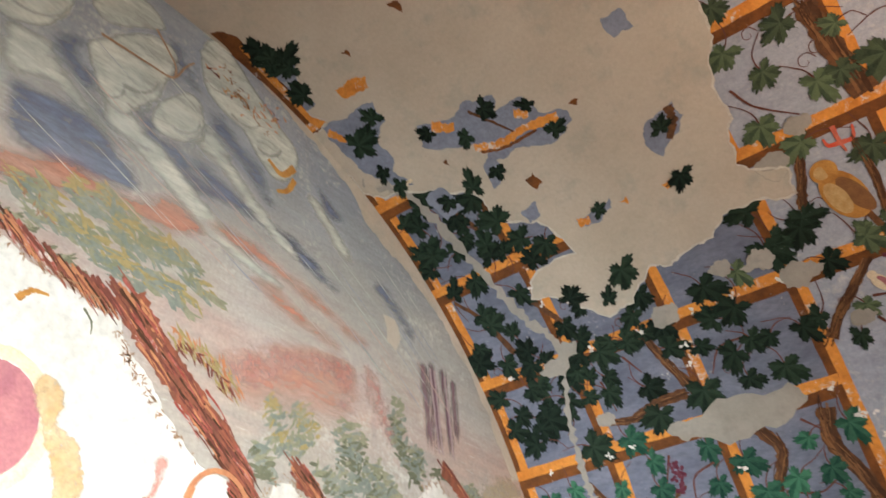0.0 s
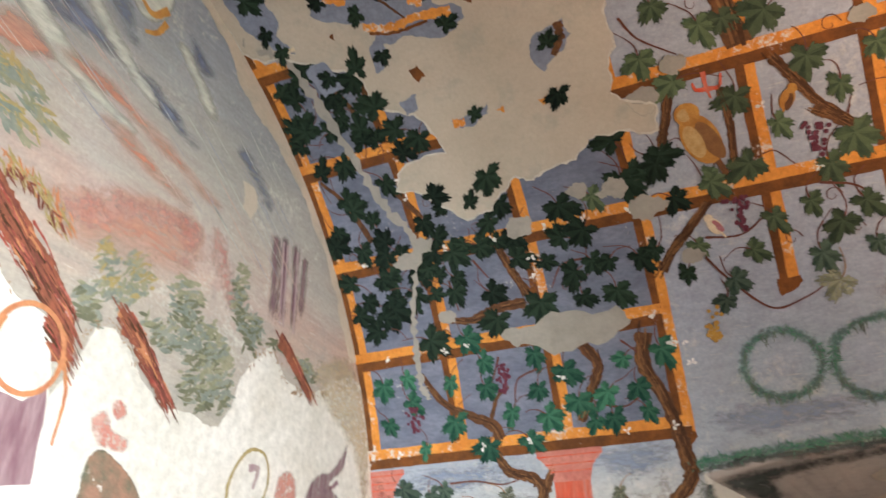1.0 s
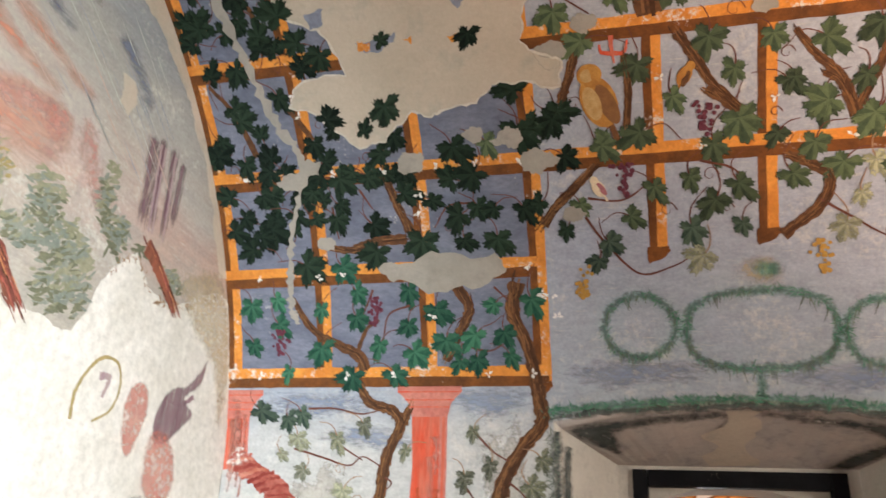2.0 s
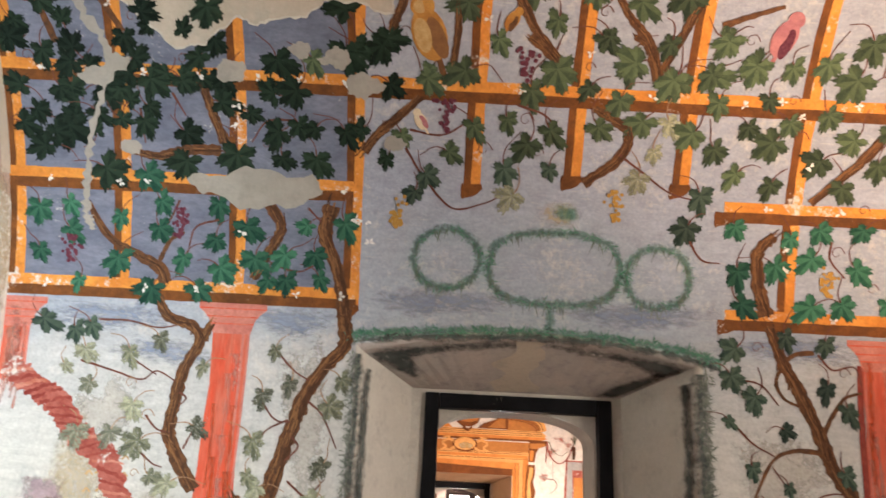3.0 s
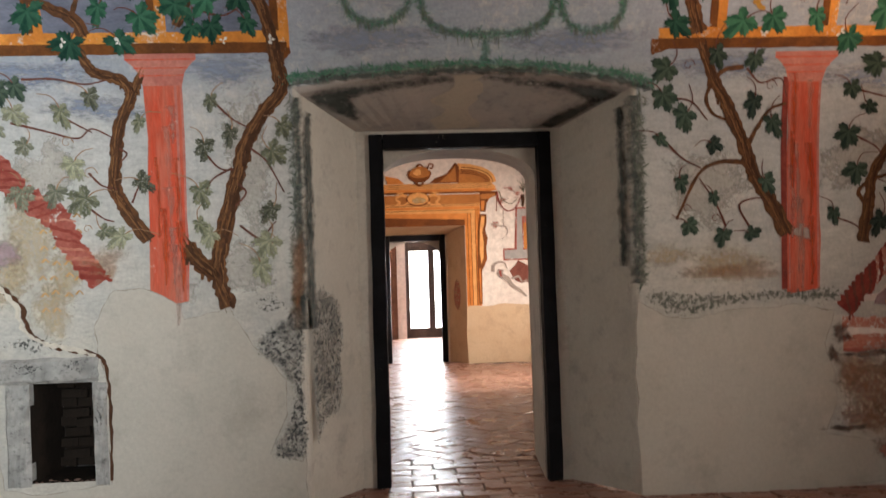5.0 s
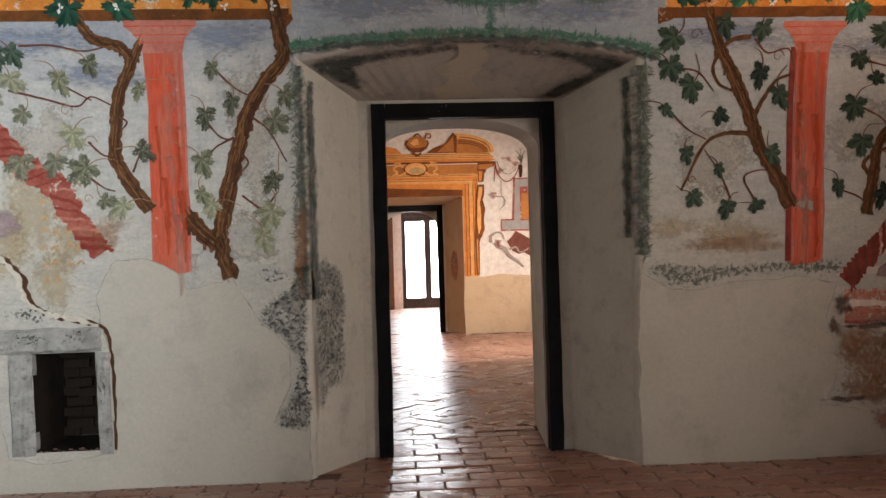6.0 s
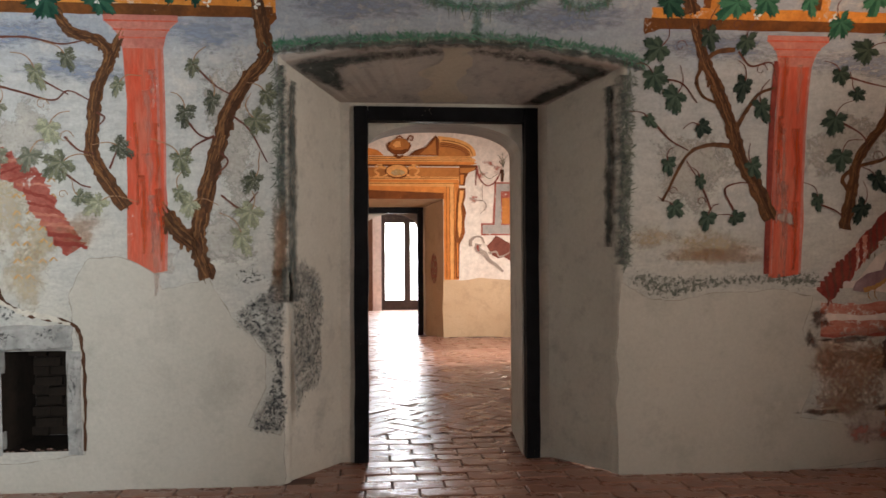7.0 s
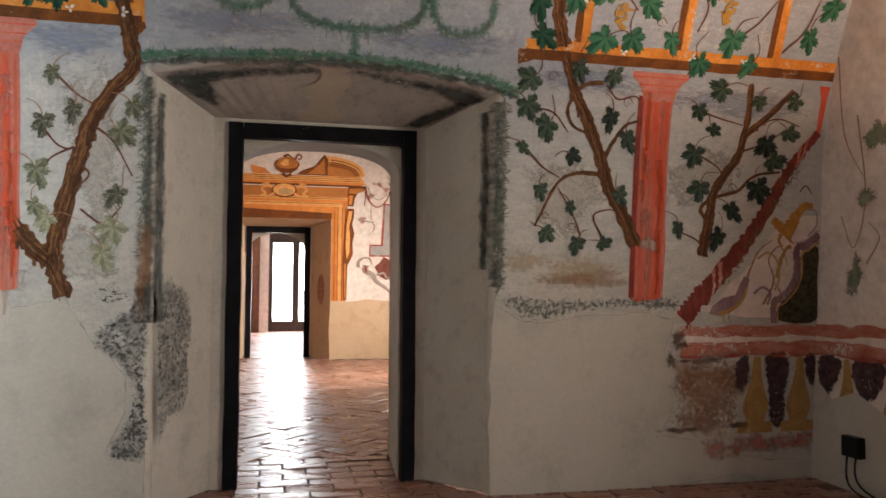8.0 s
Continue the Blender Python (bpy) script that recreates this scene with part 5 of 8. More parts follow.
leaves(vine, on_vault, [(scatter.uniform(-2.08, -1.4), scatter.uniform(3.22, 5.0)) for _ in range(26)], "leaf_dark", 0.18, spread=180, lost=LOST)
leaves(vine, on_vault, [(scatter.uniform(-1.4, -0.05), scatter.uniform(3.25, 4.0)) for _ in range(12)], "leaf_dark", 0.17, spread=120, lost=LOST)
# small white jasmine flowers on the battens
bm = bmesh.new()
rng = random.Random(9)
spots = [(u, v) for v in (2.55, 3.15, 3.74) for u in (-1.9, -1.35, -1.05, -0.72, -0.5, -0.25, 2.1, 2.5, 2.95, 3.3) if rng.random() < 0.8]
spots += [(u + rng.uniform(-0.03, 0.03), rng.uniform(2.8, 4.4)) for u in (-1.49, -0.84, -0.19, 0.46, 1.0, 1.61, 2.24, 2.87) for k in range(3) if not (0.2 < u < 2)] + [(0.7, 3.74), (1.4, 3.73), (1.9, 3.71), (0.5, 4.1), (1.05, 3.95), (2.3, 3.4), (-0.12, 2.98), (-0.1, 2.86)]
for u, v in spots:
    for k in range(5):
        a = rng.uniform(0, 6.28)
        r = rng.uniform(0.018, 0.034)
        p, q = Vector((u, v)), Vector((r * math.cos(a), r * math.sin(a)))
        n = Vector((-q.y, q.x)) * 0.26
        bm.faces.new([bm.verts.new(on_vault(s.x, s.y, 0.0066)) for s in (p, p + q * 0.6 + n, p + q, p + q * 0.6 - n)])
tagged(part("blossom", bm, "flower", vine), kind="stuff")


def grapes(u, v, shade, seed, S=on_vault):
    rng = random.Random(seed)
    bm = bmesh.new()
    for k in range(34):
        t = rng.random()
        x, y, r = u + rng.gauss(0, 0.032) * (1 - 0.65 * t), v + 0.07 - 0.17 * t, rng.uniform(0.009, 0.014)
        fill(bm, S, [(x + r * math.cos(a), y + r * math.sin(a)) for a in [0.7854 * i for i in range(8)]], 0.0066 + 0.00004 * k, 0)
    return part("fruit", bm, shade, vine)


for k, (u, v, s) in enumerate(((0.05, 3.06, "grape_gold"), (1.26, 3.15, "grape_gold"), (2.46, 2.78, "grape_gold"), (3.13, 2.86, "grape_gold"), (-1.17, 2.94, "grape"), (0.3, 3.60, "grape"), (0.71, 3.89, "grape"), (-1.78, 2.76, "grape"))):
    grapes(u, v, s, k)


def bird(name, label, u, v, size, shades, turn=0.0):
    """A painted bird in profile: body, wing, head, tail and legs."""
    t = thing(name, label, "painted bird")
    ca, sa = math.cos(radians(turn)), math.sin(radians(turn))

    def at(pts):
        return [(u + size * (ca * x - sa * y), v + size * (sa * x + ca * y)) for x, y in pts]

    def oval(x, y, rx, ry, n=18, lean=0.0):
        c, s = math.cos(radians(lean)), math.sin(radians(lean))
        return at([(x + c * rx * math.cos(6.2832 * i / n) - s * ry * math.sin(6.2832 * i / n), y + s * rx * math.cos(6.2832 * i / n) + c * ry * math.sin(6.2832 * i / n)) for i in range(n)])
    for k, (part_name, pts) in enumerate((("tail", at([(0.10, -0.30), (0.20, -0.33), (0.30, -0.62), (0.20, -0.64)])), ("body", oval(0, 0, 0.27, 0.42, lean=20)), ("wing", oval(0.13, -0.05, 0.13, 0.34, lean=24)),
                                          ("head", oval(-0.12, 0.42, 0.19, 0.17)), ("face", oval(-0.16, 0.41, 0.10, 0.10)), ("breast", oval(-0.10, -0.02, 0.13, 0.27, lean=16)))):
        bm = bmesh.new()
        fill(bm, on_vault, pts, 0.0048 + 0.0004 * k, 0)
        part(part_name, bm, shades[min(k, 4)], t)
    return t


bird("painted_owl", "tawny owl painted on the sky between the battens", 0.19, 4.01, 0.34, ("bark", "owl", "bark_light", "owl", "owl_light"))
bird("painted_bird", "small brown bird painted on a vine twig", 0.62, 4.10, 0.13, ("owl", "owl", "bark", "owl", "owl"), -50)
bird("painted_bird", "rose-coloured bird painted on a vine twig", 2.04, 4.07, 0.24, ("pink", "pink", "grape", "pink", "pink"), -40)
bird("painted_bird", "small pale bird painted among vine leaves", 0.16, 3.55, 0.12, ("cream", "cream", "pink", "cream", "cream"), 10)
bm = bmesh.new()
for pts in ([(0.27, 4.34), (0.27, 4.27), (0.28, 4.20)], [(0.27, 4.25), (0.22, 4.26), (0.21, 4.30)], [(0.27, 4.25), (0.33, 4.25), (0.35, 4.31)]):
    stroke(bm, on_vault, pts, 0.026, 0.0048, 0.01)
tagged(part("red_flower", bm, "red", vine), "small red painted flower")

# wreaths and garland over the door
wreaths = thing("wreath_mural", "three faded green leafy wreaths painted over the door", "mural")


def ring_points(u, v, ru, rv, power=2.0, n=20):
    out = []
    for i in range(n + 1):
        a = 2 * math.pi * i / n
        c, s = math.cos(a), math.sin(a)
        k = (abs(c) ** power + abs(s) ** power) ** (-1 / power)
        out.append((u + ru * k * c, v + rv * k * s))
    return out


def blades(bm, S, pts, length, h, rng, count, droop=0.0, slim=0.11):
    line = curve_points(pts, 6)
    for _ in range(count):
        p = line[rng.randrange(len(line))] + Vector((rng.uniform(-0.012, 0.012), rng.uniform(-0.012, 0.012)))
        a = rng.uniform(0, 6.28)
        d = Vector((math.cos(a), math.sin(a) - droop)).normalized() * length * rng.uniform(0.5, 1.3)
        n = Vector((-d.y, d.x)) * slim
        bm.faces.new([bm.verts.new(S(q.x, q.y, h)) for q in (p - n * 0.6, p + d * 0.5 - n, p + d, p + d * 0.5 + n)])


rng = random.Random(21)
for u, v, ru, rv, pw in ((0.335, 2.795, 0.185, 0.165, 2.0), (0.94, 2.765, 0.365, 0.20, 2.8), (1.52, 2.74, 0.175, 0.165, 2.2)):
    bm = bmesh.new()
    stroke(bm, on_vault, ring_points(u, v, ru, rv, pw), 0.07, 0.0016, soft=True, n=4, wob=0.3)
    ring = part("wreath", bm, "garland", wreaths)
    bm = bmesh.new()
    blades(bm, on_vault, ring_points(u, v, ru, rv, pw), 0.04, 0.0026, rng, int(300 * (ru + rv)), 0.5, 0.06)
    tagged(part("sprig", bm, "blades", ring), kind="stuff")
for u, v, ru, rv in ((0.335, 2.795, 0.185, 0.165), (0.94, 2.765, 0.365, 0.20), (1.52, 2.74, 0.175, 0.165)):
    bm = bmesh.new()
    for k in range(int(90 * (ru + rv))):
        a = rng.uniform(3.3, 6.1) if k % 3 else rng.uniform(0.2, 2.9)
        p = Vector((u + ru * math.cos(a), v + rv * math.sin(a) * (1.06 if ru > 0.3 else 1.0)))
        d = Vector((rng.uniform(-0.4, 0.4), -1.0)).normalized() * rng.uniform(0.03, 0.085)
        stroke(bm, on_vault, [p, p + d * 0.5 + Vector((rng.uniform(-0.006, 0.006), 0)), p + d], 0.007, 0.0030, 0.002, 0.2, n=3)
    tagged(part("hanging_sprig", bm, "blades_dark", wreaths, "thin hanging blades below a wreath"), kind="stuff")
bm = bmesh.new()
blob(bm, on_vault, 0.95, 3.07, 0.13, 0.09, 0.0016, seed=5, rough=0.15)
part("medallion", bm, "ochre_thin", wreaths, "faint ochre and green medallion")
bm = bmesh.new()
blob(bm, on_vault, 0.99, 3.075, 0.08, 0.055, 0.0028, seed=7)
part("medallion_leaf", bm, "garland", wreaths)
bm = bmesh.new()
stroke(bm, on_vault, [(0.92, 2.56), (0.93, 2.48), (0.92, 2.42)], 0.07, 0.0022, soft=True)
part("stem", bm, "garland", wreaths)
GARLAND = [(-0.19, 2.335), (-0.01, 2.36), (0.30, 2.385), (0.62, 2.40), (0.94, 2.405), (1.38, 2.38), (1.7, 2.335), (1.88, 2.28)]
bm = bmesh.new()
stroke(bm, on_vault, GARLAND, 0.075, 0.0018, soft=True, wob=0.3)
garland = part("garland", bm, "garland", wreaths, "green garland along the edge of the recess")
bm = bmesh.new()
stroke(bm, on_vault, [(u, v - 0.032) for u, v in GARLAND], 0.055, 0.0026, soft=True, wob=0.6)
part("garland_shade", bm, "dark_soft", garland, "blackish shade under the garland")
bm = bmesh.new()
blades(bm, on_vault, GARLAND, 0.042, 0.0032, rng, 520, -0.6, 0.06)
tagged(part("sprig", bm, "blades", garland), kind="stuff")

# dark painted borders round the recess
border = thing("recess_border", "blackish green leafy border painted round the door recess", "mural")
rng = random.Random(31)
for u, v0, v1 in ((-0.125, 0.95, 2.24), (1.775, 1.15, 2.22)):
    bm = bmesh.new()
    pts = [(u, v0 + (v1 - v0) * i / 8) for i in range(9)]
    stroke(bm, on_vault, pts, 0.085 if u < 0 else 0.12, 0.0018, soft=True, wob=0.35)
    part("edge_band", bm, "dark_soft", border)
    bm = bmesh.new()
    blades(bm, on_vault, [(u + (-0.03 if u < 0 else 0.03), v) for _, v in pts], 0.046, 0.003, rng, 420, 0.1, 0.05)
    tagged(part("grass_edge", bm, "blades_dark", border), kind="stuff")
for side in (-1, 1):
    S = on_jamb(side)
    bm = bmesh.new()
    stroke(bm, S, [(0.10, 0.95 if side < 0 else 1.25), (0.09, 1.6), (0.10, 2.17)], 0.17, 0.002, soft=True, wob=0.25)
    part("edge_band", bm, "dark_soft", border)
bm = bmesh.new()


def on_soffit(u, v, h=0.0):
    """The sloping top of the recess: u across, v from the wall face (0) to the back (1)."""
    a, b = on_vault(JAMB_W[0] + (JAMB_E[0] - JAMB_W[0]) * u, arch_v(JAMB_W[0] + (JAMB_E[0] - JAMB_W[0]) * u), -0.05), Vector((JAMB_W[1] + (JAMB_E[1] - JAMB_W[1]) * u, BACK, 2.165))
    return a + (b - a) * v - Vector((0, 0, h))


# u runs over the whole width here, so the outlines are drawn with u stretched to metres
def on_soffit_wide(u, v, h=0.0):
    return on_soffit(u / 1.8, v / 0.5, h)


for k, pts in enumerate(([(0.03, 0.01), (0.40, 0.02), (0.80, 0.02), (0.80, 0.07), (0.45, 0.10), (0.24, 0.13), (0.16, 0.34), (0.07, 0.30)], [(1.0, 0.02), (1.4, 0.02), (1.77, 0.01), (1.76, 0.16), (1.50, 0.10), (1.2, 0.08)], [(1.76, 0.10), (1.62, 0.30), (1.58, 0.47), (1.74, 0.48), (1.78, 0.25)])):
    bm = bmesh.new()
    feather(bm, on_soffit_wide, pts, 0.003 + 0.0004 * k, 0.045)
    part("soffit_band", bm, "dark_soft", border, "black smudged border of the soffit")
bm = bmesh.new()
fill(bm, on_soffit, ragged([(0.46, 0.02), (0.56, 0.02), (0.57, 0.3), (0.53, 0.55), (0.60, 0.95), (0.40, 0.98), (0.44, 0.6), (0.41, 0.35)], 0.15, 2), 0.004, 0)
part("soffit_patch", bm, "plaster", border, "beige plaster patch in the soffit")

# pilasters, trunks and leaves of the door wall
grove = thing("pilaster_mural", "faded red pilasters and climbing vines painted on the wall", "mural")


def pilaster(u, half, top, low, lean=0.0, shade_side=None):
    bm = bmesh.new()
    fill(bm, on_vault, ragged([(u - half + lean, low), (u + half + lean, low + 0.03), (u + half, top - 0.14), (u - half, top - 0.14)], 0.015, 3), 0.0022)
    shaft = part("pilaster", bm, "red", grove, "faded red painted pilaster shaft")
    for a, b, d in ((half - 0.045, half - 0.03, "red_pale"), (half - 0.012, half, "red_pale")) if shade_side is None else ((-half - 0.03, -half + 0.004, "red_dark"), (-half + 0.012, -half + 0.022, "red_pale"), (half - 0.014, half, "red_pale")):
        bm = bmesh.new()
        fill(bm, on_vault, [(u + a + lean, low + 0.03), (u + b + lean, low + 0.03), (u + b, top - 0.14), (u + a, top - 0.14)], 0.003)
        part("fillet", bm, d, shaft)
    bm = bmesh.new()
    k = half
    fill(bm, on_vault, [(u - k, top - 0.17), (u + k, top - 0.17), (u + k + 0.02, top - 0.10), (u + k + 0.04, top - 0.07), (u + k + 0.085, top - 0.03), (u + k + 0.085, top), (u - k - 0.085, top), (u - k - 0.085, top - 0.03), (u - k - 0.04, top - 0.07), (u - k - 0.02, top - 0.10)], 0.0034)
    cap = part("capital", bm, "red_pale", shaft, "moulded pink capital")
    bm = bmesh.new()
    for dv, ww in ((-0.03, 0.085), (-0.075, 0.04), (-0.115, 0.015)):
        stroke(bm, on_vault, [(u - k - ww, top + dv), (u, top + dv), (u + k + ww, top + dv)], 0.008, 0.0042, None, 0.3)
    part("moulding", bm, "red", shaft)
    streaks = random.Random(int(100 * abs(u)))
    for k in range(9):
        bm = bmesh.new()
        x, z = u + streaks.uniform(-0.75, 0.75) * half, streaks.uniform(low + 0.1, top - 0.3)
        stroke(bm, on_vault, [(x, z + streaks.uniform(0.1, 0.3)), (x + 0.006, z), (x, z - streaks.uniform(0.1, 0.3))], streaks.uniform(0.03, 0.09), 0.0031 + 0.0001 * k, 0.02, 0.3, soft=True)
        part("brushed_streak", bm, streaks.choice(("red_glow", "red_soft", "fade_thin")), shaft)


pilaster(-0.845, 0.105, 2.485, 1.10, -0.01)
pilaster(2.765, 0.098, 2.45, 1.06, -0.015, "west")
pilaster(-2.05, 0.075, 2.47, 2.0, 0.0)
for pts, w, e in (([(-1.27, 2.5), (-1.2, 2.39), (-1.07, 2.35), (-1.02, 2.27), (-1.09, 2.1), (-1.12, 1.93), (-1.13, 1.76), (-1.07, 1.64), (-0.96, 1.47)], 0.055, 0.075), ([(-0.23, 2.52), (-0.22, 2.43), (-0.21, 2.28), (-0.31, 2.16), (-0.41, 1.99), (-0.46, 1.83), (-0.52, 1.62), (-0.58, 1.36), (-0.58, 1.23), (-0.53, 1.09)], 0.08, 0.085),
                  ([(-0.75, 1.44), (-0.69, 1.35), (-0.6, 1.27)], 0.09, 0.09), ([(-0.95, 2.38), (-1.02, 2.25)], 0.05, 0.05), ([(2.15, 2.5), (2.23, 2.3), (2.32, 2.14), (2.41, 1.94), (2.47, 1.76), (2.57, 1.59), (2.66, 1.41)], 0.065, 0.09), ([(3.38, 2.42), (3.38, 2.19), (3.33, 1.97), (3.19, 1.77), (3.15, 1.59), (3.11, 1.35)], 0.04, 0.075), ([(3.39, 2.12), (3.53, 2.24), (3.68, 2.40)], 0.045, 0.025)):
    branch(grove, on_vault, pts, 0.96 * w, 1.05 * e, "bark", 0.0032, "trunk", knots=5)
for pts in ([(2.4, 2.37), (2.27, 2.34), (2.19, 2.21), (2.23, 2.11), (2.32, 2.07)], [(2.41, 1.83), (2.26, 1.83), (2.14, 1.76), (2.01, 1.51)], [(2.44, 1.93), (2.5, 2.04), (2.57, 2.13), (2.66, 2.16)], [(3.13, 1.57), (3.09, 1.65), (3.2, 1.72), (3.34, 1.76), (3.46, 1.86), (3.64, 1.89)]):
    branch(grove, on_vault, pts, 0.026, 0.015, "bark", 0.0036, "shoot")
for pts in ([(-1.67, 2.13), (-1.48, 2.08), (-1.32, 2.04), (-1.24, 2.09), (-1.13, 2.04)], [(-1.4, 2.16), (-1.24, 2.07)], [(-0.59, 2.24), (-0.48, 2.13), (-0.39, 2.08)], [(-0.46, 1.54), (-0.35, 1.47), (-0.26, 1.56)], [(-0.39, 1.97), (-0.3, 1.89), (-0.21, 1.72)], [(-1.59, 2.36), (-1.42, 2.36), (-1.26, 2.33), (-1.14, 2.35)],
            [(-0.64, 1.95), (-0.56, 1.86), (-0.47, 1.85)], [(-0.49, 1.86), (-0.6, 1.8), (-0.64, 1.72)], [(1.95, 2.2), (2.1, 2.18), (2.2, 2.07)], [(1.94, 1.97), (2.05, 1.86), (2.16, 1.80)], [(2.3, 1.46), (2.24, 1.6), (2.15, 1.74)], [(2.44, 1.45), (2.38, 1.58), (2.48, 1.62), (2.56, 1.60)], [(3.05, 2.24), (3.2, 2.2), (3.35, 2.17)], [(3.05, 1.98), (3.2, 1.9), (3.24, 1.82)],
            [(3.34, 2.0), (3.5, 2.06), (3.62, 2.13)], [(2.94, 1.5), (3.05, 1.46), (3.1, 1.42)], [(2.42, 2.36), (2.5, 2.28), (2.62, 2.3), (2.66, 2.2)], [(-1.3, 1.68), (-1.2, 1.60), (-1.14, 1.58)], [(-1.04, 1.68), (-1.0, 1.78)], [(-1.27, 1.85), (-1.2, 1.78), (-1.12, 1.76)], [(-0.47, 1.78), (-0.42, 1.72), (-0.49, 1.64)], [(-1.10, 1.98), (-1.06, 1.95), (-1.1, 1.90)], [(3.46, 2.18), (3.6, 2.22), (3.76, 2.18)]):
    branch(grove, on_vault, pts, 0.013, 0.007, "tendril", 0.0038, "tendril")
leaves(grove, on_vault, [(-0.59, 2.24), (-0.49, 2.06), (-0.21, 2.09), (-0.64, 1.99), (-0.27, 1.95), (-0.67, 1.74), (-0.68, 1.56), (-1.40, 2.19), (-1.24, 2.27), (-0.98, 2.13), (-0.99, 1.8), (-1.29, 1.71), (-1.2, 1.53), (-0.28, 1.63)], "leaf_worn", 0.16, 0.005, 60)
leaves(grove, on_vault, [(-0.35, 1.32), (-1.65, 2.19), (-1.6, 2.01), (-1.63, 1.75), (-1.75, 2.1), (-1.35, 1.9), (-1.1, 1.5), (-1.45, 1.75), (-0.3, 1.45), (-0.62, 1.5)], "leaf_faded", 0.16, 0.005, 60)
leaves(grove, on_vault, [(1.96, 2.37), (2.24, 2.45), (2.46, 2.42), (-1.63, 2.33), (-1.9, 2.35), (-1.72, 2.3)], "leaf_grey", 0.17, 0.005, 60)
leaves(grove, on_vault, [(2.07, 2.11), (2.47, 2.18), (1.92, 1.98), (2.23, 1.94), (2.58, 2.06), (2.04, 1.73), (2.23, 1.64), (2.54, 1.72), (2.08, 1.48), (2.28, 1.42), (2.44, 1.42), (1.94, 2.22), (3.08, 1.78), (2.94, 1.53)], "leaf_grey", 0.15, 0.005, 60)
leaves(grove, on_vault, [(3.04, 2.25), (3.19, 2.38), (3.45, 2.33), (3.71, 2.34), (3.15, 2.14), (3.03, 1.99), (3.68, 2.14), (3.53, 2.07), (3.58, 1.96), (3.3, 1.65), (3.48, 1.79), (3.22, 1.48)], "leaf_grey", 0.16, 0.005, 60)


def twisted_band(pts, width, shade, name, label, start=None):
    bm = bmesh.new()
    stroke(bm, on_vault, pts, start or width, 0.0036, width, 0.28, n=12)
    band = part(name, bm, shade, grove, label)
    bm = bmesh.new()
    turns = random.Random(int(1000 * width))
    line = curve_points(pts, 30)
    gone = 0.0
    for a, b in zip(line, line[1:]):
        gone += (b - a).length
        if gone < width * turns.uniform(0.36, 0.52):
            continue
        gone = 0.0
        d = (b - a).normalized()
        n = Vector((-d.y, d.x)) * 0.5 * ((start or width) + (width - (start or width)) * line.index(a) / len(line))
        w = width * turns.uniform(0.10, 0.24)
        stroke(bm, on_vault, [a - n - d * width * 0.3, a - n * 0.4 - d * width * 0.05, a + n * 0.4 + d * width * 0.25, a + n + d * width * 0.62], w, 0.0042, w * 0.6, 0.45, n=4, mat=int(turns.random() < 0.3))
    tagged(part("twist", bm, ["red_dark" if shade != "red_dark" else "umber_plain", "red_band"], band), kind="stuff")


twisted_band([(-2.07, 2.1), (-1.94, 2.0), (-1.77, 1.90), (-1.63, 1.74), (-1.45, 1.61), (-1.38, 1.47), (-1.23, 1.24)], 0.13, "red_worn", "twisted_ribbon", "faded red twisted ribbon")
twisted_band([(3.90, 2.15), (3.72, 1.93), (3.58, 1.69), (3.43, 1.47), (3.25, 1.25), (3.10, 1.09), (2.99, 0.96)], 0.135, "red_dark", "twisted_column", "dark red twisted painted column", 0.05)
bm = bmesh.new()
fill(bm, on_vault, [(3.86, 2.44), (3.94, 2.44), (3.93, 2.36), (3.91, 2.12), (3.88, 2.12), (3.885, 2.36)], 0.003)
part("half_capital", bm, "red", grove)


def spots_of(parent, name, shade, S, rows, h, rough=0.3, seed=200, label="", step=0.0002):
    """Brushed spots, each of its own."""
    for k, (y, z, ry, rz, turn) in enumerate(rows):
        bm = bmesh.new()
        blob(bm, S, y, z, ry, rz, h + step * k, turn, rough, seed + k * 7 + int(100 * abs(y)))
        part(name, bm, shade, parent, label)


# lower wall: bare plaster, stains and the balustrade
lower = thing("lower_plaster", "bare beige plaster along the foot of the wall", "plaster patch")
V0 = FLOOR
# the dark rims draw the edge crack and the shadow line along it
bare([(XW, V0), (JAMB_W[0] - 0.035, V0), (-0.135, 0.29), (-0.15, 0.21), (-0.33, 0.26), (-0.23, 0.48), (-0.23, 0.67), (-0.41, 0.87), (-0.53, 1.09), (-0.78, 1.03), (-0.8, 1.10), (-0.98, 1.2), (-1.16, 1.2), (-1.27, 1.0), (-1.255, 0.86), (-1.21, 0.7), (-1.2, 0.13), (-1.78, 0.12), (-1.82, 0.7), (-1.85, 0.85), (XW, 0.9)], 0.06, 0.0026, 3, "plaster_low", 11, lower, "plaster_field", (0.0045, "crack"))
bare([(JAMB_E[0] + 0.035, V0), (XE, V0), (XE, 0.02), (3.34, 0.12), (2.87, 0.24), (2.94, 0.52), (2.87, 0.77), (2.93, 0.96), (2.75, 1.0), (2.35, 0.985), (2.1, 0.94), (1.95, 0.95), (1.82, 1.02), (JAMB_E[0] + 0.035, 1.05)], 0.06, 0.0026, 3, "plaster_low", 12, lower, "plaster_field", (0.0045, "crack"))
bm = bmesh.new()
CRACK = [(-1.80, 1.26), (-1.67, 1.15), (-1.61, 0.98), (-1.5, 0.91), (-1.36, 0.875), (-1.235, 0.83), (-1.20, 0.68), (-1.195, 0.42), (-1.20, 0.15)]
stroke(bm, on_vault, CRACK, 0.035, 0.0050, 0.012, 0.7, n=6)
part("crack", bm, "bark_dark", lower, "dark crack in the old plaster edge")
bm = bmesh.new()
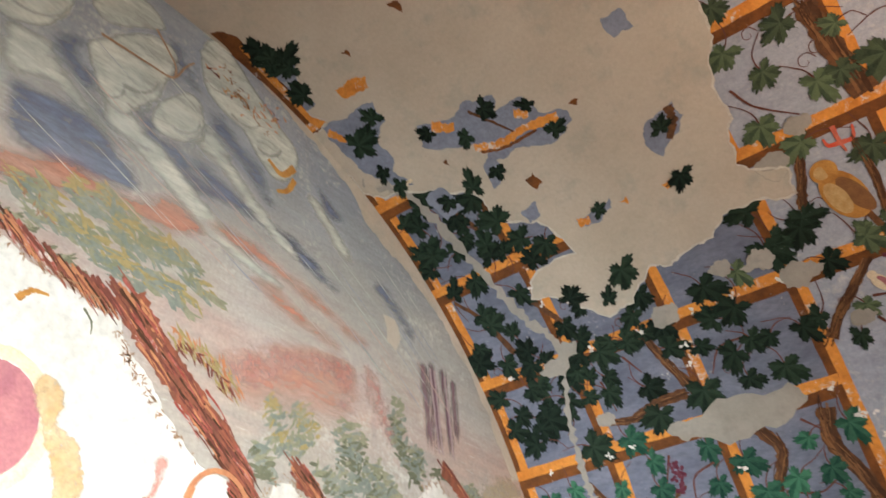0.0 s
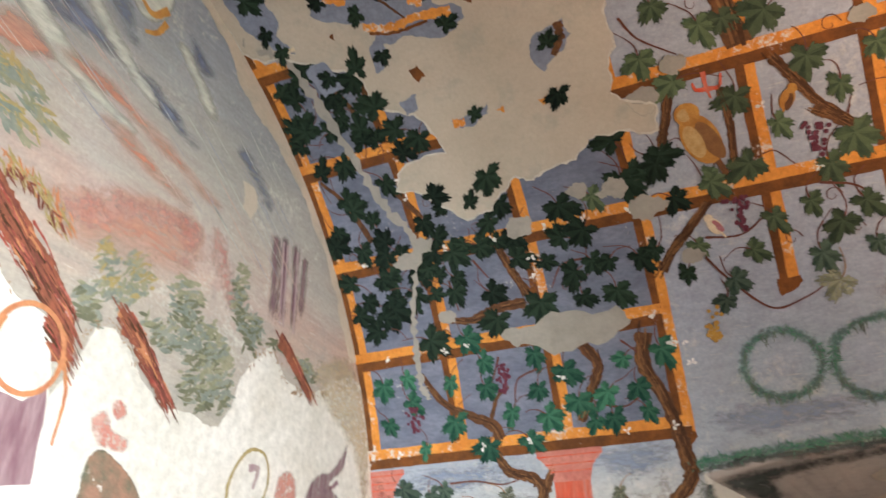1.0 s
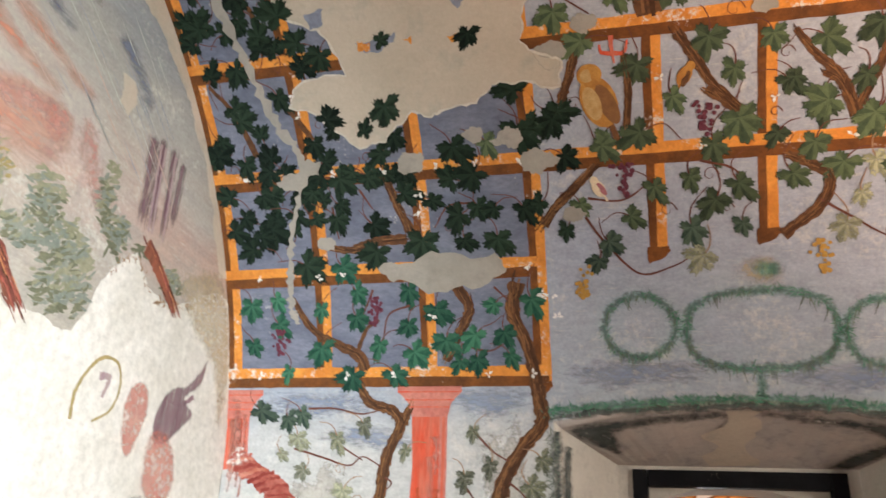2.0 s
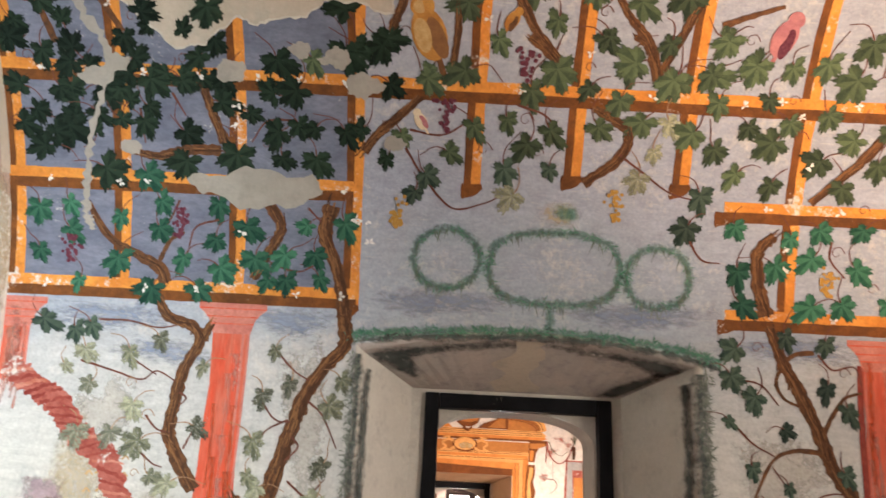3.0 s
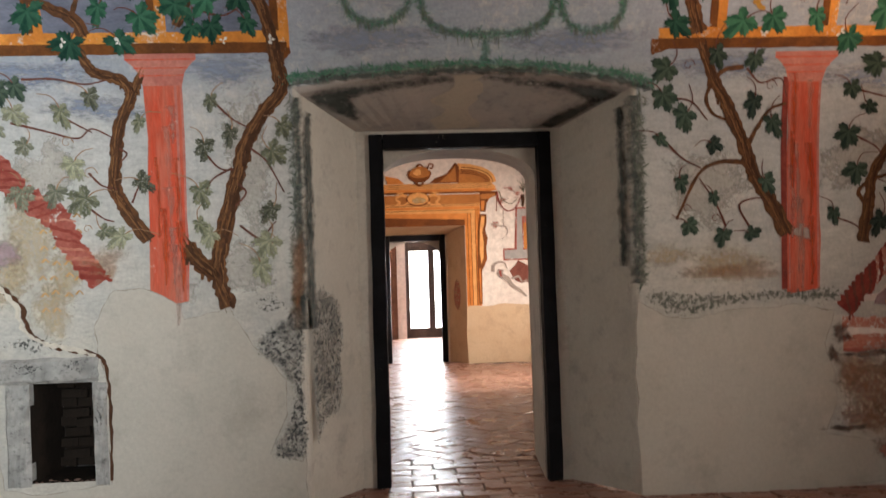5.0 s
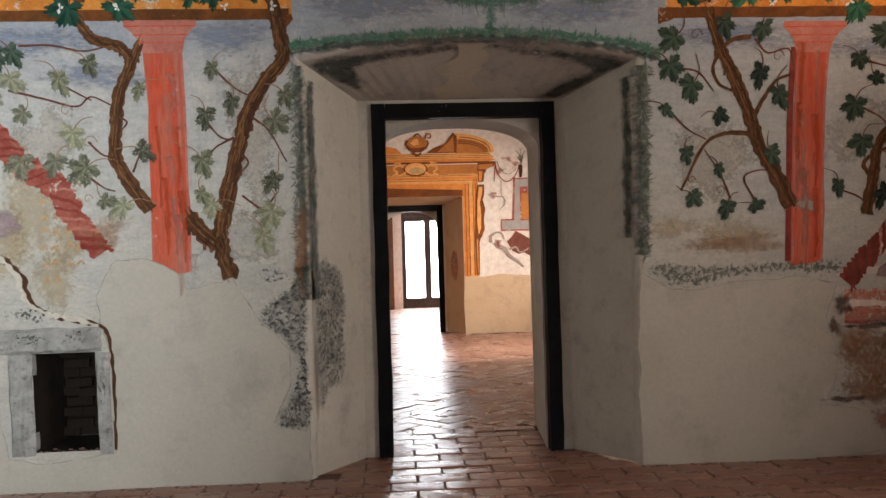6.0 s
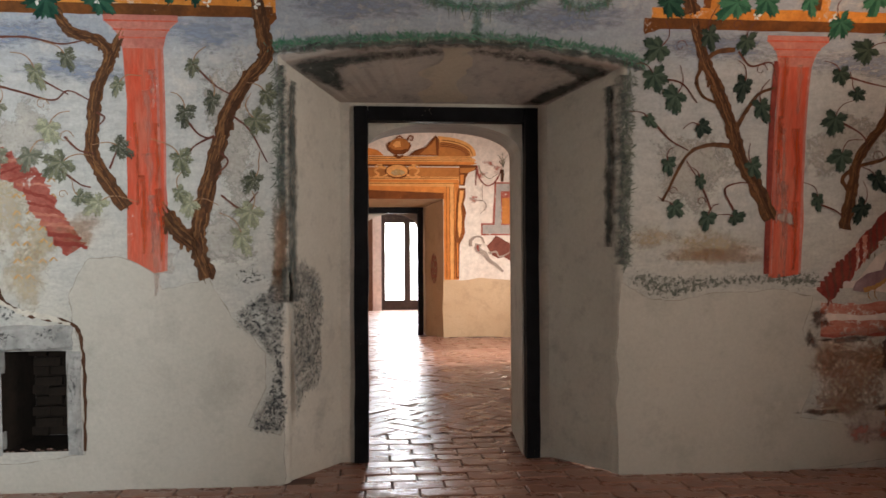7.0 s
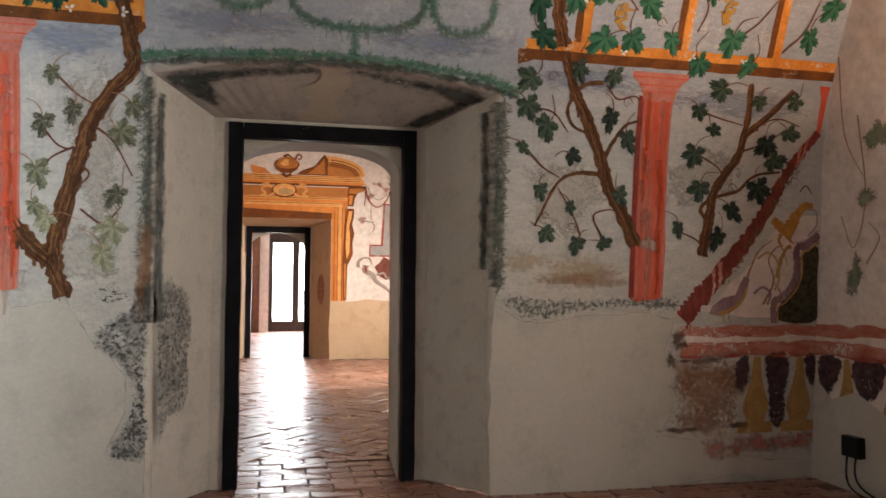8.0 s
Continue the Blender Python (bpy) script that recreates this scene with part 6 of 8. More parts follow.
stroke(bm, on_vault, [(u - 0.03, v + 0.012) for u, v in CRACK[:6]], 0.03, 0.0056, 0.02, 0.8, n=6)
part("crack_lip", bm, "flake_rim", lower)
stains = thing("wall_stains", "sooty grey-black stains on old wall paint", "stain")
SOOTY = [(-0.42, 0.86), (-0.27, 1.0), (-0.12, 1.08), (-0.115, 0.6), (-0.115, 0.24), (-0.18, 0.22), (-0.31, 0.22), (-0.31, 0.32), (-0.22, 0.46), (-0.20, 0.60), (-0.28, 0.74)]
field(stains, "soot_wash", "soot_wash", on_vault, SOOTY, 0.0030, 0.03)
field(stains, "soot_patch", "soot", on_vault, SOOTY, 0.0034, 0.035, "dense black speckle of soot on old paint")
field(stains, "soot_patch", "soot", on_vault, [(-0.19, 0.62), (-0.115, 0.62), (-0.115, 0.24), (-0.30, 0.23), (-0.24, 0.42)], 0.0037, 0.03)
spots_of(stains, "soot_patch", "soot", on_vault, [(-0.30, 1.10, 0.15, 0.06, 0), (-1.95, 0.95, 0.10, 0.12, 0), (-1.62, 0.92, 0.22, 0.06, 0)], 0.0040, 0.4)
spots_of(stains, "soot_patch", "soot", on_vault, [(-1.62, 0.79, 0.14, 0.05, 0), (-1.38, 0.80, 0.12, 0.05, 0), (-1.25, 0.5, 0.03, 0.14, 0)], 0.036, 0.4, 33)
for shade, h in (("soot_wash", 0.0026), ("soot", 0.0031)):
    field(stains, "soot_patch", shade, on_jamb(-1), [(0.08, 1.12), (0.45, 1.16), (0.62, 1.05), (0.66, 0.86), (0.60, 0.74), (0.62, 0.56), (0.55, 0.44), (0.30, 0.40), (0.08, 0.32)], h, 0.05)
field(stains, "moss_patch", "moss_speck", on_vault, [(1.84, 1.12), (2.15, 1.09), (2.6, 1.10), (2.95, 1.10), (2.93, 1.0), (2.6, 1.02), (2.35, 1.0), (2.1, 0.955), (1.95, 0.965), (1.84, 1.03)], 0.0031, 0.03, "greenish speckled stain along the plaster edge")
spots_of(stains, "ochre_wash", "ochre_thin", on_vault, [(-1.6, 1.5, 0.2, 0.3, 0), (-1.4, 1.3, 0.14, 0.2, 0), (-1.75, 1.3, 0.16, 0.25, 0), (-1.5, 1.1, 0.15, 0.16, 0)], 0.0014, 0.4, 70)
spots_of(stains, "violet_wash", "violet_soft", on_vault, [(-1.76, 1.42, 0.12, 0.10, 0)], 0.003, 0.3, 81)
spots_of(stains, "ochre_wash", "ochre_thin", on_vault, [(2.3, 1.25, 0.3, 0.10, 0), (1.95, 1.3, 0.16, 0.08, 0)], 0.0014, 0.3, 82)

spots_of(stains, "blue_wash", "blue_thin", on_vault, [(-1.55, 2.38, 0.4, 0.10, 0), (-0.5, 2.40, 0.28, 0.09, 0), (-1.2, 2.2, 0.3, 0.08, 0), (2.3, 2.38, 0.4, 0.10, 0), (3.3, 2.3, 0.5, 0.12, 0), (0.3, 2.55, 0.4, 0.10, 0), (1.4, 2.52, 0.4, 0.10, 0)], 0.0011, 0.3, 400)
spots_of(stains, "pale_wash", "fade", on_vault, [(-0.83, 1.16, 0.13, 0.12, 0), (-0.4, 1.9, 0.16, 0.4, 0), (-1.5, 1.85, 0.2, 0.2, 0), (2.2, 1.7, 0.3, 0.2, 0), (3.1, 1.85, 0.25, 0.2, 0), (-0.45, 1.3, 0.2, 0.14, 0), (2.75, 1.42, 0.06, 0.06, 0)], 0.0012, 0.4, 430)
spots_of(stains, "rust_wash", "rust_thin", on_vault, [(2.35, 1.2, 0.3, 0.07, 0), (-1.2, 1.35, 0.14, 0.1, 0), (-0.15, 1.25, 0.05, 0.3, 0)], 0.0036, 0.4, 460)
bm = bmesh.new()
rng = random.Random(61)
for k in range(26):
    u, v = -1.52 + 0.06 * (k % 4) + rng.uniform(-0.015, 0.015), 1.62 - 0.085 * (k // 4) + rng.uniform(-0.012, 0.012)
    stroke(bm, on_vault, [(u - 0.02, v - 0.008), (u, v + 0.012), (u + 0.02, v - 0.008)], 0.010, 0.0032, 0.006, 0.4, n=3)
tagged(part("ochre_mark", bm, "ochre_plain", stains), kind="stuff")

baluster_wall = thing("balustrade_mural", "painted red balustrade with ochre balusters, half worn away", "mural")
bm = bmesh.new()
fill(bm, on_vault, ragged([(2.92, 1.0), (XE, 1.0), (XE, 1.62), (3.75, 1.62), (3.62, 1.52), (3.45, 1.3), (3.2, 1.05)][::1], 0.06, 2), 0.0016)
part("white_ground", bm, "white2", baluster_wall)
for lo, hi, shade, h in ((0.72, 0.92, "red_band", 0.0030), (0.815, 0.85, "white2", 0.0038), (0.72, 0.735, "red_worn", 0.0040)):
    for S, a, b in ((on_vault, 2.98, XE), (on_east, 4.74, 3.2)):
        bm = bmesh.new()
        fill(bm, S, ragged([(a + (b - a) * s, z + (0.012 if z > lo else -0.008) * math.sin(17 * s)) for z, q in ((lo, (0, 0.2, 0.4, 0.6, 0.8, 1)), (hi, (1, 0.8, 0.6, 0.4, 0.2, 0))) for s in q], 0.06, 3, random.Random(int(lo * 100))), h)
        part("rail_band", bm, shade, baluster_wall)
spots_of(baluster_wall, "pale_wash", "rust_thin", on_vault, [(3.2, 0.5, 0.26, 0.16, 0), (3.05, 0.62, 0.16, 0.1, 0), (3.15, 0.32, 0.2, 0.1, 0), (3.25, 0.6, 0.2, 0.06, 0)], 0.0032, 0.4, 90)
spots_of(baluster_wall, "dark_fleck", "umber_soft", on_vault, [(2.97, 0.82, 0.08, 0.06, 0), (3.15, 0.70, 0.2, 0.022, 0), (2.92, 0.70, 0.04, 0.06, 0), (3.0, 0.27, 0.14, 0.025, 0), (3.4, 0.29, 0.06, 0.03, 0)], 0.0048, 0.4, 95)
field(baluster_wall, "scuffed_paint", "rubble", on_vault, [(2.93, 0.62), (3.15, 0.70), (3.40, 0.69), (3.40, 0.45), (3.38, 0.26), (3.1, 0.24), (2.93, 0.30), (2.97, 0.45)], 0.0030, 0.04, "scuffed remains of pink paint")
for S, pts in ((on_vault, [(3.38, 0.70), (3.46, 0.70), (3.45, 0.54), (3.38, 0.53)]), (on_vault, [(3.58, 0.72), (3.75, 0.72), (3.73, 0.50), (3.72, 0.30), (3.63, 0.29), (3.61, 0.50)]), (on_vault, [(3.86, 0.71), (3.945, 0.71), (3.945, 0.53), (3.90, 0.55)]),
               (on_east, [(4.72, 0.71), (4.52, 0.71), (4.56, 0.58), (4.68, 0.46)]), (on_east, [(4.42, 0.71), (4.18, 0.72), (4.20, 0.58), (4.31, 0.48), (4.40, 0.54)]), (on_east, [(4.06, 0.71), (3.84, 0.71), (3.88, 0.55), (4.02, 0.52)])):
    field(baluster_wall, "dark_gap", "dark_gap", S, pts, 0.0036, 0.02)
for S, us in ((on_vault, (3.52, 3.83)), (on_east, (4.47, 4.11))):
    for u in us:
        right = [(0.022, 0.72), (0.03, 0.66), (0.035, 0.60), (0.055, 0.52), (0.085, 0.44), (0.09, 0.38), (0.07, 0.33), (0.06, 0.31), (0.125, 0.30), (0.125, 0.235)]
        bm = bmesh.new()
        fill(bm, S, [(u - x, v) for x, v in right] + [(u + x, v) for x, v in right[::-1]], 0.0046)
        baluster = part("baluster", bm, "ochre_worn", baluster_wall, "ochre painted baluster")
        if S is on_east:
            continue
        bm = bmesh.new()
        stroke(bm, S, [(u - 0.008, 0.70), (u - 0.018, 0.56), (u - 0.045, 0.44), (u - 0.03, 0.34)], 0.016, 0.0052, 0.03, 0.5)
        part("highlight", bm, "ochre_plain", baluster)
spots_of(baluster_wall, "base_wash", "red_soft", on_vault, [(3.25 + 0.16 * k, 0.14 + 0.01 * k, 0.14, 0.07, 0) for k in range(5)], 0.0034, 0.3, 120)
field(baluster_wall, "dark_panel", "mottle", on_vault, [(3.665, 0.95), (3.67, 1.05), (3.76, 1.14), (3.82, 1.26), (3.83, 1.38), (3.935, 1.42), (3.94, 1.2), (3.94, 0.95)], 0.0026, 0.012, "dark mottled panel behind the scroll")
for k, (pts, w, h, shade) in enumerate((([(3.94, 1.50), (3.85, 1.43), (3.785, 1.41), (3.79, 1.27), (3.755, 1.17), (3.685, 1.095), (3.63, 1.06), (3.63, 0.93)], 0.055, 0.0036, "mauve"), ([(3.945, 1.455), (3.86, 1.395), (3.82, 1.38), (3.825, 1.25), (3.785, 1.145), (3.71, 1.065), (3.66, 1.03), (3.66, 0.93)], 0.014, 0.0040, "ochre_plain"),
                         ([(3.93, 1.53), (3.85, 1.465), (3.76, 1.445)], 0.010, 0.0040, "mauve_pale"), ([(3.79, 1.77), (3.83, 1.81), (3.88, 1.76)], 0.010, 0.0040, "umber_plain"), ([(3.86, 1.49), (3.92, 1.56), (3.91, 1.65), (3.85, 1.66)], 0.014, 0.0040, "mauve_pale"), ([(3.64, 1.22), (3.67, 1.34), (3.71, 1.41), (3.74, 1.42)], 0.03, 0.0038, "ochre_worn"),
                         ([(3.50, 1.34), (3.57, 1.38), (3.64, 1.33), (3.66, 1.22), (3.63, 1.14)], 0.014, 0.0039, "ochre_worn"), ([(3.48, 1.12), (3.54, 1.16), (3.60, 1.12), (3.58, 1.05)], 0.018, 0.0039, "mauve"))):
    bm = bmesh.new()
    stroke(bm, on_vault, pts, w, h + 0.00006 * k, w * 0.8, 0.22)
    part("scroll", bm, shade, baluster_wall)
bm = bmesh.new()
fill(bm, on_vault, [(3.17, 0.99), (3.19, 1.04), (3.26, 1.09), (3.35, 1.11), (3.38, 1.18), (3.41, 1.23), (3.45, 1.21), (3.42, 1.11), (3.38, 1.04), (3.30, 1.0), (3.24, 0.98)], 0.0042)
fowl = part("painted_bird", bm, "mauve", baluster_wall, "violet painted long-necked bird")
for name, shade, pts, w in (("belly", "ochre_plain", [(3.24, 0.99), (3.33, 1.02), (3.40, 1.08), (3.43, 1.16)], 0.03), ("leg", "ochre_worn", [(3.27, 0.99), (3.27, 0.955), (3.29, 0.93)], 0.008), ("leg", "ochre_worn", [(3.31, 1.0), (3.31, 0.96), (3.33, 0.93)], 0.008)):
    bm = bmesh.new()
    stroke(bm, on_vault, pts, w, 0.0048, w * 0.5, 0.25)
    part(name, bm, shade, fowl)
bm = bmesh.new()
for pts, w, e in (([(3.89, 1.68), (3.83, 1.68), (3.78, 1.63), (3.73, 1.55), (3.68, 1.49)], 0.035, 0.10), ([(3.60, 1.59), (3.65, 1.55), (3.70, 1.52)], 0.05, 0.08), ([(3.66, 1.50), (3.65, 1.45), (3.68, 1.42)], 0.03, 0.012), ([(3.73, 1.50), (3.73, 1.46), (3.76, 1.44)], 0.03, 0.012)):
    stroke(bm, on_vault, pts, w, 0.0042, e, 0.25)
part("painted_animal", bm, "owl", baluster_wall, "ochre painted beast")
for k in range(4):
    bm = bmesh.new()
    blades(bm, on_vault, [(3.28 + 0.13 * k, 1.20 + 0.2 * k), (3.34 + 0.13 * k, 1.27 + 0.2 * k), (3.40 + 0.12 * k, 1.34 + 0.19 * k)], 0.03, 0.0046, random.Random(90 + k), 26, -0.2, 0.12)
    tagged(part("painted_sprig", bm, "bush_dark", baluster_wall, "dark sprigs along the twisted column"), kind="stuff")
bm = bmesh.new()
for pts in ([(3.55, 1.05), (3.62, 1.2), (3.58, 1.34), (3.66, 1.42), (3.72, 1.3)], [(3.42, 1.2), (3.5, 1.38), (3.6, 1.46)], [(3.6, 1.02), (3.68, 1.1), (3.62, 1.2)]):
    stroke(bm, on_vault, pts, 0.016, 0.004, 0.006, 0.3)
for pts in ([(4.5, 2.6), (4.46, 2.1), (4.3, 1.8)], [(4.35, 2.2), (4.3, 1.7), (4.4, 1.4), (4.5, 1.6)], [(4.3, 1.3), (4.2, 1.45), (4.28, 1.55)]):
    stroke(bm, on_east, pts, 0.012, 0.003, 0.006, 0.3)
part("scrollwork", bm, "tendril_pale", baluster_wall)
spots_of(baluster_wall, "faded_leafage", "bush_green", on_east, [(4.40, 1.22, 0.07, 0.12, 0), (4.3, 1.7, 0.07, 0.06, 0), (4.2, 2.05, 0.1, 0.1, 0)], 0.003, 0.4, 140)
bm = bmesh.new()
fill(bm, on_east, [(4.8, 0.62), (4.6, 0.46), (4.4, 0.53), (4.15, 0.42), (3.6, 0.44), (3.6, FLOOR), (4.8, FLOOR)], 0.0052, 0)
part("plaster_field", bm, "plaster_low", lower)

# socket with its lead on the end wall
socket = thing("wall_socket", "black plastic power box on the wall", "socket")
bm = bmesh.new()
box(bm, (XE - 0.06, 4.33, 0.145), (XE - 0.001, 4.47, 0.27), 0.010)
part("box", bm, "plastic", socket)
for k, pts in enumerate(([(XE - 0.04, 4.44, 0.15), (XE - 0.05, 4.45, 0.02), (XE - 0.09, 4.38, -0.05), (XE - 0.10, 4.15, -0.06), (XE - 0.08, 3.7, -0.06)], [(XE - 0.03, 4.38, 0.15), (XE - 0.04, 4.40, 0.03), (XE - 0.07, 4.30, -0.05), (XE - 0.06, 4.0, -0.06), (XE - 0.1, 3.6, -0.06)])):
    cu = bpy.data.curves.new("lead", "CURVE")
    cu.dimensions, cu.bevel_depth, cu.bevel_resolution = "3D", 0.006, 3
    sp = cu.splines.new("NURBS")
    sp.points.add(len(pts) - 1)
    for q, p in zip(sp.points, pts):
        q.co = (*p, 1)
    sp.use_endpoint_u, sp.order_u = True, 4
    cu.materials.append(M["plastic"])
    ob = new("lead", cu)
    ob.parent = socket

# ---- the end wall landscape ----
scape = thing("landscape_mural", "faded evening landscape with clouds, trees and ruins", "mural")


def rays(name, shade, lines, h, label=""):
    """Brushed bands of sky, each with edges that fade."""
    for k, (pts, w0, w1) in enumerate(lines):
        bm = bmesh.new()
        stroke(bm, on_west, pts, w0 * 2.1, h + 0.00012 * k, w1 * 2.4, 0.10, soft=True, n=9, seed=31 + k)
        bm.verts.ensure_lookup_table()
        lay, rows = bm.verts.layers.float["mask"], len(bm.verts) // 5
        for i, q in enumerate(bm.verts):
            q[lay] *= min(1.0, (i // 5) / (0.10 * rows), (rows - 1 - i // 5) / (0.18 * rows))
        part(name, bm, shade, scape, label)


def dabs(name, mats, clumps, h, seed, lean=(-0.35, 1.0), size=(0.05, 0.014), dense=900, label=""):
    """A painted crown: many short brush marks laid over each other in clumps."""
    rng = random.Random(seed)
    lean = math.atan2(lean[0], lean[1])
    for y, z, ry, rz, turn in clumps:
        bm = bmesh.new()
        ca, sa = math.cos(radians(turn)), math.sin(radians(turn))
        for k in range(int(dense * math.pi * ry * rz)):
            r, a = rng.uniform(0, 1) ** 0.6 * rng.uniform(0.75, 1.18), rng.uniform(0, 2 * math.pi)
            p, q = ry * r * math.cos(a), rz * r * math.sin(a)
            c = Vector((y + ca * p - sa * q, z + sa * p + ca * q))
            t = lean + rng.gauss(0, 0.45)
            d, n = Vector((math.cos(t), math.sin(t))), Vector((-math.sin(t), math.cos(t)))
            l, w, up = size[0] * rng.uniform(0.5, 1.3), size[1] * rng.uniform(0.5, 1.3), h + rng.uniform(0, 0.0006)
            ring = [c - d * l, c - d * l * 0.4 + n * w, c + d * l * 0.5 + n * w * 0.8, c + d * l, c + d * l * 0.4 - n * w, c - d * l * 0.5 - n * w * 0.7]
            f = bm.faces.new([bm.verts.new(on_west(e.x, e.y, up)) for e in ring])
            high = q / rz + rng.gauss(0, 0.55)
            f.material_index = 0 if high > 0.45 else 1 if high > -0.35 else 2
        part(name, bm, mats, scape, label)


# sky: slate blue between pale billows and streams of cloud that run down to the horizon
for k, pts in enumerate(([(0.96, 4.07), (1.07, 4.18), (1.11, 4.07), (1.17, 4.03), (1.21, 3.92), (1.32, 3.84), (1.42, 3.75), (1.35, 3.76), (1.21, 3.86), (1.1, 3.94)], [(0.88, 3.74), (0.99, 3.78), (1.1, 3.82), (1.23, 3.8), (1.38, 3.72), (1.49, 3.63), (1.47, 3.55), (1.26, 3.5), (0.96, 3.48)],
                         [(1.39, 3.97), (1.44, 3.99), (1.52, 3.95), (1.62, 3.95), (1.71, 3.88), (1.85, 3.77), (1.74, 3.75), (1.61, 3.8), (1.49, 3.83)], [(1.73, 4.2), (1.8, 4.29), (1.88, 4.25), (2.02, 4.17), (2.13, 4.11), (2.2, 3.94), (2.11, 3.95), (1.98, 4.04), (1.86, 4.11)],
                         [(1.68, 3.9), (1.78, 3.94), (1.91, 3.91), (2.07, 3.87), (2.25, 3.84), (2.54, 3.76), (2.45, 3.69), (2.21, 3.75), (1.99, 3.78), (1.84, 3.78)], [(2.44, 4.33), (2.52, 4.28), (2.61, 4.22), (2.72, 4.15), (2.61, 4.09), (2.52, 4.15)], [(1.42, 4.56), (1.52, 4.57), (1.59, 4.45), (1.69, 4.35), (1.64, 4.32), (1.56, 4.37), (1.49, 4.41)],
                         [(3.0, 3.92), (3.13, 3.85), (3.32, 3.71), (3.27, 3.63), (3.1, 3.73), (2.96, 3.83)], [(2.11, 3.84), (2.23, 3.85), (2.44, 3.79), (2.69, 3.68), (2.61, 3.64), (2.37, 3.71)], [(0.3, 4.2), (0.6, 4.1), (0.8, 3.9), (0.7, 3.75), (0.3, 3.85)])):
    field(scape, "blue_sky", "blue", on_west, pts, 0.0006 + 0.0001 * k, 0.05)
for k, pts in enumerate(([(0.79, 3.99), (0.96, 4.06), (1.02, 3.99), (1.14, 3.9), (1.23, 3.83), (1.35, 3.77), (1.29, 3.75), (1.15, 3.8), (1.02, 3.83), (0.86, 3.77)], [(1.21, 3.97), (1.29, 3.95), (1.4, 3.95), (1.45, 3.9), (1.56, 3.88), (1.66, 3.81), (1.8, 3.73), (2.02, 3.61), (2.32, 3.52), (2.22, 3.46), (1.94, 3.52), (1.75, 3.58), (1.58, 3.68), (1.39, 3.77), (1.27, 3.83)],
                         [(1.73, 4.17), (1.8, 4.16), (1.89, 4.11), (1.97, 4.02), (2.15, 3.89), (2.4, 3.74), (2.33, 3.69), (2.1, 3.79), (1.96, 3.88), (1.84, 3.96), (1.70, 3.98)], [(2.39, 4.2), (2.5, 4.18), (2.66, 4.06), (2.79, 3.92), (2.68, 3.9), (2.53, 4.02), (2.42, 4.12)])):
    field(scape, "cloud_stream", "cloud", on_west, pts, 0.0019 + 0.0001 * k, 0.045)
# billows: pale rounded masses, modelled by grey shades along their lower sides
for k, pts in enumerate(([(1.10, 4.16), (1.18, 4.30), (1.29, 4.44), (1.42, 4.52), (1.52, 4.46), (1.50, 4.30), (1.48, 4.14), (1.39, 3.98), (1.34, 3.91), (1.26, 3.92), (1.18, 4.0)], [(1.45, 4.03), (1.50, 4.16), (1.58, 4.28), (1.66, 4.29), (1.72, 4.22), (1.72, 4.09), (1.66, 3.98), (1.56, 3.94), (1.49, 3.95)],
                         [(1.61, 4.62), (1.69, 4.79), (1.84, 4.74), (2.0, 4.62), (2.18, 4.51), (2.32, 4.40), (2.30, 4.2), (2.19, 4.12), (2.07, 4.17), (1.94, 4.29), (1.81, 4.32), (1.69, 4.4)], [(0.55, 4.1), (0.6, 4.45), (0.85, 4.55), (1.0, 4.35), (0.94, 4.12), (0.78, 4.02)], [(1.05, 4.42), (1.12, 4.60), (1.3, 4.68), (1.42, 4.58), (1.3, 4.46), (1.16, 4.36)])):
    field(scape, "billow", "cloud", on_west, pts, 0.0027 + 0.0001 * k, 0.024)
for k, (y, z, r, a0, a1) in enumerate(((1.30, 4.22, 0.15, -100, 20), (1.22, 4.04, 0.09, -120, 30), (1.36, 4.06, 0.08, -120, 40), (1.40, 4.36, 0.12, -60, 60), (1.58, 4.14, 0.12, -110, 30), (1.66, 4.08, 0.07, -100, 60), (1.74, 4.56, 0.13, -130, 0), (1.92, 4.46, 0.13, -130, 0), (2.08, 4.36, 0.12, -120, 10), (0.8, 4.3, 0.18, -110, 10))):
    arc = [(y + r * math.cos(radians(a0 + (a1 - a0) * i / 4)), z + r * math.sin(radians(a0 + (a1 - a0) * i / 4))) for i in range(5)]
    rays("billow_shade", "cloud_shade", [(arc, 0.022, 0.012)], 0.0034 + 0.0001 * k)
# dry brush marks that follow the flow of the clouds towards the horizon
flow = random.Random(66)
for shade, count in (("cloud_hair", 30), ("blue_hair", 22), ("blush_hair", 20)):
    bm = bmesh.new()
    for k in range(count):
        y = flow.uniform(1.0, 3.5)
        top, low = (4.0 if shade == "blush_hair" else 4.45) - 0.25 * max(0.0, y - 1.2), 3.4 - 0.1 * (y - 2)
        z, far, drop = flow.uniform(low, top), flow.uniform(0.06, 0.22), 0.42 + 0.25 * max(0.0, y - 2.2)
        w = flow.uniform(0.003, 0.009)
        ends = (y - far, z + 1.1 * far * drop), (y, z), (y + far, z - far * drop)
        stroke(bm, on_west, [ends[1], ((ends[0][0] + y) / 2, (ends[0][1] + z) / 2), ends[0]], w, 0.0054, 0.001, 0.3, n=4)
        stroke(bm, on_west, [ends[1], ((ends[2][0] + y) / 2, (ends[2][1] + z) / 2), ends[2]], w, 0.0054, 0.001, 0.3, n=4)
    tagged(part("brush_streak", bm, shade, scape), kind="stuff")
bm = bmesh.new()
rng = random.Random(52)
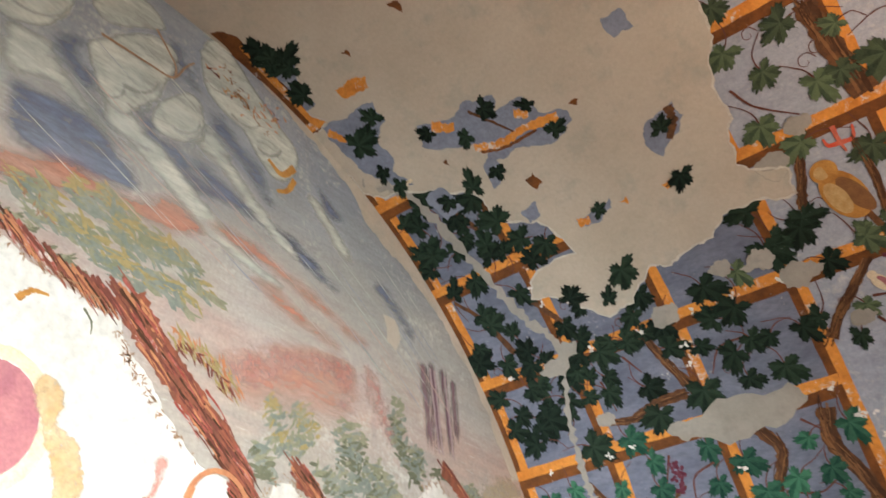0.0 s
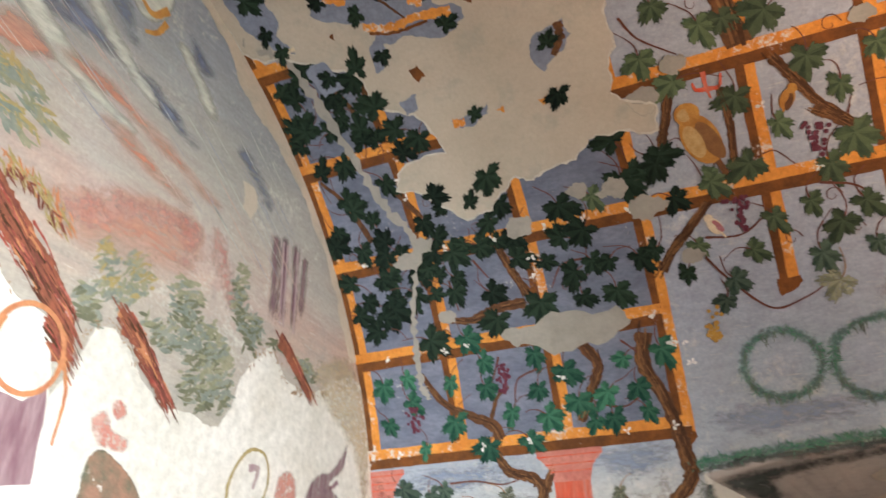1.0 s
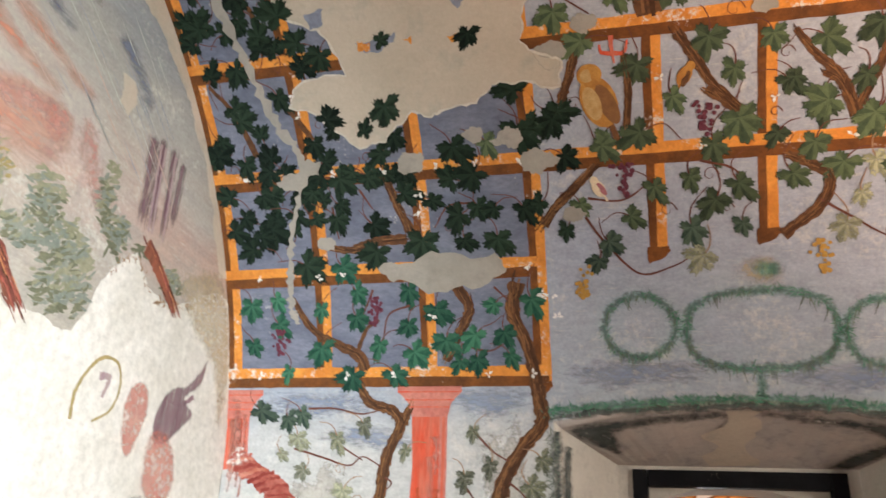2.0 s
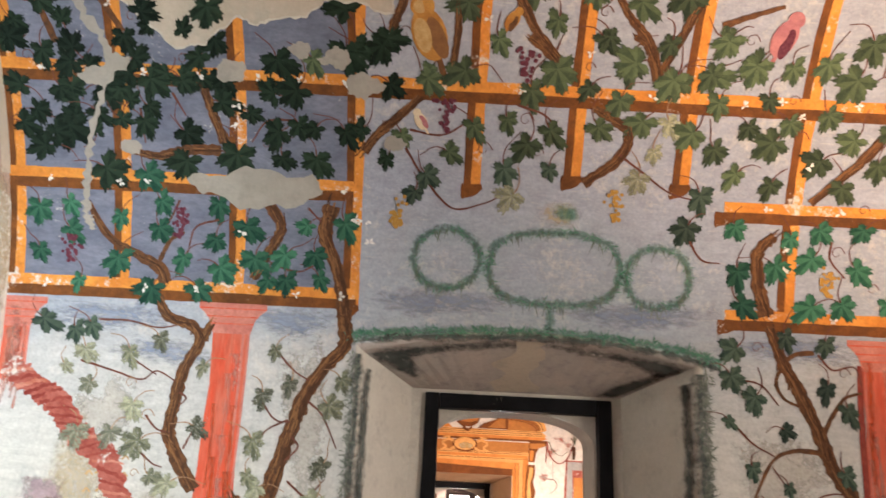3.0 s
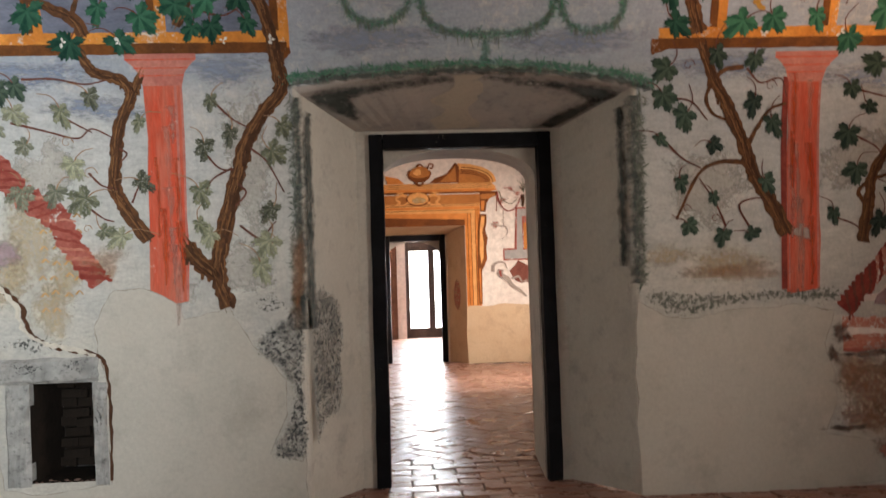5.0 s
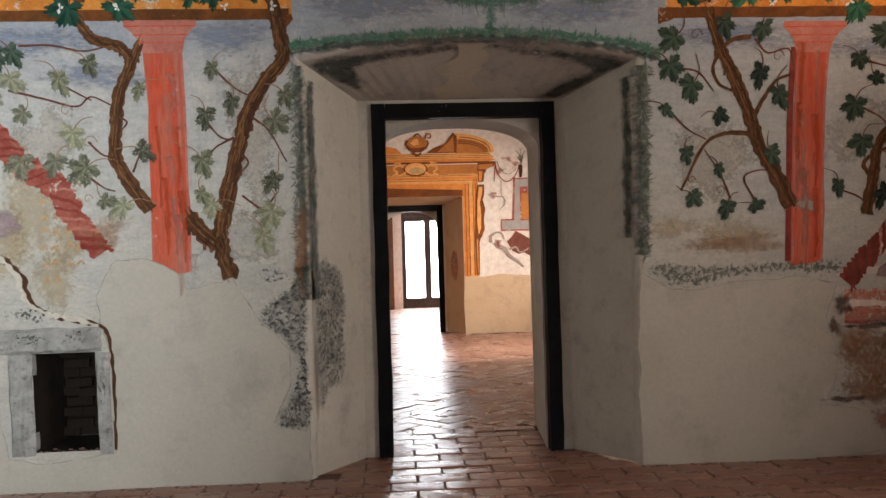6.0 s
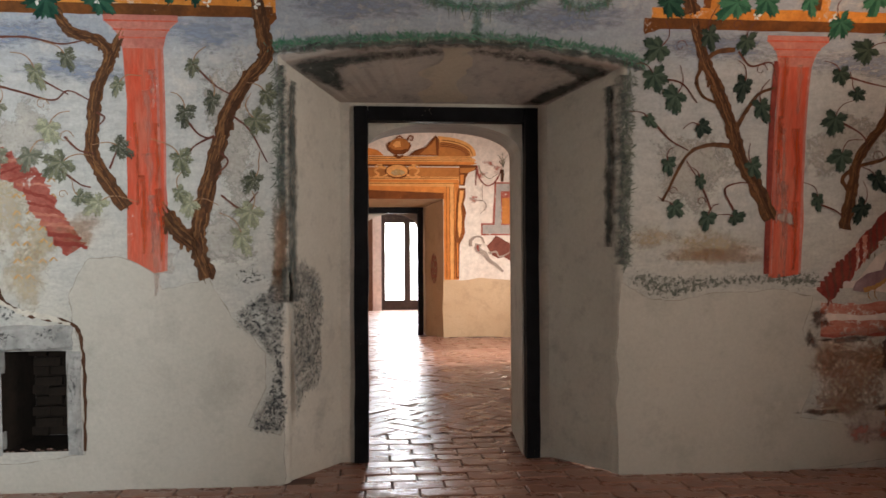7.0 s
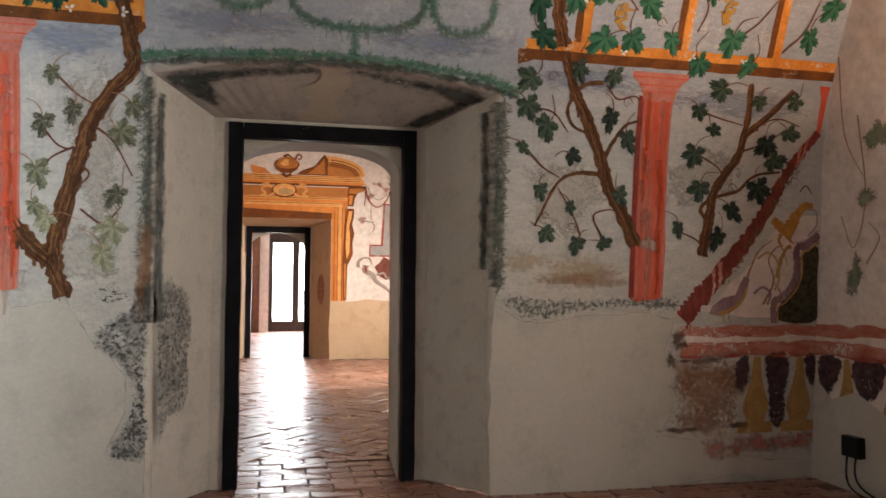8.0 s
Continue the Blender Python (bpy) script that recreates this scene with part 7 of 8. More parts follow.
for k in range(46):
    c = Vector(rng.choice(((1.74, 4.56), (1.85, 4.50), (1.92, 4.46), (2.04, 4.54), (2.13, 4.52)))) + Vector((rng.gauss(0, 0.045), rng.gauss(0, 0.045)))
    a = rng.uniform(0, 3.1)
    d = Vector((math.cos(a), math.sin(a))) * rng.uniform(0.012, 0.026)
    stroke(bm, on_west, [c - d, c + Vector((0.003, 0.004)), c + d], rng.uniform(0.008, 0.016), 0.0056, 0.004, 0.4, n=3, mat=rng.choice((0, 0, 1, 2)))
tagged(part("falling_leaf", bm, ["rust_dab", "umber_plain", "ochre_plain"], scape, "small rusty painted leaves"), kind="stuff")
for k, (pts, soft) in enumerate((([(0.60, 3.30), (0.97, 3.46), (1.18, 3.54), (1.46, 3.55), (1.6, 3.64), (1.72, 3.65), (1.84, 3.56), (1.71, 3.46), (1.4, 3.40), (1.16, 3.34), (0.6, 3.2)], 0.06), ([(1.77, 3.61), (1.92, 3.66), (2.08, 3.67), (2.34, 3.61), (2.62, 3.54), (2.93, 3.46), (2.85, 3.42), (2.51, 3.48), (2.2, 3.55), (2.0, 3.56)], 0.045), ([(2.08, 3.45), (2.25, 3.50), (2.48, 3.41), (2.74, 3.35), (2.61, 3.30), (2.34, 3.36)], 0.045),
                                ([(1.98, 2.97), (2.17, 3.12), (2.39, 3.24), (2.61, 3.30), (2.8, 3.28), (2.86, 3.1), (2.7, 2.96), (2.4, 2.9), (2.15, 2.86)], 0.11))):
    field(scape, "evening_glow", "blush", on_west, pts, 0.0033 + 0.0001 * k, soft)
for k, pts in enumerate(([(2.05, 2.97), (2.17, 3.11), (2.39, 3.20), (2.61, 3.27), (2.73, 3.25), (2.66, 3.17), (2.44, 3.09), (2.29, 2.98), (2.15, 2.92)], [(2.67, 3.27), (2.79, 3.29), (2.84, 3.18), (2.79, 3.09), (2.68, 3.15)], [(2.75, 3.08), (2.81, 3.09), (2.79, 3.02), (2.72, 3.01)], [(2.9, 3.33), (3.01, 3.27), (3.08, 3.11), (3.18, 2.98), (3.09, 2.94), (2.98, 3.07), (2.88, 3.19)])):
    field(scape, "distant_hill", "hill_soft", on_west, pts, 0.0039 + 0.0001 * k, 0.04, "faint red distant hill and ruin")
# mauve ruined columns
rays("painted_column", "mauve_soft", [([(3.37, 3.56), (3.40, 3.3), (3.44, 2.96)], 0.055, 0.045), ([(3.45, 3.60), (3.48, 3.3), (3.52, 2.98)], 0.045, 0.04), ([(3.55, 3.60), (3.59, 3.3), (3.62, 2.97)], 0.05, 0.04), ([(3.65, 3.54), (3.67, 3.35), (3.68, 3.1)], 0.05, 0.035)], 0.0044, "mauve ruined column")
bm = bmesh.new()
for x0, x1 in ((3.44, 3.50), (3.48, 3.53), (3.58, 3.63)):
    stroke(bm, on_west, [(x0, 3.52), (0.5 * (x0 + x1), 3.26), (x1, 3.02)], 0.020, 0.0052, 0.014, 0.4)
part("painted_column", bm, "mauve_pale", scape, "pale fluting of the ruined columns")
CROWN = ["ochre_dab", "sage_dab", "blue_dab"]
dabs("tree_crown", CROWN, [(1.36, 3.42, 0.16, 0.08, 5), (1.24, 3.26, 0.15, 0.07, 0), (1.54, 3.34, 0.14, 0.08, -5), (1.72, 3.37, 0.15, 0.06, -12), (1.50, 3.20, 0.17, 0.07, -5), (1.74, 3.19, 0.14, 0.05, -18), (1.1, 3.33, 0.12, 0.06, 10), (1.86, 3.27, 0.11, 0.04, -20)], 0.0048, 41, (-0.3, 1.0), (0.042, 0.011), 2600, "ochre and sage brushed tree crown")
dabs("hanging_branch", ["rust_dab", "ochre_dab", "umber_plain"], [(1.86, 2.98, 0.12, 0.05, -8), (1.99, 2.95, 0.12, 0.05, -15), (2.08, 2.88, 0.08, 0.05, -20)], 0.0056, 43, (-0.9, 0.8), (0.034, 0.005), 3000, "hanging rusty twigs")
dabs("painted_tree", ["ochre_dab", "sage_dab", "blue_dab"], [(2.33, 2.84, 0.06, 0.10, 15), (2.50, 2.86, 0.09, 0.10, -10), (2.42, 2.74, 0.12, 0.06, 0)], 0.0050, 44, (0.8, 0.6), (0.030, 0.009), 2600, "small ochre tree")
dabs("painted_tree", ["sage_dab", "blue_dab", "moss_dab"], [(2.80, 2.84, 0.11, 0.13, 0), (3.16, 3.04, 0.07, 0.18, 8), (3.28, 2.90, 0.10, 0.12, 0), (2.98, 2.70, 0.16, 0.13, 0), (2.70, 2.66, 0.14, 0.07, 0), (2.98, 2.50, 0.12, 0.12, 0), (3.14, 2.56, 0.06, 0.16, 0), (2.30, 2.62, 0.10, 0.06, -30), (3.8, 2.86, 0.10, 0.06, -10)], 0.0052, 45, (0.5, 0.8), (0.036, 0.011), 2200, "grey-green brushed tree")
dabs("painted_tree", ["sage_dab", "moss_dab", "moss_dab"], [(3.48, 2.90, 0.08, 0.04, 0), (3.70, 2.84, 0.06, 0.05, 0), (1.28, 3.10, 0.10, 0.03, -12), (1.06, 3.17, 0.12, 0.03, -10)], 0.0056, 46, (0.2, 1.0), (0.03, 0.008), 2600, "dark undergrowth")
bm = bmesh.new()
fill(bm, on_west, ragged([(-1.7, 3.0), (0.3, 3.12), (0.8, 3.13), (1.05, 3.09), (1.18, 3.03), (1.36, 3.0), (1.55, 2.97), (1.62, 2.85), (1.75, 2.74), (1.87, 2.62), (2.02, 2.52), (2.18, 2.47), (2.24, 2.2), (2.30, 2.34), (2.36, 2.55), (2.45, 2.58), (2.55, 2.52), (2.64, 2.42), (2.78, 2.33), (2.9, 2.36), (3.1, 2.34), (3.16, 2.36), (3.24, 2.58), (3.36, 2.78), (3.46, 2.88), (3.55, 2.80), (3.64, 2.74), (3.76, 2.72), (3.92, 2.78), (4.1, 2.9), (4.3, 2.97), (4.45, 2.9), (4.62, 2.6), (4.72, 1.4), (4.78, FLOOR), (-1.7, FLOOR)], 0.10, 4), 0.0044, 0)
part("white_ground", bm, "white", scape, "bright white lime ground below the landscape")
for pts, w, e in (([(0.5, 3.2), (1.04, 3.13), (1.17, 3.09), (1.37, 3.03), (1.5, 3.02)], 0.05, 0.03), ([(1.56, 3.08), (1.66, 2.97), (1.78, 2.87), (1.94, 2.75), (2.08, 2.64), (2.19, 2.53), (2.25, 2.36)], 0.15, 0.10), ([(2.50, 2.62), (2.6, 2.57), (2.70, 2.46), (2.81, 2.36)], 0.10, 0.05), ([(3.58, 2.92), (3.67, 2.85), (3.75, 2.79), (3.83, 2.73)], 0.09, 0.03)):
    bm = bmesh.new()
    stroke(bm, on_west, pts, w, 0.0058, e, 0.2, n=9)
    rng = random.Random(int(w * 1000) + len(pts))
    for p in curve_points(pts, 9):
        for _ in range(5):
            q = p + Vector((rng.uniform(-0.46, 0.46), rng.uniform(-0.46, 0.46))) * (w + e) * 0.5
            d = Vector((0.07, -0.055)) * rng.uniform(0.3, 1.2)
            stroke(bm, on_west, [q - d, q + Vector((0.004, 0.004)), q + d], rng.uniform(0.006, 0.020), 0.0061 + rng.uniform(0, 0.0003), 0.004, 0.4, n=3, mat=rng.choice((0, 0, 1, 2, 3, 3, 4)))
    part("tree_trunk", bm, ["trunk", "red_worn", "rust_dab", "umber_plain", "bark_dark"], scape, "leaning red-brown painted trunk")
# roots and grass that hang over the white ground
for line, count, size in (([(1.0, 3.12), (1.2, 3.04), (1.5, 3.0)], 60, 0.03), ([(1.55, 2.92), (1.64, 2.80), (1.78, 2.68), (1.95, 2.55)], 90, 0.03), ([(2.3, 2.5), (2.45, 2.6), (2.62, 2.45)], 40, 0.025), ([(3.3, 2.72), (3.46, 2.86), (3.6, 2.74)], 50, 0.03), ([(3.7, 2.7), (3.95, 2.78), (4.3, 2.95)], 60, 0.04), ([(1.78, 4.62), (1.9, 4.5), (2.08, 4.38)], 46, 0.03), ([(0.8, 3.5), (1.0, 3.36), (1.18, 3.24)], 50, 0.035)):
    bm = bmesh.new()
    blades(bm, on_west, line, size, 0.0064, random.Random(77 + count), count, 0.6)
    tagged(part("painted_sprig", bm, "tendril_pale", scape, "thin brown painted twigs"), kind="stuff")
for pts, w, e in (([(1.14, 4.27), (1.26, 4.28), (1.39, 4.29), (1.51, 4.31), (1.56, 4.43), (1.60, 4.50)], 0.016, 0.010), ([(1.37, 4.54), (1.44, 4.47), (1.51, 4.39), (1.52, 4.32)], 0.012, 0.01)):
    bm = bmesh.new()
    stroke(bm, on_west, pts, w, 0.0062, e)
    part("painted_rope", bm, "tendril_pale", scape)
bm = bmesh.new()
stroke(bm, on_west, [(2.12, 4.22), (2.22, 4.18), (2.3, 4.28)], 0.02, 0.0062, 0.05)
stroke(bm, on_west, [(2.2, 4.05), (2.27, 4.1), (2.31, 4.2)], 0.02, 0.0062, 0.04)
part("painted_swallow", bm, "owl", scape, "ochre painted bird")
# grotesque ornaments on the white ground
for y, z, ry, rz, w, shade in ((1.20, 2.46, 0.19, 0.22, 0.05, "cream"), (2.10, 2.36, 0.15, 0.17, 0.022, "rust_dab")):
    bm = bmesh.new()
    stroke(bm, on_west, ring_points(y, z, ry, rz), w, 0.00725, n=4)
    part("painted_ring", bm, shade, scape, "ochre painted ring")
bm = bmesh.new()
fill(bm, on_west, ring_points(1.20, 2.46, 0.165, 0.195)[:-1], 0.0060, 0)
part("red_disc", bm, "pink", scape)
bm = bmesh.new()
fill(bm, on_west, ragged([(1.97, 2.22), (2.02, 2.18), (2.14, 2.17), (2.22, 2.24), (2.26, 1.9), (1.95, 1.85)], 0.06, 3), 0.0058, 0)
part("violet_base", bm, "mauve", scape, "violet field below the ring")
bm = bmesh.new()
stroke(bm, on_west, [(1.64, 2.18), (1.74, 2.17), (1.83, 2.16)], 0.05, 0.0062, 0.06, n=5)
stroke(bm, on_west, [(1.68, 2.18), (1.75, 2.17), (1.80, 2.17)], 0.11, 0.0063, 0.11, n=5)
part("painted_vase", bm, "bark", scape, "brown painted vase")
for k, (name, shade, pts, soft) in enumerate((("ornament_ochre", "ochre_soft", [(1.31, 2.60), (1.35, 2.66), (1.41, 2.63), (1.43, 2.57), (1.42, 2.51), (1.50, 2.47), (1.55, 2.38), (1.56, 2.30), (1.52, 2.22), (1.44, 2.17), (1.46, 2.3), (1.40, 2.42)], 0.014), ("ornament_red", "red_soft", [(1.73, 2.24), (1.77, 2.34), (1.81, 2.40), (1.80, 2.50), (1.86, 2.51), (1.84, 2.40), (1.80, 2.28)], 0.012),
                                                  ("painted_urn", "urn_paint", [(2.47, 2.04), (2.51, 2.09), (2.58, 2.08), (2.68, 2.03), (2.75, 1.97), (2.84, 1.86), (2.86, 1.7), (2.46, 1.7), (2.46, 1.9)], 0.014), ("ornament_red", "red_soft", [(2.44, 2.18), (2.50, 2.24), (2.56, 2.18), (2.64, 2.16), (2.63, 2.10), (2.55, 2.10), (2.49, 2.11)], 0.012), ("ornament_red", "red_soft", [(2.52, 2.28), (2.56, 2.31), (2.61, 2.26), (2.56, 2.22)], 0.01),
                                                  ("ornament_red", "red_soft", [(3.63, 2.16), (3.68, 2.26), (3.77, 2.27), (3.82, 2.17), (3.80, 2.04), (3.74, 1.9), (3.66, 1.98)], 0.012), ("ornament_violet", "mauve_soft", [(3.89, 2.08), (3.91, 2.22), (4.0, 2.32), (4.11, 2.36), (4.22, 2.48), (4.27, 2.56), (4.24, 2.40), (4.12, 2.29), (4.22, 2.22), (4.08, 2.08), (3.98, 2.0)], 0.012),
                                                  ("ornament_red", "red_soft", [(3.88, 2.06), (4.05, 2.06), (4.16, 1.9), (4.1, 1.7), (3.9, 1.78)], 0.02), ("ornament_violet", "violet_soft", [(3.86, 1.74), (4.05, 1.7), (4.22, 1.6), (4.05, 1.5), (3.8, 1.6)], 0.03), ("ornament_ochre", "ochre_thin", [(3.84, 2.90), (4.18, 3.08), (4.36, 2.95), (4.52, 2.64), (4.5, 2.2), (4.36, 2.5), (4.06, 2.68), (3.92, 2.78)], 0.05))):
    field(scape, name, shade, on_west, pts, 0.0074 + 0.0001 * k, soft)
for k, (pts, w, e, shade) in enumerate((([(4.2, 2.32), (4.1, 2.25), (4.0, 2.24)], 0.03, 0.012, "mauve"), ([(3.29, 1.99), (3.28, 2.11), (3.33, 2.23), (3.41, 2.31), (3.52, 2.31), (3.57, 2.21), (3.54, 2.09), (3.43, 2.01)], 0.022, 0.012, "ochre_dab"), ([(3.41, 2.22), (3.48, 2.23), (3.46, 2.13)], 0.04, 0.02, "mauve_pale"), ([(1.97, 2.29), (1.97, 2.42), (2.02, 2.51), (2.09, 2.53)], 0.016, 0.012, "rust_dab"), ([(3.51, 2.92), (3.62, 2.88), (3.75, 2.78), (3.82, 2.72)], 0.05, 0.02, "trunk"), ([(1.17, 2.88), (1.21, 2.93), (1.27, 2.94)], 0.03, 0.012, "owl"), ([(1.40, 2.95), (1.44, 2.91), (1.45, 2.86)], 0.012, 0.006, "moss_dab"), ([(1.62, 2.28), (1.67, 2.2), (1.70, 2.12)], 0.014, 0.006, "rust_dab"), ([(1.80, 2.16), (1.9, 2.16), (1.94, 2.2)], 0.014, 0.006, "rust_dab"), ([(1.98, 2.44), (1.93, 2.2), (1.9, 2.0)], 0.014, 0.014, "rust_dab"), ([(2.24, 2.40), (2.30, 2.25), (2.3, 2.05)], 0.018, 0.014, "rust_dab"))):
    bm = bmesh.new()
    stroke(bm, on_west, pts, w, 0.0064 + 0.00007 * k, e, 0.3)
    part("ornament_scroll", bm, shade, scape)
# lost paint along the edge of the vault
for loop, seed in (([(1.68, 4.88), (1.87, 4.79), (2.09, 4.69), (2.31, 4.60), (2.49, 4.53), (2.66, 4.45), (2.80, 4.36), (2.94, 4.22), (3.10, 4.14), (3.3, 4.06), (3.50, 3.95), (3.66, 3.82), (3.82, 3.68), (4.0, 3.45), (4.14, 3.2), (4.22, 3.05), (4.32, 3.1), (4.12, 3.48), (3.86, 3.79), (3.57, 4.07), (3.24, 4.32), (2.9, 4.52), (2.0, 5.0)], 5), ([(3.03, 3.69), (3.13, 3.70), (3.18, 3.6), (3.14, 3.5), (3.06, 3.54)], 6)):
    bm = bmesh.new()
    fill(bm, on_west, ragged(loop, 0.12, 4, random.Random(seed)), 0.0030 + 0.0005 * seed, 0)
    part("edge_repair", bm, "plaster", scape, "pale plaster repair along the vault edge")

# ---- painted surround of the far door ----
surround = thing("door_surround_mural", "ochre architectural door surround painted on the far wall", "mural")


def far_patch(name, shade, pts, h, label=""):
    bm = bmesh.new()
    fill(bm, on_room2, pts, h, 0)
    return part(name, bm, shade, surround, label)


far_patch("architrave", "arch_orange", [(1.50, 0.87), (1.745, 0.87), (1.755, 2.53), (-0.33, 2.53), (-0.33, 0.9), (0.0, 0.9), (0.0, 2.2), (1.50, 2.2)], 0.004)
far_patch("inner_edge", "arch_dark", [(-0.1, 2.2), (1.50, 2.2), (1.50, 2.30), (-0.1, 2.36)], 0.0055, "brown shade under the painted lintel")
far_patch("fascia", "arch_light", [(-0.3, 2.42), (1.60, 2.40), (1.60, 0.87), (1.66, 0.87), (1.67, 2.47), (-0.3, 2.48)], 0.0058)
far_patch("frieze", "arch_mid", [(-0.4, 2.55), (1.76, 2.55), (1.76, 2.72), (-0.4, 2.72)], 0.005)
far_patch("lower_edge", "arch_light", [(-0.35, 2.515), (1.775, 2.515), (1.80, 2.57), (-0.35, 2.57)], 0.0075)
far_patch("cornice", "arch_light", [(-0.5, 2.81), (2.0, 2.80), (2.04, 2.84), (1.95, 2.90), (-0.5, 2.91)], 0.007)
far_patch("cornice_shadow", "arch_dark", [(-0.45, 2.735), (1.80, 2.735), (1.98, 2.765), (-0.5, 2.77)], 0.008)
far_patch("corona", "arch_orange", [(-0.45, 2.77), (1.98, 2.765), (2.06, 2.79), (2.0, 2.81), (-0.5, 2.81)], 0.0075)
far_patch("bracket", "arch_dark", [(1.76, 2.42), (1.85, 2.42), (1.87, 2.55), (1.92, 2.64), (2.03, 2.68), (2.06, 2.76), (1.76, 2.76)], 0.0085)
far_patch("bracket_face", "arch_mid", [(1.77, 2.63), (1.90, 2.63), (2.02, 2.69), (2.02, 2.72), (1.77, 2.71)], 0.0095)
far_patch("bracket_side", "arch_orange", [(1.775, 2.44), (1.82, 2.44), (1.84, 2.6), (1.775, 2.6)], 0.0095)


def pediment_curve(grow):
    """The swept top of the broken pediment, at some distance inside its edge."""
    return [(1.36 + (0.68 - grow) * math.sin(radians(a)), 2.90 + (0.335 - grow) * math.cos(radians(a)) ** 0.8) for a in range(4, 90, 6)]


far_patch("pediment", "arch_light", pediment_curve(0.0) + [(1.99, 2.90), (1.40, 2.90)], 0.0070)
far_patch("pediment_field", "arch_mid", pediment_curve(0.10) + [(1.88, 2.905), (1.40, 2.905)], 0.0080)
bm = bmesh.new()
for grow in (0.06, 0.10, 0.13, 0.16):
    stroke(bm, on_room2, pediment_curve(grow)[1:], 0.016, 0.0092, 0.010, 0.25, n=3)
for z in (2.83, 2.86, 2.89):
    stroke(bm, on_room2, [(-0.4, z), (0.8, z), (1.97, z)], 0.008, 0.0092, 0.008, 0.3)
for z in (2.56, 2.535, 2.455):
    stroke(bm, on_room2, [(-0.4, z), (0.8, z), (1.755, z)], 0.008, 0.0092, 0.008, 0.3)
for x in (1.545, 1.60, 1.67, 1.72):
    stroke(bm, on_room2, [(x, 0.88), (x, 1.7), (x, 2.4)], 0.008, 0.0092, 0.008, 0.3)
part("moulding_line", bm, "arch_dark", surround, "fine brown moulding lines")
far_patch("pediment_end", "arch_dark", [(1.37, 3.25), (1.43, 3.18), (1.42, 2.91), (0.93, 2.91), (1.03, 2.99), (1.22, 3.06)], 0.0100, "shaded broken end of the pediment")
far_patch("pediment_end", "arch_mid", [(1.30, 3.10), (1.37, 3.20), (1.38, 2.93), (1.10, 2.93)], 0.0106)
far_patch("pediment_end", "arch_orange", [(0.24, 2.91), (0.52, 2.91), (0.42, 3.0), (0.2, 3.05)], 0.0100)
far_patch("urn", "arch_dark", [(0.57, 3.07), (0.60, 3.13), (0.95, 3.13), (0.97, 3.07), (0.93, 2.99), (0.84, 2.93), (0.69, 2.93), (0.60, 2.99)], 0.011)
far_patch("urn_top", "arch_mid", [(0.60, 3.06), (0.66, 3.16), (0.77, 3.20), (0.88, 3.18), (0.95, 3.10), (0.92, 3.03), (0.80, 3.0), (0.67, 3.01)], 0.0116)
far_patch("urn_light", "arch_light", [(0.66, 3.08), (0.72, 3.15), (0.79, 3.15), (0.80, 3.06), (0.72, 3.04)], 0.0122)
bm = bmesh.new()
for pts, w in (([(0.90, 3.15), (0.94, 3.23), (1.0, 3.22), (0.98, 3.16), (0.94, 3.17)], 0.025), ([(0.72, 3.19), (0.78, 3.23), (0.84, 3.19)], 0.03), ([(0.70, 2.92), (0.77, 2.88), (0.84, 2.92)], 0.05)):
    stroke(bm, on_room2, pts, w, 0.0118, w * 0.6, 0.2)
part("urn_handle", bm, "arch_dark", surround)
for side in (-1, 1):
    bm = bmesh.new()
    for pts, w in (([(0.18, 2.70), (0.28, 2.72), (0.36, 2.66), (0.30, 2.60), (0.38, 2.55)], 0.05), ([(0.16, 2.60), (0.24, 2.56), (0.33, 2.57)], 0.035), ([(0.24, 2.76), (0.33, 2.75), (0.37, 2.70)], 0.025)):
        stroke(bm, on_room2, [(0.735 + side * x, z) for x, z in pts], w, 0.0098 if w > 0.04 else 0.0104, w * 0.5, 0.25)
    part("cartouche_scroll", bm, "arch_light", surround)
far_patch("cartouche_rim", "arch_dark", ring_points(0.735, 2.652, 0.20, 0.118)[:-1], 0.0100)
far_patch("cartouche", "arch_light", ring_points(0.735, 2.66, 0.175, 0.10)[:-1], 0.0106)
field(surround, "cartouche_shade", "ochre_soft", on_room2, ring_points(0.75, 2.63, 0.12, 0.05)[:-1:2], 0.0110, 0.02)
# the term: a tapering half-figure kept as a plain shape
far_patch("term", "arch_dark", [(1.75, 2.38), (1.86, 2.38), (1.86, 2.24), (1.83, 2.12), (1.87, 1.98), (1.84, 1.82), (1.85, 1.64), (1.80, 1.52), (1.76, 1.45), (1.75, 0.90), (1.70, 0.90), (1.69, 1.50), (1.70, 1.80), (1.71, 2.10)], 0.0100, "ochre tapering pilaster figure")
far_patch("term_light", "arch_light", [(1.77, 2.34), (1.83, 2.34), (1.82, 2.22), (1.78, 2.08), (1.80, 1.90), (1.79, 1.66), (1.75, 1.55), (1.73, 1.75), (1.74, 2.1)], 0.0106)
far_patch("term_light", "arch_orange", [(1.71, 1.48), (1.735, 1.48), (1.735, 0.92), (1.715, 0.92)], 0.0106)
far_patch("bare_foot", "plaster_warm", ragged([(1.49, FLOOR), (X2E, FLOOR), (X2E, 0.88), (2.6, 0.86), (2.1, 0.9), (1.82, 0.86), (1.49, 0.87)], 0.02, 2), 0.004, "bare plaster below the painting")
far_patch("panel_edge", "red_worn", [(2.12, 1.60), (3.02, 1.60), (3.02, 2.48), (2.35, 2.48), (2.31, 1.80), (2.12, 1.80)], 0.005)
far_patch("panel_frame", "grey_paint", [(2.14, 1.625), (3.0, 1.625), (3.0, 2.455), (2.375, 2.455), (2.345, 1.775), (2.14, 1.775)], 0.006)
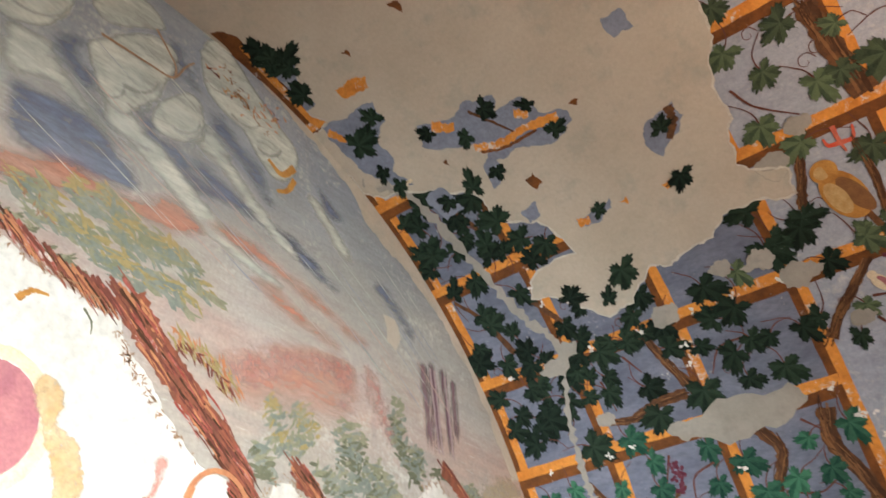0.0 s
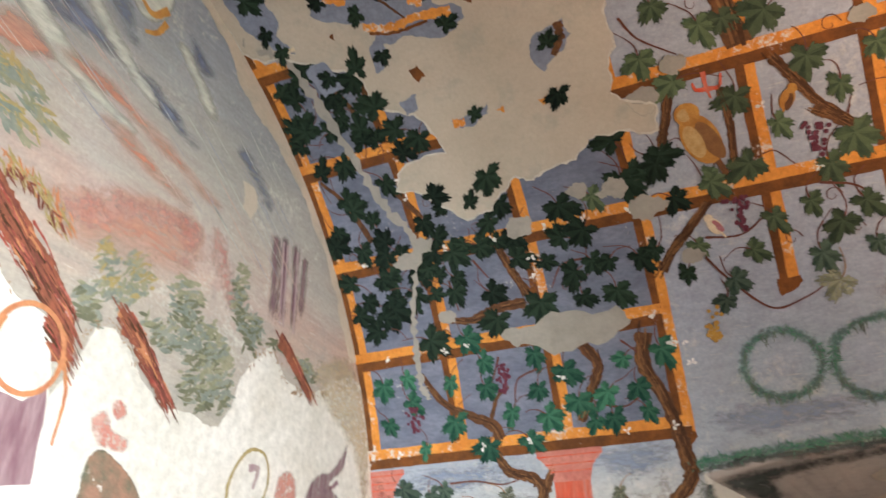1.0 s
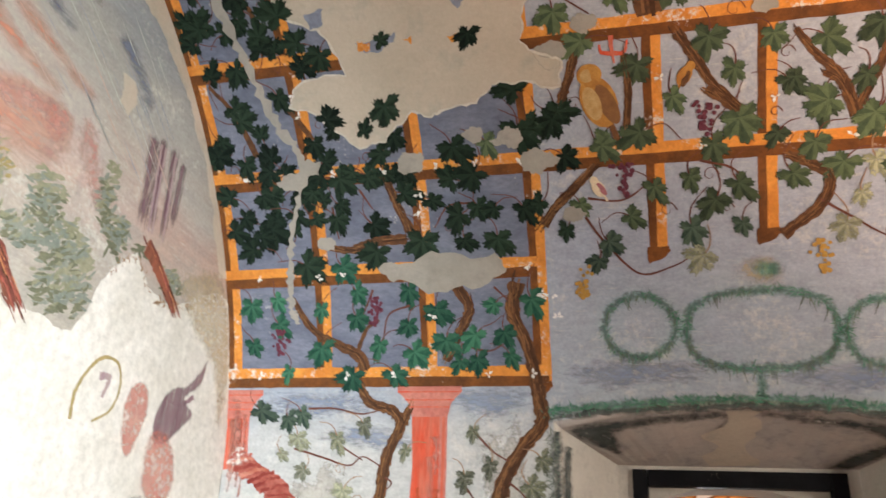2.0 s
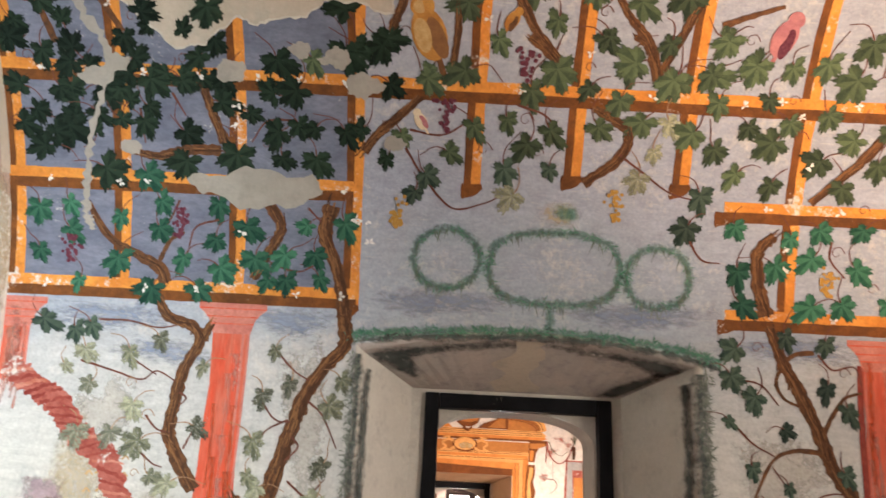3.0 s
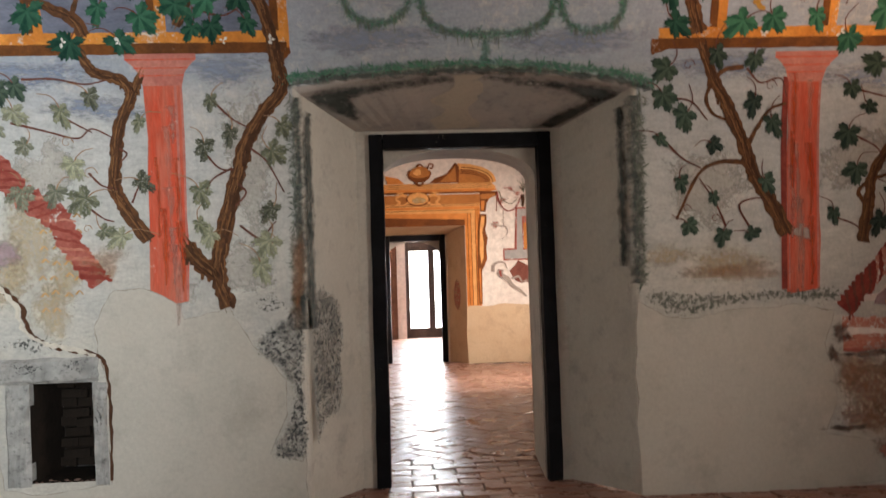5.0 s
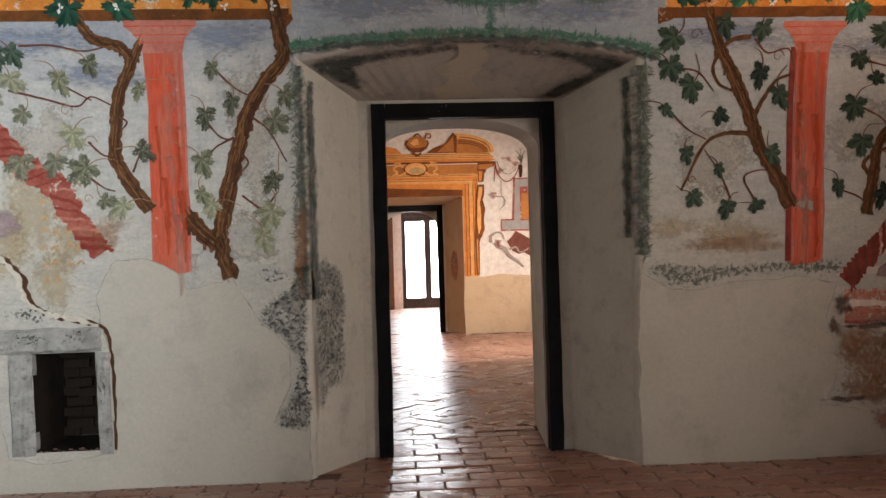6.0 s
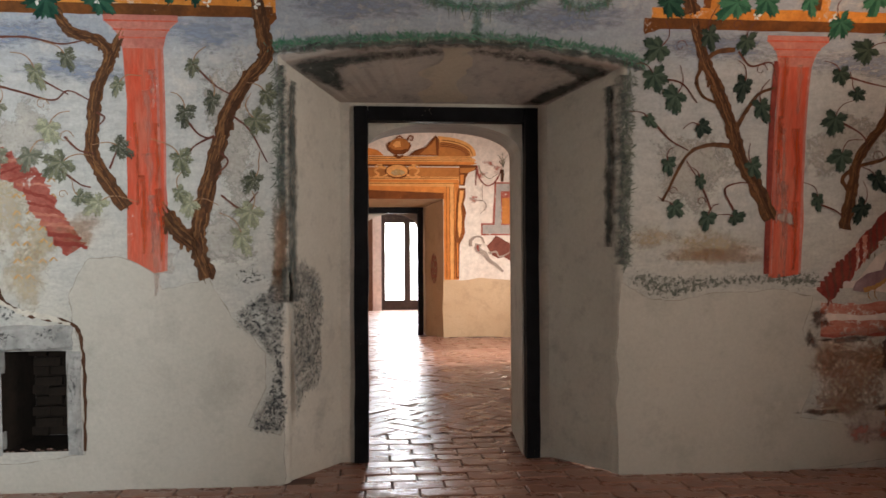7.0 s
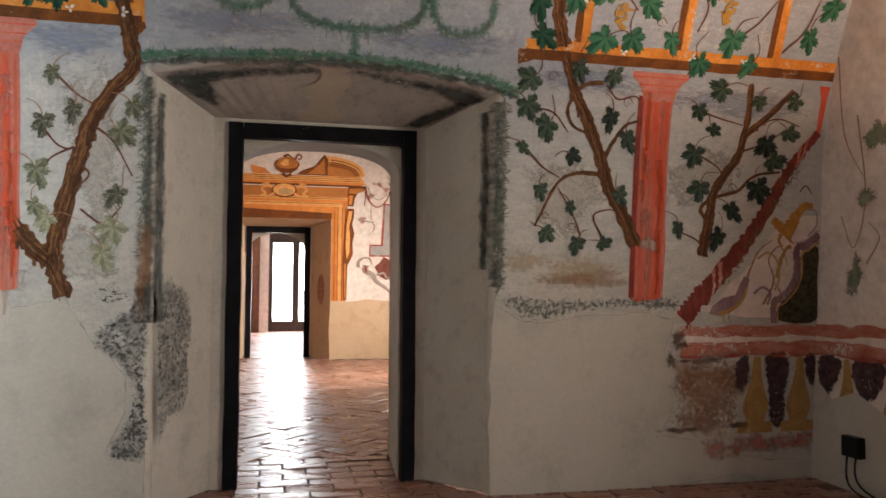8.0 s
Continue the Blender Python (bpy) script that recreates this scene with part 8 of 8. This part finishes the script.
far_patch("panel_edge", "red_worn", [(2.45, 1.77), (3.0, 1.77), (3.0, 2.33), (2.45, 2.33)], 0.0068)
far_patch("panel_field", "arch_mid", [(2.47, 1.79), (3.0, 1.79), (3.0, 2.22), (2.47, 2.22)], 0.0076)
far_patch("dark_body", "umber_plain", [(2.21, 1.43), (2.29, 1.50), (2.36, 1.60), (2.46, 1.55), (2.60, 1.46), (2.8, 1.42), (2.8, 1.18), (2.60, 1.18), (2.50, 1.24), (2.40, 1.22), (2.30, 1.27)], 0.006)
for pts, w in (([(1.94, 1.42), (1.95, 1.52), (2.04, 1.58), (2.13, 1.56), (2.17, 1.47)], 0.055), ([(2.07, 1.46), (2.06, 1.37), (2.18, 1.30), (2.24, 1.20), (2.38, 1.10), (2.48, 1.0)], 0.10), ([(2.24, 1.30), (2.36, 1.33), (2.42, 1.25), (2.56, 1.30), (2.7, 1.42)], 0.04), ([(1.94, 2.22), (2.05, 2.18), (2.17, 2.16), (2.20, 2.06), (2.10, 1.95)], 0.025)):
    bm = bmesh.new()
    stroke(bm, on_room2, pts, w, 0.009, w * 0.3, 0.2)
    part("painted_creature", bm, "grey_warm", surround, "grey painted fantastic creature")
for shade, lines in (("red_dark", (([(2.05, 2.75), (2.09, 2.56), (2.22, 2.42), (2.37, 2.50), (2.47, 2.71)], 0.022), ([(2.05, 2.7), (2.04, 2.55), (2.03, 2.42)], 0.016), ([(2.06, 1.44), (2.06, 1.38), (2.08, 1.34)], 0.04))),
                     ("bark_dark", (([(2.47, 2.69), (2.48, 2.60), (2.47, 2.49)], 0.07), ([(2.14, 2.45), (2.14, 2.3), (2.14, 2.18)], 0.006), ([(2.43, 2.83), (2.48, 2.76), (2.53, 2.82)], 0.012))),
                     ("moss_dab", (([(2.08, 2.76), (2.14, 2.62), (2.26, 2.54), (2.40, 2.62)], 0.014), ([(2.49, 2.72), (2.46, 2.86), (2.40, 2.93)], 0.012), ([(2.49, 2.72), (2.52, 2.86), (2.56, 2.93)], 0.012), ([(2.49, 2.72), (2.49, 2.88), (2.48, 2.96)], 0.012)))):
    for pts, w in lines:
        bm = bmesh.new()
        stroke(bm, on_room2, pts, w, 0.0095, w * 0.6, 0.2)
        part("swag", bm, shade, surround, "painted swag or ribbon")
spots_of(surround, "faint_wash", "red_soft", on_room2, [(2.0 + 0.13 * k, 2.2 + 0.6 * math.sin(7 * k), 0.09, 0.07, 0) for k in range(7)], 0.0035, 0.4, 300)
bm = bmesh.new()


def on_far_jamb(u, v, h=0.0):
    return Vector((REC2R - 0.27 * u - h, WALL2 + 0.42 * u, v))


feather(bm, on_far_jamb, ring_points(0.5, 1.06, 0.2, 0.26)[:-1:2], 0.004, 0.03)
part("red_spot", bm, "red_soft", surround)

# ---- floor bricks ----


def tile_bmesh(bm, m, l, w):
    """One worn floor brick: a slightly domed top with rounded rims."""
    rows = []
    for k, (g, z) in enumerate(((0.0, -0.012), (0.0, -0.005), (0.006, 0.0))):
        rows.append([bm.verts.new(m @ Vector((sx * (l / 2 - g), sy * (w / 2 - g), z))) for sx, sy in ((-1, -1), (1, -1), (1, 1), (-1, 1))])
    for a, b in zip(rows, rows[1:]):
        for i in range(4):
            bm.faces.new((a[i], a[(i + 1) % 4], b[(i + 1) % 4], b[i]))
    c = bm.verts.new(m @ Vector((0, 0, 0.0012)))
    for i in range(4):
        bm.faces.new((rows[-1][i], rows[-1][(i + 1) % 4], c))


rng = random.Random(12)
shared = []
for l in (0.288, 0.282):
    bm = bmesh.new()
    tile_bmesh(bm, Matrix.Identity(4), l, 0.1425)
    me = bpy.data.meshes.new("floor_brick")
    bm.to_mesh(me)
    bm.free()
    me.materials.append(M["tile"])
    shared.append(me)


def brick_pose(x, y, turn):
    return pose(x, y, FLOOR + rng.uniform(-0.003, 0.002), rng.uniform(-1.6, 1.6), rng.uniform(-1.0, 1.0), turn + rng.uniform(-1.2, 1.2))


count = 0
rest = bmesh.new()
y, row = 5.90, 0
while y > SOUTH_Y:
    x = XW + 0.1 - (0.145 if row % 2 else 0)
    inside = y > 4.78
    while x < XE:
        if not inside or (DOOR_L - 0.35 < x < DOOR_R + 0.35 and (y < 5.2 or DOOR_L < x < DOOR_R)):
            m = brick_pose(x, y, 0)
            if y > 3.9 and count < 290:
                ob = new("floor_brick", shared[rng.random() < 0.3])
                ob.parent, ob.matrix_basis = floor, m
                count += 1
            else:
                tile_bmesh(rest, m, 0.287, 0.1425)
        x += 0.293
    y -= 0.147
    row += 1
# herringbone in the second room, plain rows in the end room
W = 0.1465
for i in range(-40, 60):
    for j in range(-30, 60):
        for k in range(2):
            a, b = i * W + 2 * j * W, i * W - 2 * j * W
            lx, ly = (a, b) if k == 0 else (a - 0.5 * W, b + 1.5 * W)
            c, s = math.cos(radians(45)), math.sin(radians(45))
            x, yy = 0.8 + c * lx - s * ly, 9.4 + s * lx + c * ly
            if -1.4 < x < 3.2 and ROOM2 - 0.12 < yy < WALL2 + 0.3 and not (yy > WALL2 - 0.1 and not REC2L < x < REC2R):
                tile_bmesh(rest, brick_pose(x, yy, 45 + 90 * k), 0.287, 0.1425)
y, row = WALL2 + 0.42, 0
while y < GLASS:
    x = -0.9 - (0.145 if row % 2 else 0)
    while x < 2.4:
        tile_bmesh(rest, brick_pose(x, y, 0), 0.287, 0.1425)
        x += 0.293
    y += 0.147
    row += 1
tagged(part("brick_field", rest, "tile", floor), kind="stuff")
